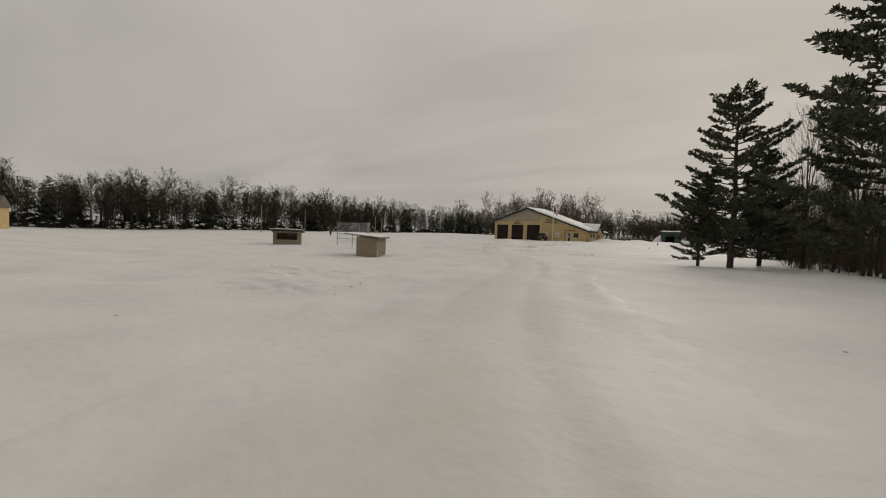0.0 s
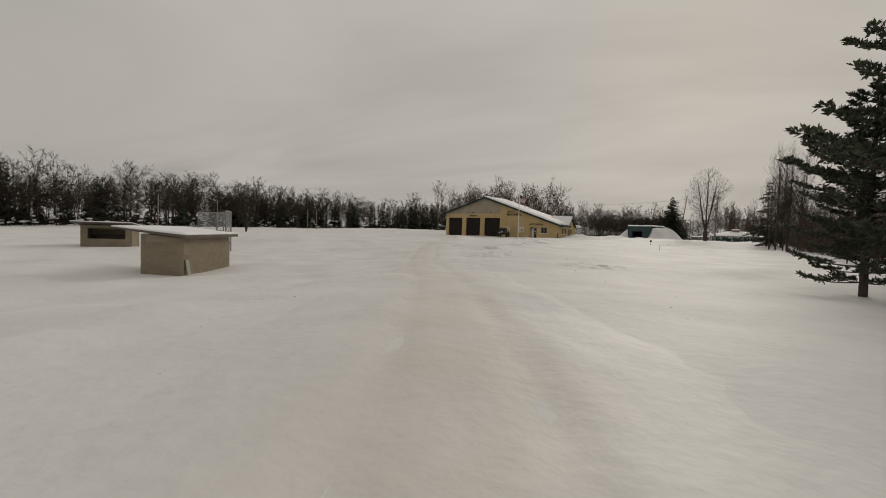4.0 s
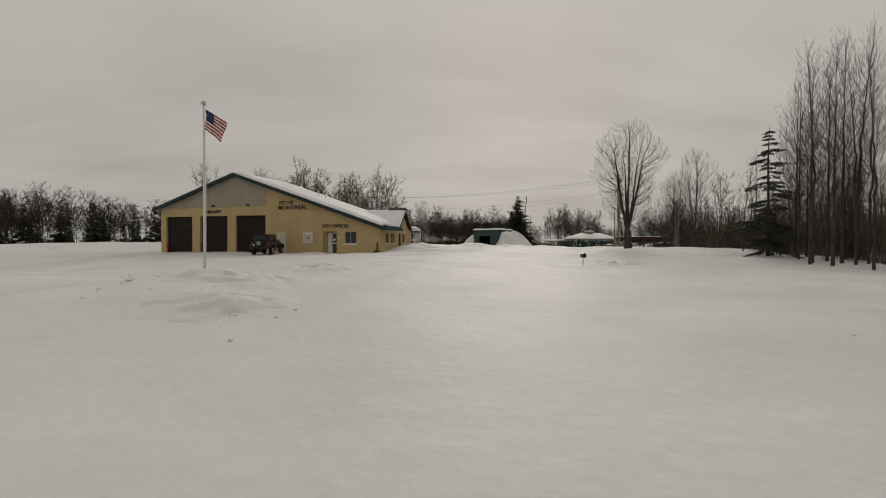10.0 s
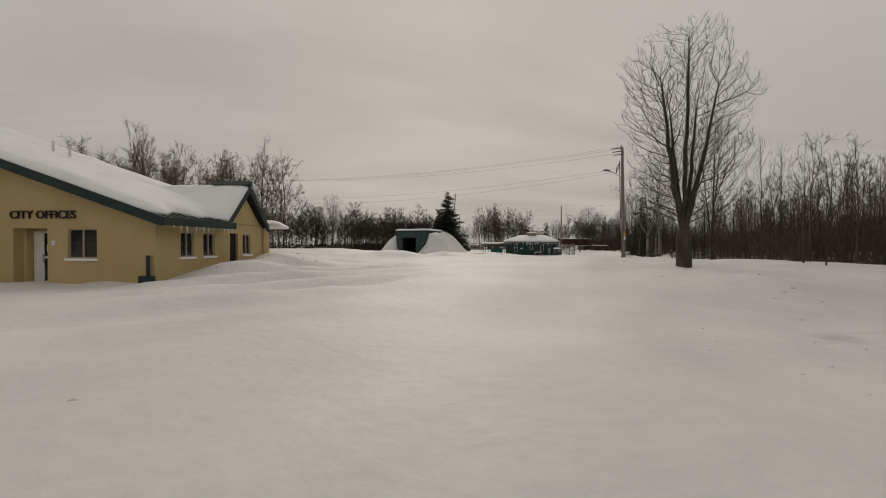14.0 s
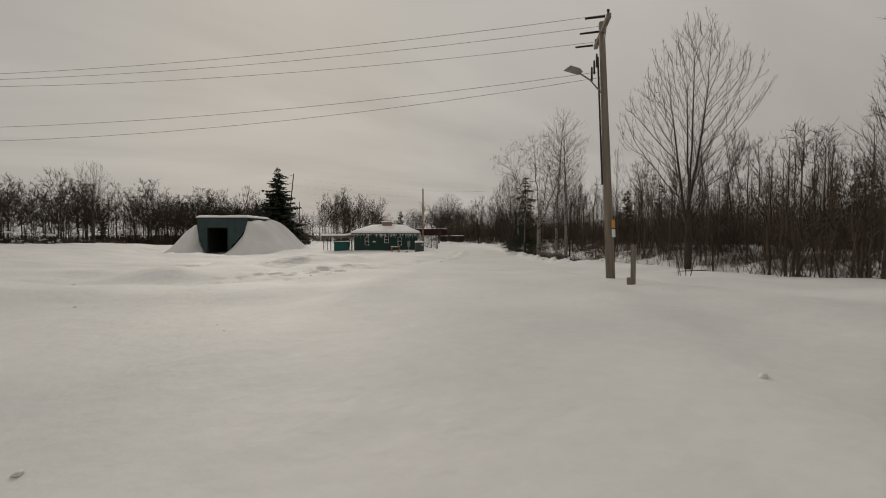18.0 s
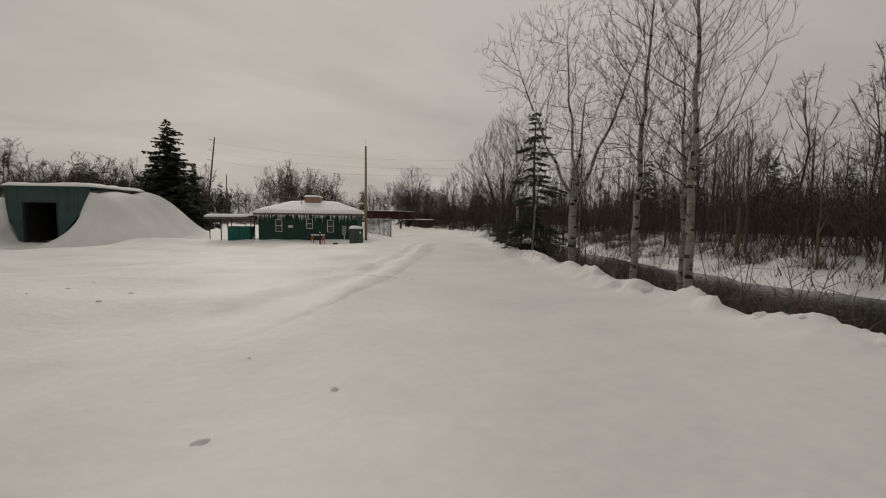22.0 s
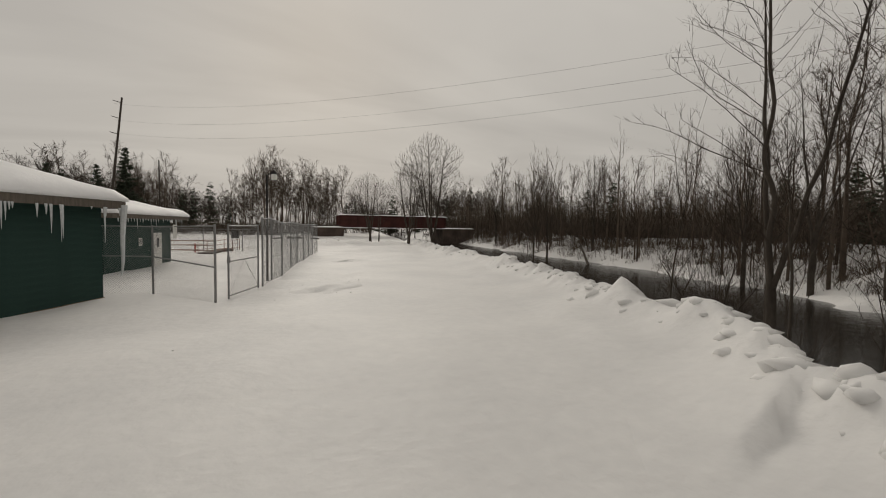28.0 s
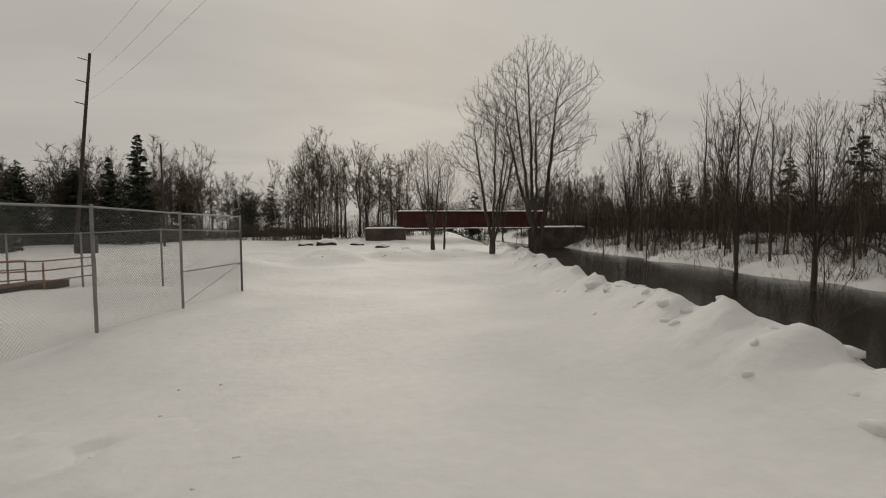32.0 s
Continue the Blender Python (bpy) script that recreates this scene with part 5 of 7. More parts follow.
HOLES = [(-24.9, -21.4, -.3, 3.68), (-20.4, -16.9, -.3, 3.7), (-15.9, -12.3, -.3, 3.7), (-5.85, -4.4, -.3, 2.05), (-3.55, -2.35, .92, 2.03)]
_xs = sorted({-FW, AX, 0.0, *[h[0] for h in HOLES], *[h[1] for h in HOLES]})
for a, b in zip(_xs[:-1], _xs[1:]):
    hole = next((h for h in HOLES if h[0] <= a + .001 and b - .001 <= h[1]), None)
    for lo, hi in ([(-.4, None)] if hole is None else [(-.4, hole[2]), (hole[3], None)]):
        if hi is not None and hi <= lo + .12:
            continue
        ta, tb = (roof_z(a), roof_z(b)) if hi is None else (hi, hi)
        g = Geo()
        g.prism([(a, lo), (b, lo), (b, tb), (a, ta)], "y", 0, .35)
        part("wall_section", g, M_STUCCO, hall)
# grey panel in the gable over the bays
g = Geo()
g.prism([(-FW + .05, 4.5), (-12.25, 4.62), (-12.25, roof_z(-12.25) - .02), (AX, AZ - .02), (-FW + .05, EL + .02)], "y", -.025, 0.0)
part("gable_panel", g, M_GREY, hall, "grey-brown weathered gable panel above the bays")
g = Geo()
for x0, x1, z0, z1 in ((-FW, 0, -.4, None),):
    g.prism([(-FW, -.4), (0, -.4), (0, ER), (AX, AZ), (-FW, EL)], "y", FD - .25, FD)
part("back_wall", g, M_STUCCO, hall)
part("end_wall", Geo().box(-FW, .35, -.4, -FW + .3, FD - .25, EL), M_STUCCO, hall)
# right side wall with openings
SIDE = [(1.3, 2.05, .95, 1.95), (2.65, 3.4, .95, 1.95), (4.55, 5.2, -.3, 1.98), (5.6, 6.3, .95, 1.95)]
g = Geo()
ys = sorted({.35, FD, *[h[0] for h in SIDE], *[h[1] for h in SIDE]})
for a, b in zip(ys[:-1], ys[1:]):
    hole = next((h for h in SIDE if h[0] <= a + .001 and b - .001 <= h[1]), None)
    for lo, hi in ([(-.4, ER)] if hole is None else [(-.4, hole[2]), (hole[3], ER)]):
        if hi > lo + .12:
            part("wall_section", Geo().box(-.3, a, lo, 0, b, hi), M_STUCCO, hall)


slope_l, slope_r = (AZ - EL) / (AX + FW), (ER - AZ) / -AX
for y0, y1, end in ((-.45, 4.0, .6), (4.0, FD + .3, -.32)):
    g = Geo()
    g.prism([(-FW - .55, EL - .55 * slope_l), (AX, AZ), (end, ER + end * slope_r), (end, ER + end * slope_r + .16), (AX, AZ + .16), (-FW - .55, EL - .55 * slope_l + .16)], "y", y0, y1)
    part("roof_deck", g, M_METALROOF, hall, "dark green ribbed metal roof")
# standing seams bared along the eave where the snow has slid off
for k in range(11):
    y = -.3 + k * .41
    g = Geo()
    g.prism([(-1.6, ER - 1.6 * slope_r + .162), (.6, ER + .6 * slope_r + .162), (.6, ER + .6 * slope_r + .2), (-1.6, ER - 1.6 * slope_r + .2)], "y", y, y + .035)
    part("roof_seam", g, M_METALROOF, hall)
g = Geo()
g.box(.6, -.45, ER + .6 * slope_r - .1, .68, 4.0, ER + .6 * slope_r + .2, .015)
part("eave_fascia", g, M_GREEN, hall, "dark green eave board and gutter")
g = Geo()
g.prism([(-FW - .6, EL - .6 * slope_l - .12), (AX, AZ - .12), (.65, ER + .65 * slope_r - .12), (.65, ER + .65 * slope_r + .22), (AX, AZ + .22), (-FW - .6, EL - .6 * slope_l + .22)], "y", -.52, -.45)
part("fascia", g, M_GREEN, hall, "dark green board fascia along the gable edge")


def snow_blanket(x0, x1, y0, y1, z_of, thick, seed, step=.35):
    """A lumpy snow layer over a roof, with a rounded edge."""
    nx_, ny_ = max(4, int((x1 - x0) / step)), max(4, int((y1 - y0) / step))
    xs_, ys_ = np.linspace(x0, x1, nx_), np.linspace(y0, y1, ny_)
    X, Y = np.meshgrid(xs_, ys_)
    edge = np.minimum(np.minimum(X - x0, x1 - X), np.minimum(Y - y0, y1 - Y))
    Z = np.vectorize(z_of)(X, Y)
    top = Z + thick * (.25 + .75 * np.sqrt(np.clip(edge / .35, 0, 1))) * (.8 + .4 * lumps(X, Y, 1.1, seed)) + .05 * lumps(X, Y, .4, seed)
    v, f = sheet(xs_, ys_, top)
    v2, f2 = sheet(xs_, ys_, Z - .01)
    ring = [j for j in range(nx_)] + [j * nx_ + nx_ - 1 for j in range(1, ny_)] + [(ny_ - 1) * nx_ + j for j in range(nx_ - 2, -1, -1)] + [j * nx_ for j in range(ny_ - 2, 0, -1)]
    skirt = np.array([(ring[i] + len(v), ring[(i + 1) % len(ring)] + len(v), ring[(i + 1) % len(ring)], ring[i]) for i in range(len(ring))])
    return np.concatenate([v, v2]), np.concatenate([f, f2[:, ::-1] + len(v), skirt])


v, f = snow_blanket(AX, -.3, -.42, FD + .25, lambda x, y: ER + (AZ - ER) * x / AX + .165, .30, 21)
# the lower edge has slipped unevenly
low_edge = np.clip((v[:, 0] + 3.3) / 3.0, 0, 1)
slip = low_edge ** 2 * (lumps(v[:, 0] * 0, v[:, 1], .9, 71) * 1.5 - .55) * (v[:, 1] < 4.2)
v[:, 0] += slip
v[:, 2] += slip * slope_r
part("roof_snow", grid_mesh("roof_snow", v, f, M_SNOW_ROOF), M_SNOW_ROOF, hall, "thick snow on the long roof slope")
v, f = snow_blanket(-FW - .5, AX, -.42, FD + .25, lambda x, y: EL + (AZ - EL) * (x + FW) / (AX + FW) + .165, .10, 22)
part("roof_snow", grid_mesh("roof_snow", v, f, M_SNOW_ROOF), M_SNOW_ROOF, hall)
for x in (-9.2, -8.3):
    part("roof_vent", Geo().tube([(x, 4.5, roof_z(x)), (x, 4.5, roof_z(x) + 1.0)], [.06, .06], 8), M_WHITE, hall)

# bay doors
for n, (a, b) in enumerate(((-24.9, -21.4), (-20.4, -16.9), (-15.9, -12.3))):
    door = part("bay_door", Geo().box(a, .24, -.35, b, .30, 3.7), M_BROWN_DOOR, hall, "dark brown sectional overhead door")
    for k in range(6):
        z = -.3 + k * .66
        part("door_panel", Geo().box(a + .05, .20, z + .02, b - .05, .245, z + .63, .01), M_BROWN_DOOR, door)
    for x in (a + .02, b - .14):
        part("bollard", Geo().tube([(x + .06, .1, -.3), (x + .06, .1, .95)], [.07, .07], 8), M_RED, hall, "red door guard post")
part("soffit_light", Geo().box(-18.75, -.2, 4.66, -18.45, .0, 4.8, .03), M_DARK, hall)
part("soffit_light", Geo().box(-14.5, -.2, 4.66, -14.2, .0, 4.8, .03), M_DARK, hall)
part("side_door", Geo().box(-10.9, -.03, -.3, -9.95, .02, 1.98, .01), M_CREAM, hall, "plain cream steel door")
nb = part("notice_board", Geo().box(-8.0, -.08, .98, -6.95, .0, 1.98, .02), M_WHITE, hall, "white framed glass notice board")
part("board_glass", Geo().box(-7.9, -.095, 1.08, -7.05, -.082, 1.82), M_CREAM, nb, "pale notice sheet behind glass")
part("notice", Geo().box(-7.5, -.102, 1.3, -7.25, -.097, 1.55), M_STEEL, nb)
# entrance recess
g = Geo()
g.box(-5.85, .35, -.4, -5.7, .65, 2.05).box(-4.55, .35, -.4, -4.4, .65, 2.05).box(-5.85, .65, -.4, -4.4, .8, 2.05).box(-5.85, .35, 2.05, -4.4, .8, 2.2)
part("entrance_recess", g, M_STUCCO, hall)
ed = part("entrance_door", Geo().box(-5.25, .57, -.35, -4.56, .64, 1.95).box(-5.68, .59, -.35, -5.28, .64, 1.95), M_WHITE, hall, "white-framed glazed entrance door")
part("door_glass", Geo().box(-5.17, .555, .98, -4.64, .566, 1.87), M_GLASS, ed)
part("door_glass", Geo().box(-5.17, .555, -.15, -4.64, .566, .88), M_GLASS, ed)
part("notice", Geo().box(-5.05, .545, 1.15, -4.85, .553, 1.42), M_WHITE, ed)
part("door_handle", Geo().tube([(-5.21, .53, .75), (-5.21, .53, 1.05)], [.015, .015], 6), M_STEEL, ed)
part("alarm_box", Geo().box(-4.2, -.04, 1.4, -4.05, 0, 1.58, .01), M_WHITE, hall)


def window(x0, x1, z0, z1, parent, axis="x", at=0.0, name="window", mat=M_FRAME):
    """A two-sash window: frame bars, mullion and panes, in the plane axis."""
    w = thing(name, "", "", Matrix())
    w.parent = parent
    def bx(a, b, c, d, front, back):
        return Geo().box(a, front + at, c, b, back + at, d) if axis == "x" else Geo().box(at - back, a, c, at - front, b, d)
    t, mid = .05, (x0 + x1) / 2
    fr = Geo()
    for a, b, c, d in ((x0, x0 + t, z0, z1), (x1 - t, x1, z0, z1), (x0 + t, x1 - t, z0, z0 + t), (x0 + t, x1 - t, z1 - t, z1), (mid - t * .6, mid + t * .6, z0 + t, z1 - t)):
        n = len(fr.v)
        q = bx(a, b, c, d, .04, .14)
        fr.v += q.v
        fr.f += [tuple(i + n for i in p) for p in q.f]
    part("window_frame", fr, mat, w)
    part("pane", bx(x0 + t, mid - t * .6, z0 + t, z1 - t, .09, .10), M_GLASS, w)
    part("pane", bx(mid + t * .6, x1 - t, z0 + t, z1 - t, .09, .10), M_GLASS, w)
    part("meeting_rail", bx(x0 + t, x1 - t, (z0 + z1) / 2 - .02, (z0 + z1) / 2 + .02, .06, .09), M_DARK, w)
    part("window_sill", bx(x0 - .08, x1 + .08, z0 - .09, z0 - .002, -.08, .12), M_SNOW_ROOF, w, "sill under a strip of snow")
    return w


window(-3.55, -2.35, .92, 2.03, hall)
for a, b, c, d in (SIDE[0], SIDE[1], SIDE[3]):
    window(a, b, c, d, hall, "y", 0.0)
part("side_entrance", Geo().box(-.2, 4.55, -.35, -.12, 5.2, 1.98), M_BROWN_DOOR, hall, "brown side door")
# cross gable over the side entrance
g = Geo()
g.prism([(4.1, ER - .05), (7.3, ER - .05), (5.7, 3.95)], "x", -.28, .0)
part("side_gable", g, M_STUCCO, hall)
g = Geo()
g.prism([(3.9, 2.15), (5.7, 4.05), (7.5, 2.15), (7.5, 2.5), (5.7, 4.4), (3.9, 2.5)], "x", .28, .36)
part("gable_fascia", g, M_GREEN, hall, "dark green fascia on the small gable")
g = Geo()
g.prism([(3.9, 2.3), (5.7, 4.2), (7.5, 2.3), (7.5, 2.44), (5.7, 4.34), (3.9, 2.44)], "x", -6.0, .28)
part("gable_roof", g, M_DARK, hall)
v, f = snow_blanket(-6.0, .34, 3.85, 7.5, lambda x, y: 4.36 - abs(y - 5.7) * 1.055, .2, 31, .25)
part("gable_snow", grid_mesh("gable_snow", v, f, M_SNOW_ROOF), M_SNOW_ROOF, hall)
part("ridge_cap", Geo().prism([(5.5, 4.44), (5.7, 4.64), (5.9, 4.44), (5.9, 4.39), (5.7, 4.58), (5.5, 4.39)], "x", -1.5, .37), M_METALROOF, hall, "bare green metal ridge of the small gable")
g = Geo()
g.prism([(FD, -.4), (FD + .7, -.4), (FD + .7, 2.1), (FD, 2.3)], "x", -4, -.05)
part("back_lean_to", g, M_STUCCO, hall)
v, f = snow_blanket(-4.2, .9, FD - .1, FD + 1.1, lambda x, y: 2.5 - .15 * (y - FD), .3, 33, .25)
part("lean_to_snow", grid_mesh("lean_to_snow", v, f, M_SNOW_ROOF), M_SNOW_ROOF, hall)
g = Geo()
g.tube([(-.2, -.12, .1), (-.2, -.12, 1.05)], [.06, .06], 8).box(-.45, -.3, .0, .05, -.05, .3, .03)
part("gas_riser", g, M_GREEN, hall, "dark green pipe and box at the corner")


_ICE = [Geo().tube([(0, 0, 0), (.006, 0, -.5), (0, 0, -1)], [r, r * .6, .004], 5).mesh("icicle", M_ICE) for r in (.028, .036)]


def icicles(parent, points, low, high, seed):
    """Single icicles of many lengths hanging from points along an eave."""
    rnd = random.Random(seed)
    for p in points:
        ln = rnd.uniform(low, high) * rnd.random() ** .7
        if ln > .07:
            ob = part("icicle", rnd.choice(_ICE), M_ICE, parent)
            ob.matrix_basis = Matrix.Translation(p) @ Matrix.Diagonal((1, 1, ln, 1))


icicles(hall, [(.66, .1 + k * .29 + .1 * math.sin(k * 7), ER + .6 * slope_r - .1) for k in range(13)], .05, .4, 3)


def letters(text, x, z, size, parent, mat, stretch=1.0):
    cu = bpy.data.curves.new("lettering", "FONT")
    cu.body, cu.size, cu.extrude, cu.offset = text, size, .02, .004
    cu.align_x = "LEFT"
    tmp = bpy.data.objects.new("lettering", cu)
    scene.collection.objects.link(tmp)
    me = bpy.data.meshes.new_from_object(tmp.evaluated_get(bpy.context.evaluated_depsgraph_get()))
    bpy.data.objects.remove(tmp)
    me.materials.append(mat)
    width = max(w.co.x for w in me.vertices) - min(w.co.x for w in me.vertices)
    k = stretch / width
    ob = part("lettering", me, mat, parent, "dark raised metal letters")
    ob.matrix_basis = pose(x, -.04, z, 90) @ Matrix.Diagonal((k, 1, 1, 1))
    return ob


letters("CITY OF", -10.75, 4.72, .46, hall, M_DARK, 1.65)
letters("MONTREAL", -10.8, 4.2, .56, hall, M_DARK, 3.2)
letters("CITY OFFICES", -5.95, 2.42, .42, hall, M_DARK, 2.75)
letters("FIRE DEPT", -19.6, 3.98, .42, hall, M_DARK, 1.95)

# ---- ball field: dugouts and backstop ----
def dugout(x, y, z, turn, w, d, tall, low, label, opening):
    """A block dugout; local x along the long side, roof tilted up to the front (y = 0 face)."""
    ob = thing("dugout", label, "dugout", pose(x, y, z, 0, 0, turn), group="dugouts on the ball field")
    bw, bh = .41, .2
    if opening:
        g = Geo()
        g.box(0, 0, -.4, .5, .2, tall - .05).box(w - .5, 0, -.4, w, .2, tall - .05).box(.5, 0, -.4, w - .5, .2, .55).box(.5, 0, tall - .3, w - .5, .2, tall - .05)
        part("front_wall", g, M_CONC, ob)
        part("bench_back", Geo().box(.3, d - .5, -.3, w - .3, d - .4, .9), M_ROOFWOOD, ob)
    else:
        part("front_wall", Geo().box(0, .012, -.4, w, .2, tall - .05), M_CONC, ob)
    g = Geo()
    g.prism([(.2, -.4), (d - .2, -.4), (d - .2, low - .03), (.2, tall - .06)], "x", .012, .2)
    part("end_wall", g, M_CONC, ob)
    g = Geo()
    g.prism([(.2, -.4), (d - .2, -.4), (d - .2, low - .03), (.2, tall - .06)], "x", w - .2, w - .012)
    part("end_wall", g, M_CONC, ob)
    part("back_wall", Geo().box(0, d - .2, -.4, w, d - .012, low - .02), M_CONC, ob)
    roof = Geo()
    over, front_over = .34, 1.15
    k = (low - tall) / d
    roof.prism([(-front_over, tall - front_over * k + .08), (d + over, low + over * k), (d + over, low + over * k + .16), (-front_over, tall - front_over * k + .14)], "x", -over, w + over)
    part("roof", roof, M_ROOFWOOD, ob, "weathered board roof edge")
    v, f = snow_blanket(-over, w + over, -front_over, d + over, lambda a, b: tall + k * b + .165, .07, 41, .2)
    part("roof_snow", grid_mesh("roof_snow", v, f, M_SNOW_ROOF), M_SNOW_ROOF, ob)
    return ob, bw, bh


M_PALEBOARD = material("pale_board", (0.30, 0.32, 0.26), (0.40, 0.41, 0.33), 6, 0.8, bump=0.1)


def block_face(parent, w, h, m, seed, z0=-.3):
    """Blocks of a running-bond face, each its own piece, in the plane y = 0 of m."""
    shared = Geo().box(.003, 0, .004, .406, .016, .196).mesh("block", M_CONC)
    half = Geo().box(.003, 0, .004, .2, .016, .196).mesh("block", M_CONC)
    rows, rnd = int((h - z0) / .2), random.Random(seed)
    for r in range(rows):
        xx = 0.0
        first = r % 2
        while xx < w - .1:
            use = half if (first or xx + .41 > w + .05) else shared
            b = part("block", use, M_CONC, parent)
            b.matrix_basis = m @ pose(xx, rnd.uniform(-.002, .002), z0 + r * .2)
            xx += .205 if use is half else .41
            first = 0


near, _, _ = dugout(2.69, -62.66, -1.95, -62.8, 4.9, 1.95, 2.14, 1.97, "small tan concrete-block dugout with a snowy flat roof", False)
block_face(near, 4.9, 1.9, pose(4.9, 1.95, 0, 0, 0, 180), 1)
block_face(near, 1.95, 1.9, pose(4.9, 0, 0, 0, 0, 90), 2)
part("leaning_board", Geo().prism([(1.97, .85), (2.01, .85), (2.2, -.3), (2.16, -.3)], "x", 4.4, 4.66), M_PALEBOARD, near, "pale board leaning on the wall")
far_dug, _, _ = dugout(-18.1, -59.2, -1.55, 47, 3.8, 2.3, 1.8, 1.6, "small tan block dugout with a dark open front", True)
block_face(far_dug, .5, 1.7, pose(0, -.014, 0), 3)
block_face(far_dug, 2.2, 1.5, pose(3.8, 0, 0, 0, 0, 90), 4)


def rail(parent, pts, r=.03, name="rail", mat=M_STEEL, sides=8):
    return part(name, Geo().tube(pts, [r] * len(pts), sides), mat, parent)


def wire_net(name, parent, a, b, z0a, z1a, z0b, z1b, pitch=.09, r=.0022, mat=M_STEEL):
    """Chain link between two posts: two sets of slanting wires."""
    g = Geo()
    a, b = Vector(a), Vector(b)
    length = (b - a).length
    n = int((length + 3) / pitch)
    for way in (1, -1):
        for i in range(-n, n):
            s0 = i * pitch
            pts = []
            h = max(z1a - z0a, z1b - z0b)
            lo, hi = (s0, 0.0), (s0 + way * h, h)
            t0, t1 = 0.0, 1.0
            for edge, sign in ((0.0, 1), (length, -1)):
                u0, u1 = sign * (lo[0] - edge), sign * (hi[0] - edge)
                if u0 < 0 and u1 < 0:
                    t0 = 2
                    break
                if u0 < 0:
                    t0 = max(t0, u0 / (u0 - u1))
                elif u1 < 0:
                    t1 = min(t1, u0 / (u0 - u1))
            if t0 >= t1:
                continue
            for t in (t0, t1):
                s = lo[0] + (hi[0] - lo[0]) * t
                q = a.lerp(b, s / length)
                z = z0a + (z0b - z0a) * s / length + h * t
                pts.append((q.x, q.y, z))
            g.tube(pts, [r, r], 3, cap=False)
    ob = part(name, g, mat, parent, "galvanised chain-link mesh")
    ob["kind"] = "stuff"
    return ob


backstop = thing("backstop", "tall chain-link backstop with a top panel on pipe posts", "backstop", pose(0, 0, 0))
STOP = [Vector(p) for p in ((-12.8, -51.9), (-9.0, -52.7), (-4.4, -54.8), (-1.9, -57.2))]
for q in STOP + [STOP[1].lerp(STOP[2], .5)]:
    z = ground_z(q.x, q.y)
    rail(backstop, [(q.x, q.y, z - .4), (q.x, q.y, 1.75)], .05, "post")
for a, b in zip(STOP[:-1], STOP[1:]):
    for z in (-.55, .1, .5, 1.75):
        rail(backstop, [(a.x, a.y, z), (b.x, b.y, z)], .032)
    wire_net("mesh", backstop, a, b, .5, 1.75, .5, 1.75, .11, .006)
    wire_net("mesh", backstop, a, b, -1.3, .5, -1.3, .5, .2, .003)

# ---- flagpole ----
fz = ground_z(11.9, -24.4)
flagpole = thing("flagpole", "white flagpole with a ball top and a limp striped flag", "flagpole", pose(11.9, -24.4, fz))
part("pole", Geo().tube([(0, 0, -.4), (0, 0, 3.0), (0, 0, 6.1)], [.055, .045, .03], 10), M_WHITE, flagpole, smooth=True)
bm = bmesh.new()
bmesh.ops.create_uvsphere(bm, u_segments=12, v_segments=8, radius=.09, matrix=Matrix.Translation((0, 0, 6.18)))
g = Geo()
g.merge(bm)
part("ball", g, M_ALU, flagpole, "round metal ball finial", smooth=True)
part("halyard", Geo().tube([(.06, 0, .9), (.08, 0, 3), (.05, 0, 6.05)], [.006] * 3, 4), M_WHITE, flagpole)
M_FLAGRED = material("flag_red", (0.30, 0.03, 0.035), (0.38, 0.05, 0.05), 5, 0.8, bump=0.05)
M_FLAGBLUE = material("flag_blue", (0.025, 0.035, 0.11), (0.04, 0.05, 0.14), 5, 0.8, bump=0.05)


def flag_point(u, v):
    """u along the fly, v down the hoist; the cloth hangs and folds."""
    fall = .5 * u ** 1.1
    x = .06 + .8 * u * (1 - .2 * v)
    y = .07 * math.sin(u * 9 + v * 3) * u + .05 * math.sin(v * 5)
    return (x, y, 5.95 - v * .72 - fall)


flag = part("flag", Geo().quad((.05, -.004, 5.95), (.05, .004, 5.95), (.05, .004, 5.23), (.05, -.004, 5.23)), M_WHITE, flagpole, "limp red, white and blue striped flag")
for s in range(13):
    g = Geo()
    for i in range(12):
        for j in range(2):
            u0, u1, v0, v1 = i / 12, (i + 1) / 12, (s + j / 2) / 13, (s + (j + 1) / 2) / 13
            if s < 7 and u1 <= .42:
                continue
            g.quad(flag_point(u0, v0), flag_point(u1, v0), flag_point(u1, v1), flag_point(u0, v1))
    part("stripe", g, M_FLAGRED if s % 2 == 0 else M_WHITE, flag)
g = Geo()
for i in range(5):
    for j in range(8):
        u0, u1, v0, v1 = i / 12, (i + 1) / 12, j / 8 * 7 / 13, (j + 1) / 8 * 7 / 13
        g.quad(flag_point(u0, v0), flag_point(u1, v0), flag_point(u1, v1), flag_point(u0, v1))
part("canton", g, M_FLAGBLUE, flag)

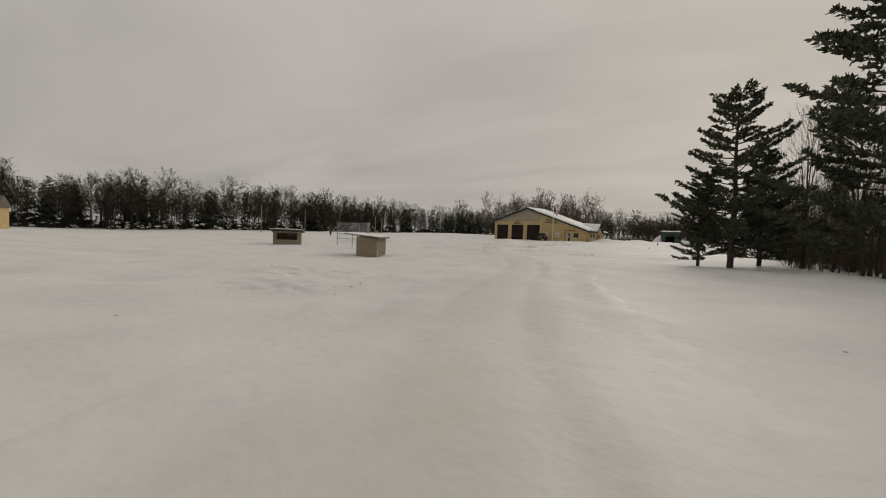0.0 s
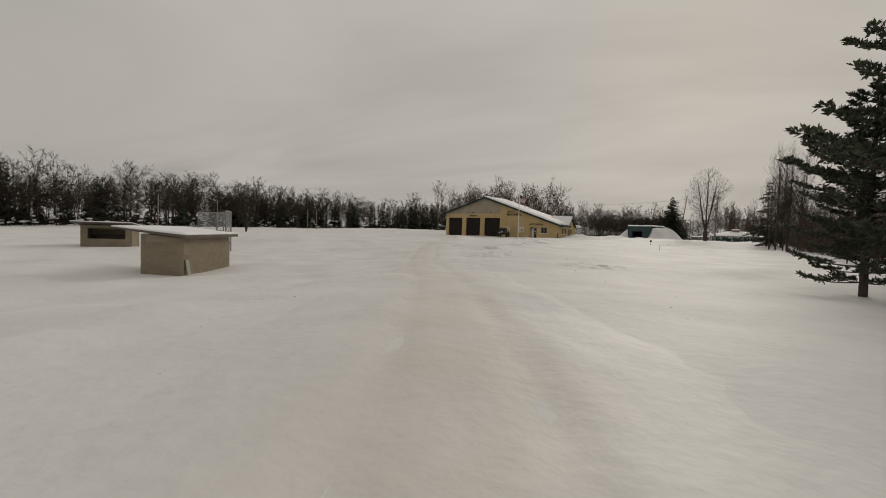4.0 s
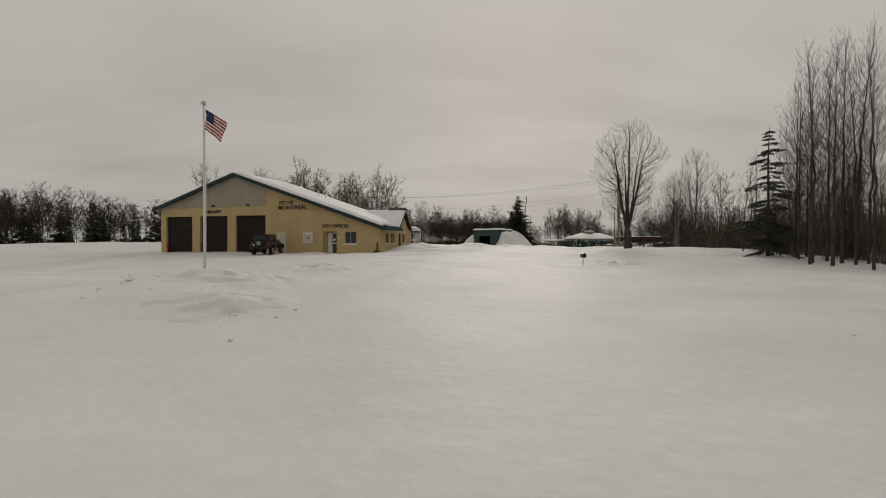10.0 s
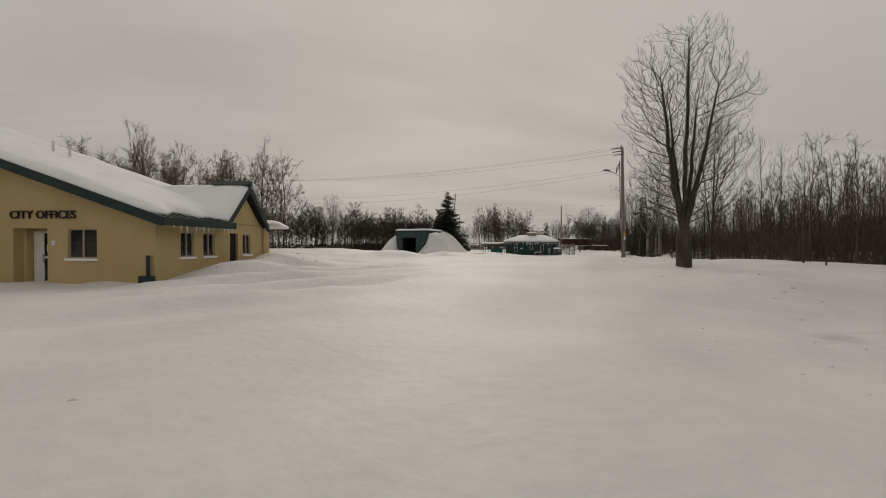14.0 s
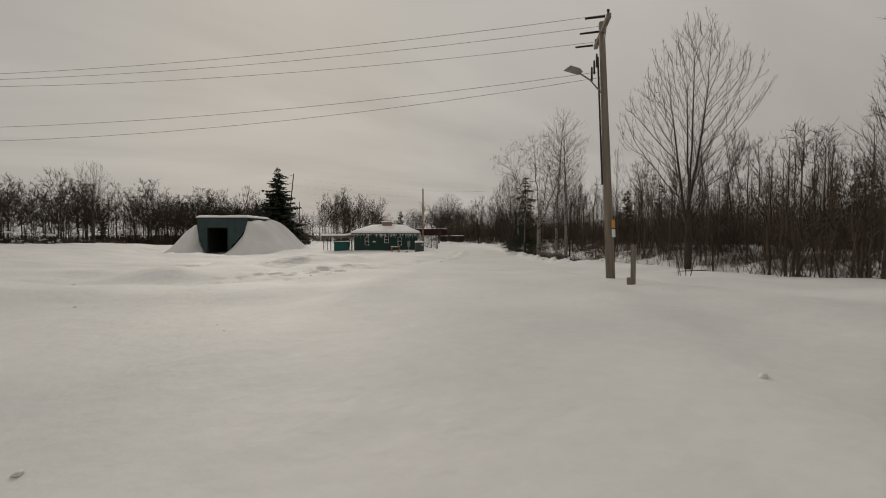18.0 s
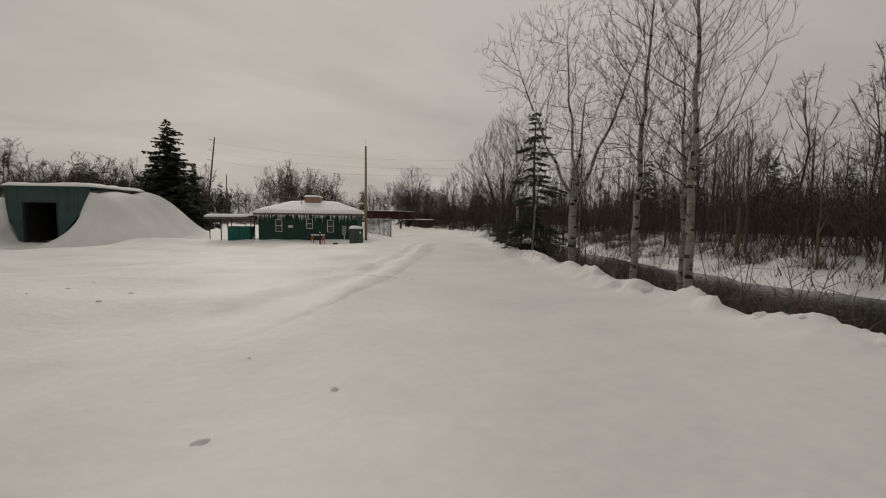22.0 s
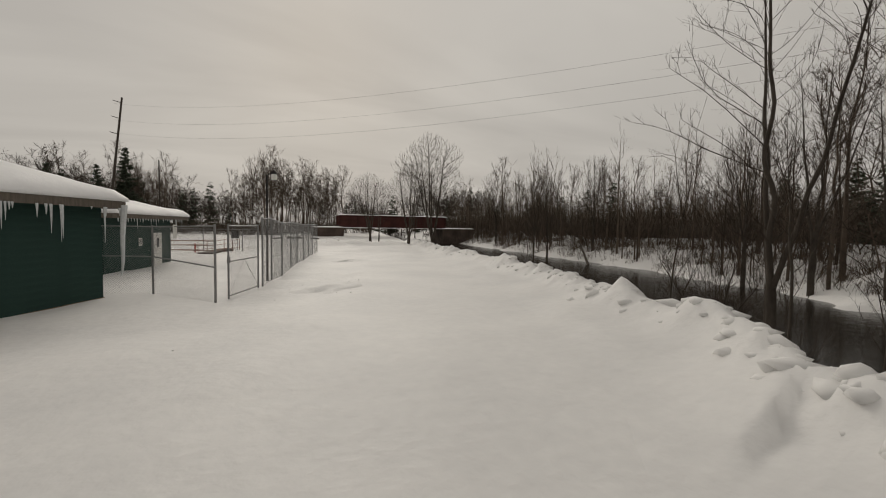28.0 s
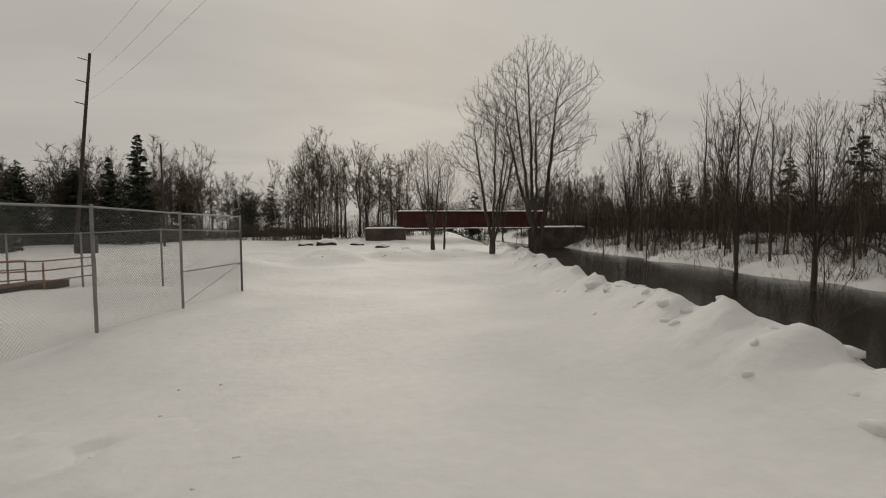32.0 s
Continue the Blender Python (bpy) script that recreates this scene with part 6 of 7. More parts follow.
# ---- mailbox and marker stake ----
mz = -.34
mailbox = thing("mailbox", "dark mailbox with a dented door on a thin post in snow", "mailbox", pose(27.9, -14.4, mz, 0, 0, 6) @ Matrix.Diagonal((.72, .72, .92, 1)))
part("post", Geo().tube([(0, 0, -.4), (0, 0, .62)], [.025, .025], 8), M_DARK, mailbox)
arch = [(-.15, .62), (.15, .62), (.15, .76)] + [(.15 * math.cos(a), .76 + .11 * math.sin(a)) for a in np.linspace(0, math.pi, 9)[1:-1]] + [(-.15, .76)]
part("body", Geo().prism([(a * 1.0, b) for a, b in arch], "y", -.26, .26), M_BLACK, mailbox)
part("door", Geo().prism([(a * 1.03, .62 + (b - .62) * 1.03) for a, b in arch], "y", -.275, -.262), M_DARK, mailbox)
part("flag", Geo().box(.19, -.1, .72, .2, .08, .77), M_RED, mailbox)
part("platform", Geo().box(-.17, -.24, .6, .17, .24, .622), M_ROOFWOOD, mailbox)
sz_ = ground_z(28.3, -35.3)
solid("marker_stake", Geo().tube([(28.3, -35.3, sz_ - .2), (28.32, -35.3, sz_ + .5)], [.012, .01], 6), M_DARK, "thin dark marker stake in the snow", "stake")

# ---- jeep ----
jz = ground_z(3.0, -2.0)
jeep = thing("off_road_vehicle", "black boxy off-road vehicle with a rear spare wheel, parked on snow", "vehicle", pose(3.0, -2.0, jz + .02, 0, 0, 8))
g = Geo()
# lower tub, local y to the front
g.prism([(-1.75, .55), (-1.75, 1.08), (.55, 1.1), (.75, 1.12), (2.0, 1.05), (2.05, .6), (1.2, .5), (-1.2, .5)], "x", -.72, .72)
part("body", g, M_BLACK, jeep)
g = Geo()
g.prism([(-1.72, 1.08), (-1.66, 1.78), (.15, 1.8), (.5, 1.14)], "x", -.66, .66)
part("hardtop", g, M_DARK, jeep, "matt black hard top")
part("bonnet", Geo().box(-.6, .75, 1.1, .6, 1.98, 1.15, .03), M_BLACK, jeep)
part("grille", Geo().box(-.6, 2.03, .68, .6, 2.09, 1.06, .02), M_DARK, jeep)
for s in (-1, 1):
    part("headlight", Geo().tube([(s * .45, 2.06, .92), (s * .45, 2.12, .92)], [.1, .09], 12), M_WHITE, jeep)
    part("tail_light", Geo().box(s * .7 - .06, -1.8, .85, s * .7 + .06, -1.74, 1.05, .01), M_RED, jeep)
    part("side_window", Geo().box(s * .665 - .01, -1.5, 1.2, s * .665 + .01, -.75, 1.68), M_GLASS, jeep)
    part("side_window", Geo().box(s * .665 - .01, -.65, 1.2, s * .665 + .01, .1, 1.68), M_GLASS, jeep)
    part("mirror", Geo().box(s * .86 - .09, .3, 1.15, s * .86 + .09, .38, 1.35, .02), M_DARK, jeep)
    part("side_step", Geo().tube([(s * .8, -.75, .42), (s * .8, .85, .42)], [.045, .045], 8), M_DARK, jeep)
    for y in (-1.2, 1.32):
        part("fender_flare", Geo().prism([(y - .58, .62), (y - .45, .93), (y + .45, .93), (y + .58, .62), (y + .5, .62), (y + .4, .86), (y - .4, .86), (y - .5, .62)], "x", s * .72 if s > 0 else -.92, .92 if s > 0 else -.72), M_DARK, jeep)
        wheel = part("wheel", Geo().tube([(s * .62, y, .38), (s * .66, y, .38), (s * .84, y, .38), (s * .88, y, .38)], [.33, .385, .385, .33], 20), M_RUBBER, jeep, "chunky black tyre")
        part("rim", Geo().tube([(s * .86, y, .38), (s * .9, y, .38)], [.24, .2], 14), M_ALU, wheel)
        for k in range(5):
            w = 2 * math.pi * k / 5
            part("spoke", Geo().tube([(s * .905, y, .38), (s * .905, y + .19 * math.cos(w), .38 + .19 * math.sin(w))], [.035, .03], 5), M_DARK, wheel)
part("rear_window", Geo().box(-.45, -1.735, 1.25, .45, -1.70, 1.66), M_GLASS, jeep)
part("windscreen", Geo().prism([(.17, 1.76), (.49, 1.16), (.52, 1.18), (.2, 1.79)], "x", -.58, .58), M_GLASS, jeep)
part("bumper", Geo().box(-.8, -1.95, .5, .8, -1.78, .66, .03), M_DARK, jeep)
part("bumper", Geo().box(-.78, 2.1, .5, .78, 2.26, .66, .03), M_DARK, jeep)
spare = part("spare_wheel", Geo().tube([(-.05, -1.78, 1.0), (-.05, -1.82, 1.0), (-.05, -2.0, 1.0), (-.05, -2.04, 1.0)], [.33, .385, .385, .33], 20), M_RUBBER, jeep, "spare wheel on the tailgate")
part("rim", Geo().tube([(-.05, -2.02, 1.0), (-.05, -2.055, 1.0)], [.23, .21], 16), M_DARK, spare)
for k in range(5):
    w = 2 * math.pi * k / 5 + .3
    part("spoke", Geo().tube([(-.05, -2.06, 1.0), (-.05 + .2 * math.cos(w), -2.06, 1.0 + .2 * math.sin(w))], [.035, .04], 5), M_ALU, spare)
part("plate", Geo().box(-.62, -1.79, .78, -.36, -1.765, .92), M_WHITE, jeep)

# ---- salt shed under a snow mound ----
BK = pose(25.86, 86.4, -1.5, 0, 0, -25)
shed = thing("salt_shed", "green steel arched storage shed buried in a snow mound", "shed", BK)
HW, TH = 4.4, 6.15
# face: flat top, sides that curve in towards the ground
right_side = [(HW, TH), (HW, TH - .7), (HW - .45, TH - 1.9), (HW - 1.2, TH - 3.1), (HW - 2.1, TH - 4.2), (HW - 2.9, TH - 5.0), (HW - 3.2, .0)]
left_side = [(-HW, TH), (-HW, TH - 2.6), (-HW + .25, TH - 3.9), (-HW + .9, TH - 5.0), (-HW + 1.2, .0)]
door_l, door_r, door_h = -2.6, .85, 4.4
g = Geo()
g.prism([(door_r, 0)] + right_side[::-1] + [(door_r, TH)], "y", 0, .2)
g.prism([(door_l, 0)] + left_side[::-1] + [(door_l, TH)], "y", 0, .2)
g.box(door_l, 0, door_h, door_r, .2, TH)
part("face_wall", g, M_BUNKER, shed)
for k in range(9):
    x = -4.2 + k * 1.05
    if not door_l - .1 < x < door_r + .1 and x < HW - .1:
        part("wall_rib", Geo().box(x - .03, -.035, 3.2, x + .03, -.002, TH), M_BUNKER, shed)
g = Geo()
g.box(door_l - .1, .2, 0, door_l, 7, door_h + .1).box(door_r, .2, 0, door_r + .1, 7, door_h + .1).box(door_l, .2, door_h, door_r, 7, door_h + .1).box(door_l, 6.9, 0, door_r, 7.0, door_h)
part("inner_bay", g, M_DARK, shed, "dark open bay inside")
part("door_frame", Geo().box(door_l - .12, -.04, 0, door_l, .02, door_h).box(door_r, -.04, 0, door_r + .12, .02, door_h).box(door_l - .12, -.04, door_h, door_r + .12, .02, door_h + .12), M_DARK, shed)
part("brow", Geo().box(-HW - .08, -.2, TH, HW + .08, 10, TH + .12), M_BUNKER, shed)
v, f = snow_blanket(-HW - .12, HW + .12, -.26, 10, lambda x, y: TH + .125, .38, 51, .4)
part("roof_snow", grid_mesh("roof_snow", v, f, M_SNOW_ROOF), M_SNOW_ROOF, shed, "flat layer of snow along the brow")
# mound
us, vs_ = np.linspace(-17, 19, 90), np.linspace(-5, 22, 60)
U, V = np.meshgrid(us, vs_)
away = np.clip((np.abs(U) - HW - .2) / np.where(U < 0, 6.3, 8.6), 0, 1)
hh = np.where(U < 0, TH * .86, TH + .15) * (1 - away * away * (3 - 2 * away))
in_face = np.interp(U, [-HW, -HW + .25, -HW + .9, -HW + 1.2, door_l, door_r, HW - 2.9, HW - 2.1, HW - 1.2, HW - .45, HW],
                    [TH - 2.4, TH - 3.9, TH - 5.0, .4, .3, .3, TH - 5.0, TH - 4.2, TH - 3.1, TH - 1.9, TH - .7])
back = np.clip((21 - V) / 9, 0, 1)
hz = np.where((np.abs(U) < HW) & (V < .15), np.minimum(hh, in_face * np.clip((V + 5) / 5, 0, 1) ** 1.5), hh * np.where(V < .15, np.clip((V + 5.0) / 5.0, 0, 1) ** 1.2, 1))
hz = np.where((np.abs(U) < HW) & (V >= .15), np.minimum(hh, TH - .05) * 0 + np.where(V > 10, hh, 0.0), hz) * back
hz = hz * (.93 + .14 * lumps(U, V, 3.0, 8)) + .12 * lumps(U, V, 1.0, 4) - .45
hz -= 1.0 * (1 - np.clip(np.minimum(np.minimum(U + 17, 19 - U), np.minimum(V + 5, 22 - V)) / 1.6, 0, 1))
for _ in range(6):
    soft_ = hz.copy()
    soft_[1:-1, 1:-1] = (hz[1:-1, 1:-1] * 2 + hz[:-2, 1:-1] + hz[2:, 1:-1] + hz[1:-1, :-2] + hz[1:-1, 2:]) / 6
    hz = np.where((np.abs(U) < HW + .5) & (V > -1) & (V < 11), hz, soft_)
v, f = sheet(us, vs_, hz)
mound = new("snow_mound", grid_mesh("snow_mound", v, f, M_SNOW))
mound.matrix_basis = BK
tagged(mound, "smooth snow mound heaped over the storage shed", "snow", kind="stuff")

# ---- bath house ----
HB = pose(56.3, 70.0, -1.05, 0, 0, -23)        # front right corner, local x runs left as negative
HWD, HDP, HH = 10.9, 7.3, 3.0
house = thing("bath_house", "dark green boarded bath house with a snowy hip roof and icicles", "building", HB)


def boarded(parent, a, b, z0, z1, depth_dir, mat):
    """Lap boards along a wall from a to b (plan points), facing depth_dir."""
    a, b = Vector(a), Vector(b)
    d = (b - a).normalized()
    n = Vector((depth_dir[0], depth_dir[1]))
    ln = (b - a).length
    g = Geo()
    g.v += [(0, 0, 0), (ln, 0, 0), (ln, 0, .19), (0, 0, .19), (0, -.016, .0), (ln, -.016, .0), (ln, -.008, .19), (0, -.008, .19)]
    g.f += [(0, 1, 2, 3), (7, 6, 5, 4), (0, 3, 7, 4), (1, 5, 6, 2), (3, 2, 6, 7), (0, 4, 5, 1)]
    me = g.mesh("board", mat)
    z = z0
    while z < z1 - .05:
        ob = part("board", me, mat, parent)
        ob.matrix_basis = Matrix.Translation((a.x, a.y, z)) @ Matrix.Rotation(math.atan2(d.y, d.x), 4, "Z")
        z += .19
    return ob


part("wall", Geo().box(-HWD, .0, .1, -.0, .2, HH), M_GREENWALL, house)
part("wall", Geo().box(-.2, .2, .1, 0, HDP, HH), M_GREENWALL, house)
part("wall", Geo().box(-HWD, .2, .1, -HWD + .2, HDP, HH), M_GREENWALL, house)
part("wall", Geo().box(-HWD + .2, HDP - .2, .1, -.2, HDP, HH), M_GREENWALL, house)
part("foundation", Geo().box(-HWD - .03, -.03, -.5, .03, HDP + .03, .1), M_FOUND, house, "bare stained concrete base")
boarded(house, (-HWD, 0), (0, 0), .1, HH, (0, -1), M_GREENWALL)
boarded(house, (0, 0), (0, HDP), .1, HH, (1, 0), M_GREENWALL)
OV = .42
rx0, rx1, ry0, ry1 = -HWD - OV, OV, -OV, HDP + OV
RZ, HIP = HH + 1.25, 3.2


def hip_z(x, y):
    k = min((x - rx0) / HIP, (rx1 - x) / HIP, (y - ry0) / ((ry1 - ry0) / 2), (ry1 - y) / ((ry1 - ry0) / 2))
    return HH + .1 + (RZ - HH) * min(1, k)


part("soffit", Geo().box(rx0, ry0, HH - .08, rx1, ry1, HH), M_ROOFWOOD, house)
for a in ((rx0, ry0 - .04, rx1, ry0), (rx0, ry1, rx1, ry1 + .04), (rx0 - .04, ry0, rx0, ry1), (rx1, ry0, rx1 + .04, ry1)):
    part("fascia", Geo().box(a[0], a[1], HH - .12, a[2], a[3], HH + .12), M_ROOFWOOD, house, "weathered dark eave board")
g = Geo()
mid_y = (ry0 + ry1) / 2
e0, e1 = rx0 + HIP, rx1 - HIP
g.v += [(rx0, ry0, HH + .1), (rx1, ry0, HH + .1), (rx1, ry1, HH + .1), (rx0, ry1, HH + .1), (e0, mid_y, RZ + .1), (e1, mid_y, RZ + .1)]
g.f += [(0, 1, 5, 4), (2, 3, 4, 5), (1, 2, 5), (3, 0, 4), (3, 2, 1, 0)]
part("roof", g, M_ROOFWOOD, house)
v, f = snow_blanket(rx0 - .08, rx1 + .08, ry0 - .08, ry1 + .08, lambda x, y: hip_z(max(rx0, min(rx1, x)), max(ry0, min(ry1, y))) + .02, .28, 61, .25)
part("roof_snow", grid_mesh("roof_snow", v, f, M_SNOW_ROOF), M_SNOW_ROOF, house, "thick smooth snow on the hip roof")
cup = part("cupola", Geo().box(-6.4, 2.7, RZ - .2, -4.6, 4.1, RZ + .85, .02), M_FOUND, house, "brown boxed chimney on the ridge")
v, f = snow_blanket(-6.48, -4.52, 2.62, 4.18, lambda x, y: RZ + .85, .16, 62, .15)
part("cap_snow", grid_mesh("cap_snow", v, f, M_SNOW_ROOF), M_SNOW_ROOF, cup)
part("antenna", Geo().tube([(-5.3, 3.4, RZ + .8), (-5.3, 3.4, RZ + 2.1)], [.025, .015], 6), M_STEEL, cup)
part("vent_pipe", Geo().tube([(-6.7, 2.4, RZ - .5), (-6.7, 2.4, RZ + .35)], [.06, .06], 8), M_DARK, house)


def small_window(x0, x1, z0, z1):
    w = thing("window", "", "", Matrix())
    w.parent = house
    t = .05
    fr = Geo()
    for a, b, c, d in ((x0, x0 + t, z0, z1), (x1 - t, x1, z0, z1), (x0, x1, z0, z0 + t), (x0, x1, z1 - t, z1), (x0, x1, (z0 + z1) / 2 - .03, (z0 + z1) / 2 + .03)):
        fr.box(a, -.07, c, b, -.03, d)
    part("window_frame", fr, M_WHITE, w)
    part("pane", Geo().box(x0 + t, -.05, z0 + t, x1 - t, -.04, z1 - t), M_GLASS, w)


small_window(-9.05, -8.35, 1.0, 2.4)
small_window(-5.7, -5.0, 1.4, 2.5)
small_window(-3.4, -2.7, 1.0, 2.4)
part("wall_sign", Geo().box(-7.7, -.06, 1.5, -7.2, -.03, 1.75, .005), M_WHITE, house, "small white sign board")
mb = part("meter_box", Geo().box(-1.75, -.2, .7, -1.25, -.03, 1.75, .02), M_STEEL, house, "grey electric meter box with conduit")
part("conduit", Geo().tube([(-1.5, -.1, -.4), (-1.5, -.1, .7)], [.04, .04], 8), M_WHITE, mb)
part("wall_vent", Geo().tube([(-4.4, -.12, -.3), (-4.4, -.12, .45)], [.07, .07], 8), M_DARK, house)
part("meter_box", Geo().box(.03, 2.0, .9, .2, 2.5, 1.75, .02), M_STEEL, house)
part("conduit", Geo().tube([(.11, 2.25, -.4), (.11, 2.25, .9)], [.04, .04], 8), M_WHITE, house)
part("paper_notice", Geo().box(.03, 2.9, 1.15, .045, 3.4, 1.75), M_CREAM, house)
rnd = random.Random(12)
for n in range(4):
    span = [(-HWD + (n + rnd.random()) * HWD / 4 + rnd.gauss(0, .5), -OV - .05, HH - .1) for _ in range(34)]
    icicles(house, span, .2, .95, 70 + n)
icicles(house, [(OV + .05, -OV + rnd.random() * (HDP + 1.2), HH - .1) for _ in range(26)], .2, 1.1, 80)
part("frozen_drip", Geo().tube([(.5, HDP + .3, HH), (.42, HDP + .32, 2.0), (.43, HDP + .3, 1.2), (.4, HDP + .28, .75)], [.1, .07, .05, .02], 7), M_ICE, house, "long frozen drip at the corner")
# side canopy with posts
can = thing("canopy", "low flat canopy on thin posts under snow", "canopy", HB)
part("roof", Geo().box(-16.4, -.35, 2.4, -HWD - .3, 4.2, 2.62), M_ROOFWOOD, can)
v, f = snow_blanket(-16.5, -HWD + .1, -.45, 4.3, lambda x, y: 2.622 + .3 * max(0, (x + HWD + 1.5) / 1.6), .28, 63, .25)
part("roof_snow", grid_mesh("roof_snow", v, f, M_SNOW_ROOF), M_SNOW_ROOF, can)
for x in (-16.1, -14.9, -11.75, -11.35):
    for y in (.1, 3.2):
        part("post", Geo().tube([(x, y, -.5), (x, y, 2.42)], [.05, .05], 8), M_DARK, can)
dump = thing("dumpster", "teal steel dumpster with sloping front, in snow", "dumpster", HB @ pose(-13.3, .8, 0))
part("body", Geo().prism([(-1.2, -.3), (1.0, -.3), (1.3, .75), (1.3, 1.5), (-1.2, 1.5)], "y", 0, 1.5), M_TEAL, dump)
part("lid", Geo().box(-1.25, -.03, 1.5, 1.35, 1.53, 1.56, .015), M_DARK, dump)
for x in (-.7, -.1, .5):
    part("rib", Geo().box(x, -.04, -.2, x + .07, -.002, 1.45), M_TEAL, dump)

# transformer, sawhorse, posts before the house
tb = thing("transformer_box", "grey-green pad transformer cabinet capped with snow", "cabinet", pose(54.2, 64.2, ground_z(54.2, 64.2) - .15, 0, 0, -16))
part("cabinet", Geo().box(-.66, -.6, 0, .66, .6, 1.62, .04), M_BOX, tb)
part("cabinet_door", Geo().box(-.6, -.63, .15, -.02, -.605, 1.5, .01), M_BOX, tb)
part("cabinet_door", Geo().box(.02, -.63, .15, .6, -.605, 1.5, .01), M_BOX, tb)
part("warning_label", Geo().box(.3, -.64, 1.15, .45, -.635, 1.35), M_WHITE, tb)
part("handle", Geo().box(-.1, -.66, .75, -.05, -.63, .9, .005), M_DARK, tb)
v, f = snow_blanket(-.7, .7, -.65, .65, lambda x, y: 1.625, .22, 64, .12)
part("cap_snow", grid_mesh("cap_snow", v, f, M_SNOW_ROOF), M_SNOW_ROOF, tb)
sh = thing("sawhorse", "orange A-frame sawhorse barrier standing in snow", "barrier", pose(50.9, 66.3, ground_z(50.9, 66.3), 0, 0, -40))
part("beam", Geo().box(-.75, -.04, .82, .75, .04, .95, .01), M_WHITE, sh)
for x in (-.6, .6):
    for s in (-1, 1):
        part("leg", Geo().tube([(x, 0, .95), (x + .04 * s, s * .32, -.15)], [.05, .05], 4), M_ORANGE, sh)
    part("brace", Geo().box(x - .02, -.2, .35, x + .02, .2, .45), M_ORANGE, sh)
bz = ground_z(50.5, 63.8)
bo = thing("bollard", "black pipe bollard with a snow cap", "bollard", pose(50.5, 63.8, bz))
part("pipe", Geo().tube([(0, 0, -.3), (0, 0, 1.1)], [.06, .06], 10), M_DARK, bo)
part("snow_cap", Geo().tube([(0, 0, 1.1), (0, 0, 1.16), (0, 0, 1.2)], [.08, .07, .02], 10), M_SNOW_ROOF, bo)
bz = ground_z(52.2, 64.6)
solid("kerb_block", Geo().box(-.2, -.13, 0, .2, .13, .16, .03), M_STONE, "small dark concrete block on the snow", "block", pose(52.2, 64.6, bz, 0, 0, 20))

# second green building behind
H2 = pose(58.6, 90.6, -1.05, 0, 0, -11.5)
hut = thing("changing_hut", "dark green boarded hut with a pale door and snowy roof", "building", H2)
part("wall", Geo().box(-6.2, -7.0, -.4, 0, 0, 2.75), M_GREENWALL, hut)
boarded(hut, (0, -7.0), (0, 0), -.2, 2.75, (1, 0), M_GREENWALL)
boarded(hut, (-6.2, -7.0), (0, -7.0), -.2, 2.75, (0, -1), M_GREENWALL)
hd = part("door", Geo().box(.03, -2.3, -.2, .08, -1.35, 1.9, .01), M_WHITE, hut, "pale blue-white steel door")
part("door_pane", Geo().box(.082, -2.0, 1.1, .088, -1.7, 1.6), M_GLASS, hd)
part("sign", Geo().box(.03, -3.9, 1.25, .05, -3.55, 1.65), M_WHITE, hut, "small white sign with dark bars")
for k in range(3):
    part("sign_bar", Geo().box(.052, -3.86, 1.32 + k * .1, .056, -3.6, 1.37 + k * .1), M_DARK, hut)
part("fascia", Geo().box(-6.9, -7.7, 2.65, .75, .75, 2.85), M_ROOFWOOD, hut)
v, f = snow_blanket(-6.95, .8, -7.75, .8, lambda x, y: 2.86 + .85 * min(1, min(x + 6.95, .8 - x, y + 7.75, .8 - y) / 3.9), .3, 65, .25)
part("roof_snow", grid_mesh("roof_snow", v, f, M_SNOW_ROOF), M_SNOW_ROOF, hut)
icicles(hut, [(.72, -7.2 + k * .28, 2.66) for k in range(26)], .1, .6, 81)

# ---- pool yard fence and gate ----
fence = thing("chain_link_fence", "galvanised chain-link fence with pipe posts, half sunk in snow", "fence", pose(0, 0, 0))
LINE = [(58.7, 77.6), (60.3, 77.6), (62.45, 74.7)]
EASTF = [(63.75, 78.0), (64.1, 79.6), (64.64, 82.7), (65.24, 85.95), (65.84, 89.6), (66.5, 92.8), (67.15, 95.9), (67.75, 98.7), (68.5, 101.8)]
NORTHF = [(68.5, 101.8), (65.4, 103.3), (62.0, 104.8), (58.6, 106.2), (55.2, 107.6), (51.5, 109), (48, 110.4), (44, 112)]


def run(points, tall):
    for i, (x, y) in enumerate(points):
        z = ground_z(x, y)
        part("post", Geo().tube([(x, y, z - .4), (x, y, z + tall + .06)], [.035, .035], 8), M_STEEL, fence)
    for (ax, ay), (bx, by) in zip(points[:-1], points[1:]):
        za, zb = ground_z(ax, ay), ground_z(bx, by)
        rail(fence, [(ax, ay, za + tall), (bx, by, zb + tall)], .022, "top_rail")
        near = min(math.hypot(ax - 66, ay - 72), math.hypot(bx - 66, by - 72)) < 24
        wire_net("mesh", fence, (ax, ay), (bx, by), za, za + tall, zb, zb + tall, .075 if near else .11, .0022)


run(LINE, 2.3)
run(EASTF, 2.6)
run(NORTHF, 2.1)
rail(fence, [(58.7, 77.6, .3), (60.3, 77.6, .25), (62.45, 74.7, .1)], .022, "mid_rail")
for p, q in ((EASTF[-2], EASTF[-1]), (EASTF[1], EASTF[2])):
    za, zb = ground_z(*p), ground_z(*q)
    rail(fence, [(p[0], p[1], za + 1.0), (q[0], q[1], zb + 1.0)], .02, "mid_rail")
    rail(fence, [(p[0], p[1], za + .1), (q[0], q[1], zb + 1.0)], .008, "brace_wire")
part("sign", Geo().box(61.1, 76.4, .9, 61.13, 76.95, 1.35), M_WHITE, fence, "white sign panel wired to the fence")
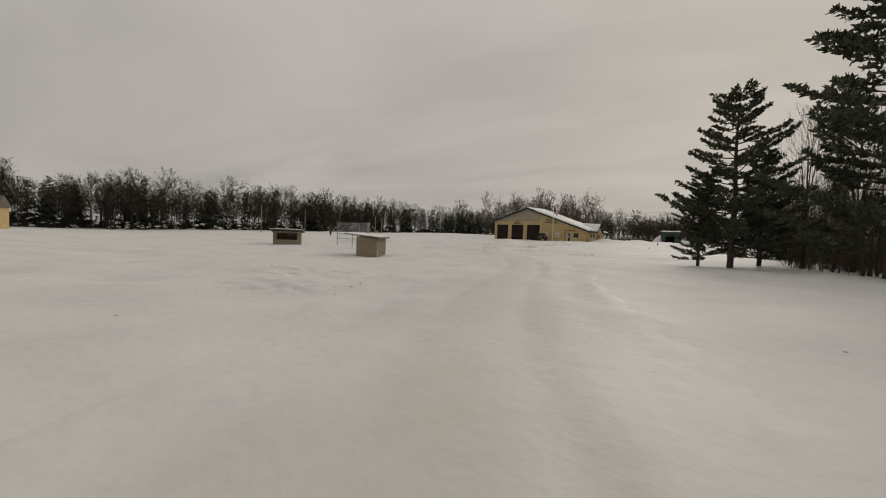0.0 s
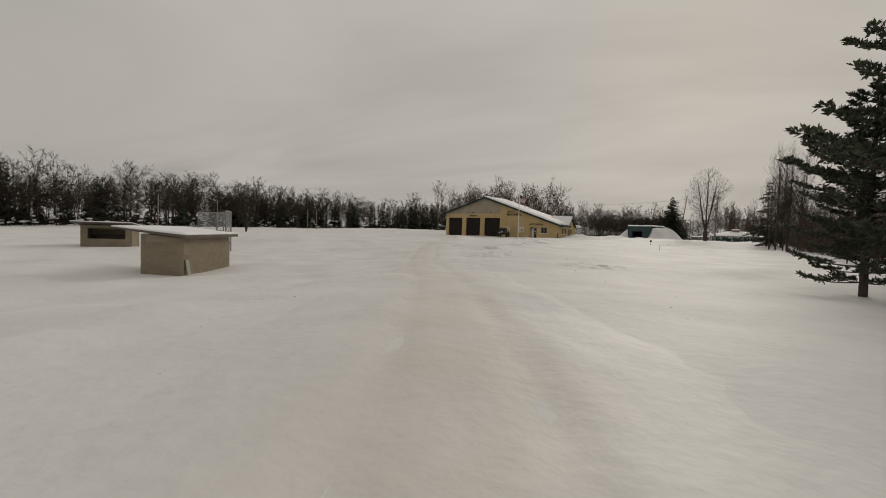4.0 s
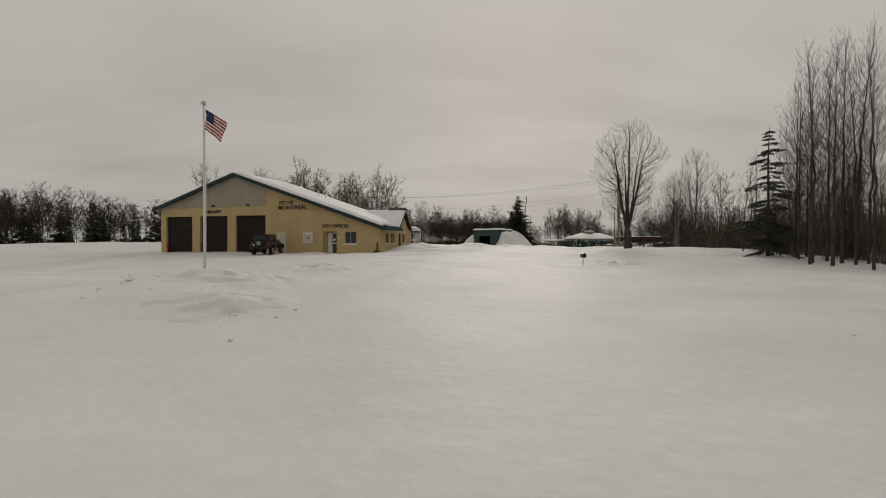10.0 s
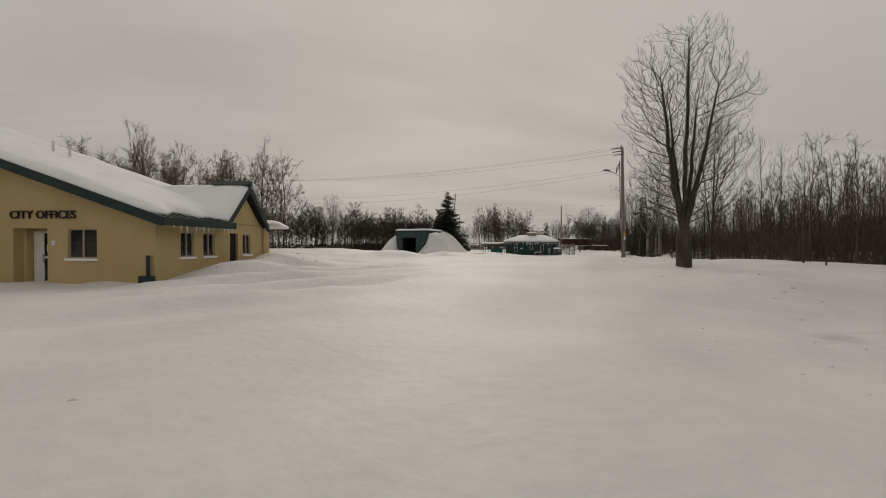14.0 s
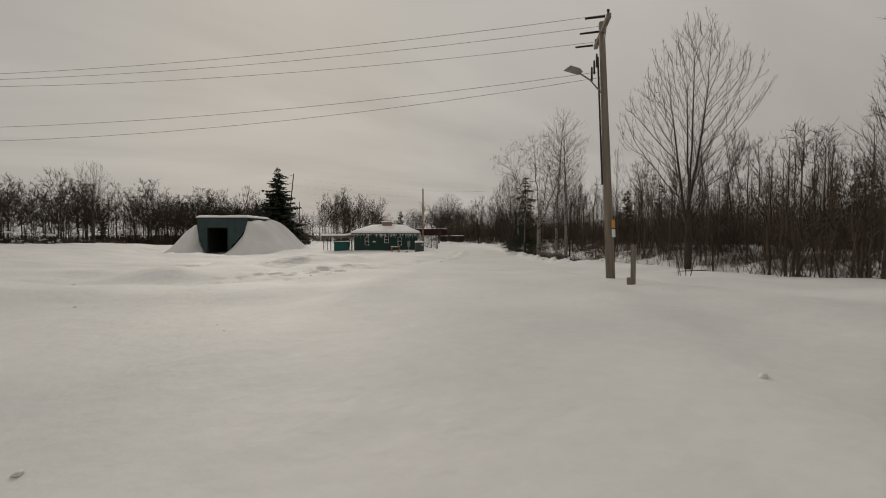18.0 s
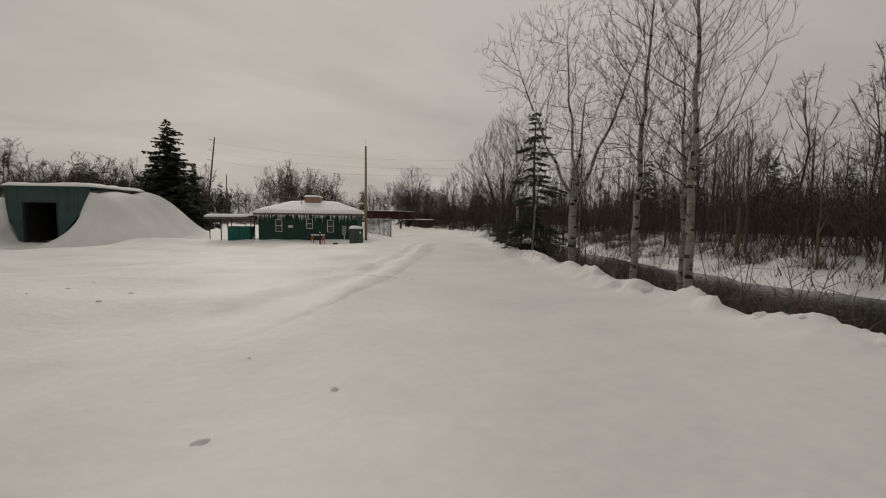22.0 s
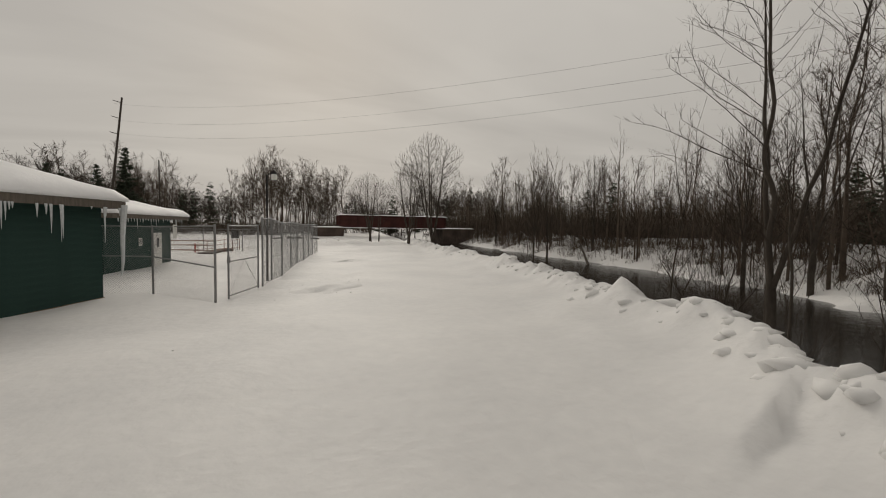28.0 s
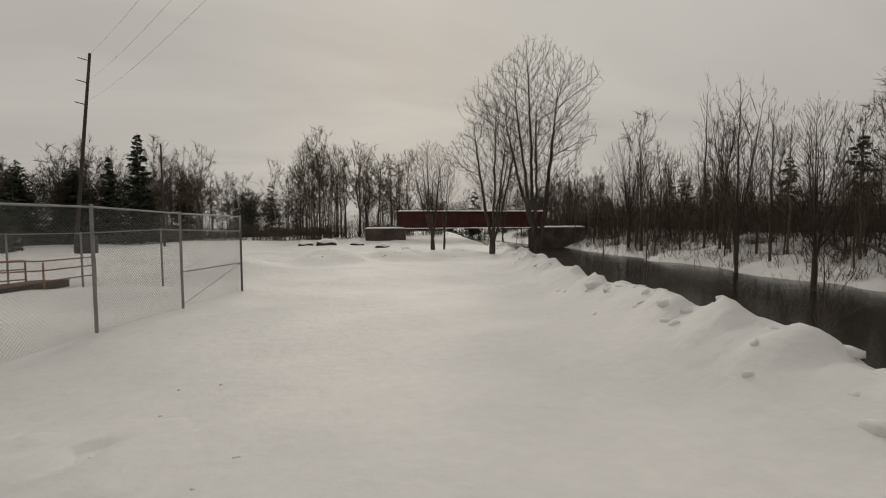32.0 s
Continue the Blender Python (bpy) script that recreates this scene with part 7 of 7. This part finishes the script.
gate = thing("metal_gate", "chain-link gate leaf with cross-brace wires, standing in snow", "gate", pose(0, 0, 0))
ga, gb = Vector((62.75, 75.5)), Vector((63.6, 77.75))
za, zb = -.95, -.95
for q, z in ((ga, za), (gb, zb)):
    rail(gate, [(q.x, q.y, z - .15), (q.x, q.y, z + 2.35)], .03, "gate_stile")
for k in (.05, 1.15, 2.3):
    rail(gate, [(ga.x, ga.y, za + k), (gb.x, gb.y, zb + k)], .022, "gate_rail")
rail(gate, [(ga.x, ga.y, za + .05), ((ga.x + gb.x) / 2, (ga.y + gb.y) / 2, za + 1.15), (gb.x, gb.y, zb + .05)], .006, "brace_wire")
wire_net("mesh", gate, ga, gb, za, za + 2.3, zb, zb + 2.3, .075, .0022)
part("latch", Geo().box(ga.x - .04, ga.y - .06, za + 1.1, ga.x + .06, ga.y + .04, za + 1.3, .01), M_STEEL, gate)

# pool rails in the yard
rails = thing("pipe_railing", "rusty pipe hand railings round a snow-covered ramp", "railing", pose(0, 0, 0))
for line_ in ([(54.6, 98.8), (57.2, 98.7), (60.2, 98.6), (60.7, 101.5), (61.2, 104.0), (61.7, 106.2)], [(53.8, 101.0), (56.4, 100.9), (58.8, 100.9), (59.2, 103.5), (59.6, 105.6)]):
    for x, y in line_:
        z = ground_z(x, y)
        part("post", Geo().tube([(x, y, z - .3), (x, y, z + 1.0)], [.03, .03], 6), M_PIPE, rails)
    for k in (.3, .7, 1.05):
        rail(rails, [(x, y, ground_z(x, y) + k) for x, y in line_], .026, "rail", M_PIPE)
part("ramp_kerb", Geo().prism([(59.0, 98.9), (60.1, 98.9), (61.2, 105.4), (60.0, 105.4)], "z", -1.2, -.92), M_STONE, rails, "dark wet ramp kerb")
nbx = thing("panel_box", "brown steel control box on two thin legs", "box", pose(61.3, 106.4, ground_z(61.3, 106.4)))
part("box", Geo().box(-.35, -.2, 1.2, .35, .2, 1.95, .03), M_DARK, nbx)
for x in (-.2, .2):
    part("leg", Geo().tube([(x, 0, -.3), (x, 0, 1.2)], [.03, .03], 6), M_STEEL, nbx)
red = ground_z(58.5, 101.6)
solid("standpipe", Geo().tube([(58.5, 101.6, red - .2), (58.5, 101.6, red + .7), (58.5, 101.6, red + .78)], [.06, .06, .04], 10), M_RED, "short red standpipe in the snow", "standpipe")
lp = thing("yard_lamp", "dark pole lamp with a pale square lantern", "lamp", pose(63.95, 80.9, ground_z(63.95, 80.9)))
part("pole", Geo().tube([(0, 0, -.3), (0, 0, 4.75)], [.05, .04], 8), M_DARK, lp)
part("arm", Geo().tube([(0, 0, 4.7), (.15, 0, 4.84), (.28, 0, 4.84)], [.03] * 3, 6), M_DARK, lp)
part("lantern", Geo().box(.17, -.12, 4.55, .41, .12, 4.78, .03), M_WHITE, lp, "pale square diffuser")
part("cap", Geo().tube([(.29, 0, 4.78), (.29, 0, 4.9), (.29, 0, 4.97)], [.13, .09, .05], 8), M_DARK, lp)

# ---- railway bridge ----
bridge = thing("girder_bridge", "rust-red steel girder bridge with snow on its top edge", "bridge", pose(79.5, 156.3, 0))
part("girder", Geo().box(0, 0, 1.15, 26, .35, 3.75), M_RUST, bridge)
part("girder", Geo().box(0, 3.4, 1.15, 26, 3.75, 3.75), M_RUST, bridge)
for k in range(14):
    part("stiffener", Geo().box(.2 + k * 1.96, -.14, 1.3, .32 + k * 1.96, -.002, 3.6), M_RUST, bridge)
part("flange", Geo().box(-.1, -.22, 3.75, 26.1, .5, 3.85), M_RUST, bridge)
part("flange", Geo().box(-.1, -.22, 1.05, 26.1, .5, 1.15), M_RUST, bridge)
part("deck", Geo().box(0, .5, 1.2, 26, 3.4, 1.6), M_DARK, bridge)
v, f = snow_blanket(-.1, 26.1, -.24, .55, lambda x, y: 3.852, .14, 71, .2)
part("girder_snow", grid_mesh("girder_snow", v, f, M_SNOW_ROOF), M_SNOW_ROOF, bridge)
v, f = snow_blanket(-.1, 26.1, -.42, -.0, lambda x, y: .95, .16, 72, .2)
part("ledge_snow", grid_mesh("ledge_snow", v, f, M_SNOW_ROOF), M_SNOW_ROOF, bridge)
for x0, x1 in ((-5.5, 1.0), (25.0, 33.5)):
    ab = part("abutment", Geo().box(x0, -.6, -3.5, x1, 5, 1.0, .08), M_STONE, bridge, "dark stone abutment with a snowy ledge")
    rnd = random.Random(int(x0 * 10))
    for r in range(6):
        xx = x0
        while xx < x1 - .3:
            w = min(rnd.uniform(.7, 1.3), x1 - xx)
            part("stone", Geo().box(xx + .02, -.68, -2.6 + r * .58, xx + w - .02, -.602, -2.06 + r * .58, .02), M_STONE, ab)
            xx += w
    v, f = snow_blanket(x0, x1, -.7, 5, lambda x, y: 1.002, .22, 73, .3)
    part("ledge_snow", grid_mesh("ledge_snow", v, f, M_SNOW_ROOF), M_SNOW_ROOF, ab)
# dark snow-capped blocks at the end of the drive
for n, (x, y, s) in enumerate(((69.1, 138.5, 1.5), (75.6, 137.3, 1.2), (77.3, 127.8, .9), (66.0, 143, 1.3), (72.5, 141, 1.0))):
    z = ground_z(x, y)
    rk = thing("boulder", "dark boulder under a cap of snow", "boulder", pose(x, y, z, 0, 0, n * 47), group="boulders at the drive's end")
    bm = bmesh.new()
    bmesh.ops.create_icosphere(bm, subdivisions=2, radius=s * .7)
    for w in bm.verts:
        w.co = Vector((w.co.x * 1.5, w.co.y, w.co.z * .75)) * (.85 + .35 * noise.noise(w.co * 1.3 + Vector((n, 0, 0))))
    g = Geo()
    g.merge(bm)
    part("rock", g, M_STONE, rk)
    bm = bmesh.new()
    bmesh.ops.create_icosphere(bm, subdivisions=3, radius=s * .72)
    for w in bm.verts:
        w.co = Vector((w.co.x * 1.5, w.co.y * 1.02, max(w.co.z * .8, s * .22 + .08 * math.sin(w.co.x * 5)))) * (.87 + .3 * noise.noise(w.co * 1.3 + Vector((n, 0, 0))))
    g = Geo()
    g.merge(bm)
    part("snow_cap", g, M_SNOW_ROOF, rk, smooth=True)

# ---- poles and wires ----
def line_pole(x, y, tall, r, mat, label, lean=0.0, turn=0.0, back=0.0):
    ob = thing("utility_pole", label, "pole", pose(x, y, ground_z(x, y), back, lean, turn), group="poles along the drive")
    part("pole", Geo().tube([(0, 0, -.5), (0, 0, tall * .5), (0, 0, tall)], [r, r * .85, r * .65], 12), mat, ob, smooth=True)
    return ob


p1 = line_pole(38.8, 12.0, 8.4, .145, M_POLE, "weathered grey utility pole with crossarm and street lamp", lean=1.5, back=-5.0)
ARM = pose(0, 0, 0, 0, 0, -34)        # the arm stands square to the wires
part("crossarm", Geo().box(-.06, -.95, 8.0, .06, .95, 8.14), M_POLE, p1, at=ARM)
for s in (-1, 1):
    part("arm_brace", Geo().tube([(0, s * .62, 8.0), (.0, 0, 7.4)], [.02, .02], 5), M_STEEL, p1, at=ARM)
for y in (-.85, 0, .85):
    part("insulator", Geo().tube([(0, y, 8.14), (0, y, 8.3)], [.03, .045], 8), M_DARK, p1, at=ARM)
    part("dead_end", Geo().tube([(-.1, y, 8.1), (-.7, y, 8.08)], [.035, .03], 6), M_DARK, p1, at=ARM)
for k in range(3):
    part("fuse_cutout", Geo().tube([(-.18 - .12 * k, .1, 6.9 - .25 * k), (-.16 - .12 * k, .1, 7.35 - .25 * k)], [.035, .03], 6), M_DARK, p1)
part("cable_riser", Geo().tube([(-.2, .02, 3.0), (-.2, .02, 7.2)], [.03, .03], 6), M_DARK, p1)
la = part("lamp_arm", Geo().tube([(-.1, 0, 6.0), (-.6, 0, 6.35), (-1.1, 0, 6.5)], [.025] * 3, 6), M_STEEL, p1)
part("lamp_head", Geo().prism([(-1.6, 6.5), (-1.5, 6.6), (-1.1, 6.58), (-1.0, 6.48)], "y", -.11, .11), M_STEEL, la)
part("warning_sign", Geo().box(-.06, -.2, 1.6, .06, -.165, 1.85), M_YELLOW, p1, "orange warning plate with plain bars")
part("warning_sign", Geo().box(-.06, -.2, 1.3, .06, -.165, 1.55), M_WHITE, p1)
mp = thing("marker_post", "short grey wooden post with a small box at its foot", "post", pose(37.95, 10.45, ground_z(37.95, 10.45)))
part("post", Geo().box(-.05, -.05, -.3, .05, .05, 1.1, .01), M_POLE, mp)
part("box", Geo().box(-.2, -.1, -.2, -.05, .05, .2, .02), M_POLE, mp)
hp = line_pole(57.0, 69.2, 10.6, .16, M_POLETAN, "tan wooden pole without arms beside the bath house", turn=0)
part("rod", Geo().tube([(0, 0, 10.5), (0, 0, 11.4)], [.015, .008], 5), M_STEEL, hp)
p2 = line_pole(41.9, 140, 21.8, .2, M_POLEDARK, "tall dark pole with side insulators", lean=6.0)
for z in (21.0, 18.6, 16.2):
    part("insulator", Geo().tube([(-.1, 0, z), (-1.1, 0, z + .15)], [.05, .05], 6), M_DARK, p2)
p3 = line_pole(90.3, 69.4, 12.4, .17, M_POLEDARK, "dark bare pole among the river trees")
line_pole(47, 149.5, 13.8, .15, M_POLEDARK, "dark far pole behind the yard")
p5 = line_pole(3.2, 37, 9.2, .15, M_POLEDARK, "dark pole with transformers behind the hall")
part("crossarm", Geo().box(-.9, -.06, 8.6, .9, .06, 8.74), M_POLEDARK, p5)
for x in (-.35, .35):
    part("transformer", Geo().tube([(x, -.2, 6.9), (x, -.2, 7.75)], [.24, .24], 10), M_ALU, p5, "grey transformer can")
for x, y, h in ((-66.4, 24.1, 5.6), (-85.5, -12.7, 8.8), (-78, -1.6, 7.8), (-64.5, 18.2, 6.0)):
    line_pole(x, y, h, .13, M_POLE, "far light-grey pole before the woods")


def wire(a, b, sag, name="overhead_wire"):
    a, b = Vector(a), Vector(b)
    pts = [a.lerp(b, k / 16) - Vector((0, 0, sag * 4 * (k / 16) * (1 - k / 16))) for k in range(17)]
    return solid(name, Geo().tube(pts, [.006] * 17, 4), M_DARK, "thin dark overhead wire", "wire", group="overhead wires")


for k, dz in ((-.8, 0), (0, .1), (.8, 0)):
    wire((39.0 + k * .56, 12.75 + k * .83, 8.72 + dz - k * .08), (3.2 + k, 37, 9.4), .9)
wire((38.95, 12.65, 7.3), (3.2, 37, 7.3), 1.0)
wire((38.95, 12.6, 7.1), (3.2, 37, 6.8), 1.2)
for dx, dz in ((-.3, 0), (0, .9), (.3, 2.0)):
    wire((90.3, 69.4, 9.2 + dz), (43.2, 140, 15.0 + 2.2 * dz), 2.0)

# ---- fallen log, brush and small trees on the banks ----
lg = thing("fallen_log", "bare fallen log lying down the snowy far bank", "log", pose(0, 0, 0))
part("stem", Geo().tube([(97.6, 97.6, -2.65), (100.8, 102.1, -1.4), (104, 106.6, -.15)], [.16, .14, .1], 8), M_BARK, lg)
part("broken_limb", Geo().tube([(102.0, 103.8, -.93), (102.8, 105.4, .3)], [.07, .03], 5), M_BARK, lg)
rnd = random.Random(77)
for n in range(40):
    y = rnd.uniform(20, 128)
    x = float(np.interp(y, _RY, _RC)) + rnd.uniform(.2, 2.4)
    tree(rnd.choice(("shrub", "shrub", "sapling")), x, y, rnd.uniform(.45, .9), rnd.uniform(0, 360))
for n in range(30):
    y = rnd.uniform(-60, 20)
    x = float(np.interp(y, _RY, _RC)) + rnd.uniform(-4.5, 1.5)
    tree(rnd.choice(("shrub", "sapling", "sapling")), x, y, rnd.uniform(.6, 1.2), rnd.uniform(0, 360))
bp = thing("brush_pile", "snow-dusted heap of cut branches and logs", "brush", pose(3, 98, ground_z(3, 98)))
for n in range(40):
    a, b = rnd.uniform(-7, 7), rnd.uniform(-1.5, 1.5)
    w, ln = rnd.uniform(0, 6.28), rnd.uniform(1, 3)
    part("branch", Geo().tube([(a, b, rnd.uniform(0, .7)), (a + ln * math.cos(w), b + ln * .5 * math.sin(w), rnd.uniform(0, 1.1))], [rnd.uniform(.04, .12), .03], 5), M_BARK, bp)

# a tan house far off at the edge of the woods
fh = thing("far_house", "distant tan two-storey house at the edge of the woods", "house", pose(-98, -72, ground_z(-98, -72), 0, 0, -30))
part("wall", Geo().box(-4, -3.5, -.5, 4, 3.5, 5.0), M_STUCCO, fh)
part("roof", Geo().prism([(-4.4, 5.0), (4.4, 5.0), (0, 7.6)], "y", -3.9, 3.9), M_ROOFWOOD, fh)
for x in (-2.4, 1.2):
    for z in (.9, 3.2):
        part("window", Geo().box(x, -3.56, z, x + 1.1, -3.5, z + 1.3), M_GLASS, fh)
# snow caught on the edge of the western woods
rnd = random.Random(5)
sv, sf = [], []
for n, (x, y) in enumerate(strip_spots(WEST[:6], 5, 640, 15, 1.0)):
    r = rnd.uniform(.22, .62)
    sv.append(_cv * (r * rnd.uniform(.9, 2.2), r * rnd.uniform(.9, 2.2), r * .6) + (x, y, ground_z(x, y) + rnd.uniform(.3, 4.5) * rnd.random()))
    sf.append(_cf + n * len(_cv))
caught = new("snow_on_boughs", grid_mesh("snow_on_boughs", np.concatenate(sv), np.concatenate(sf), M_SNOW))
tagged(caught, "clumps of snow caught on the low boughs", "snow", kind="stuff")
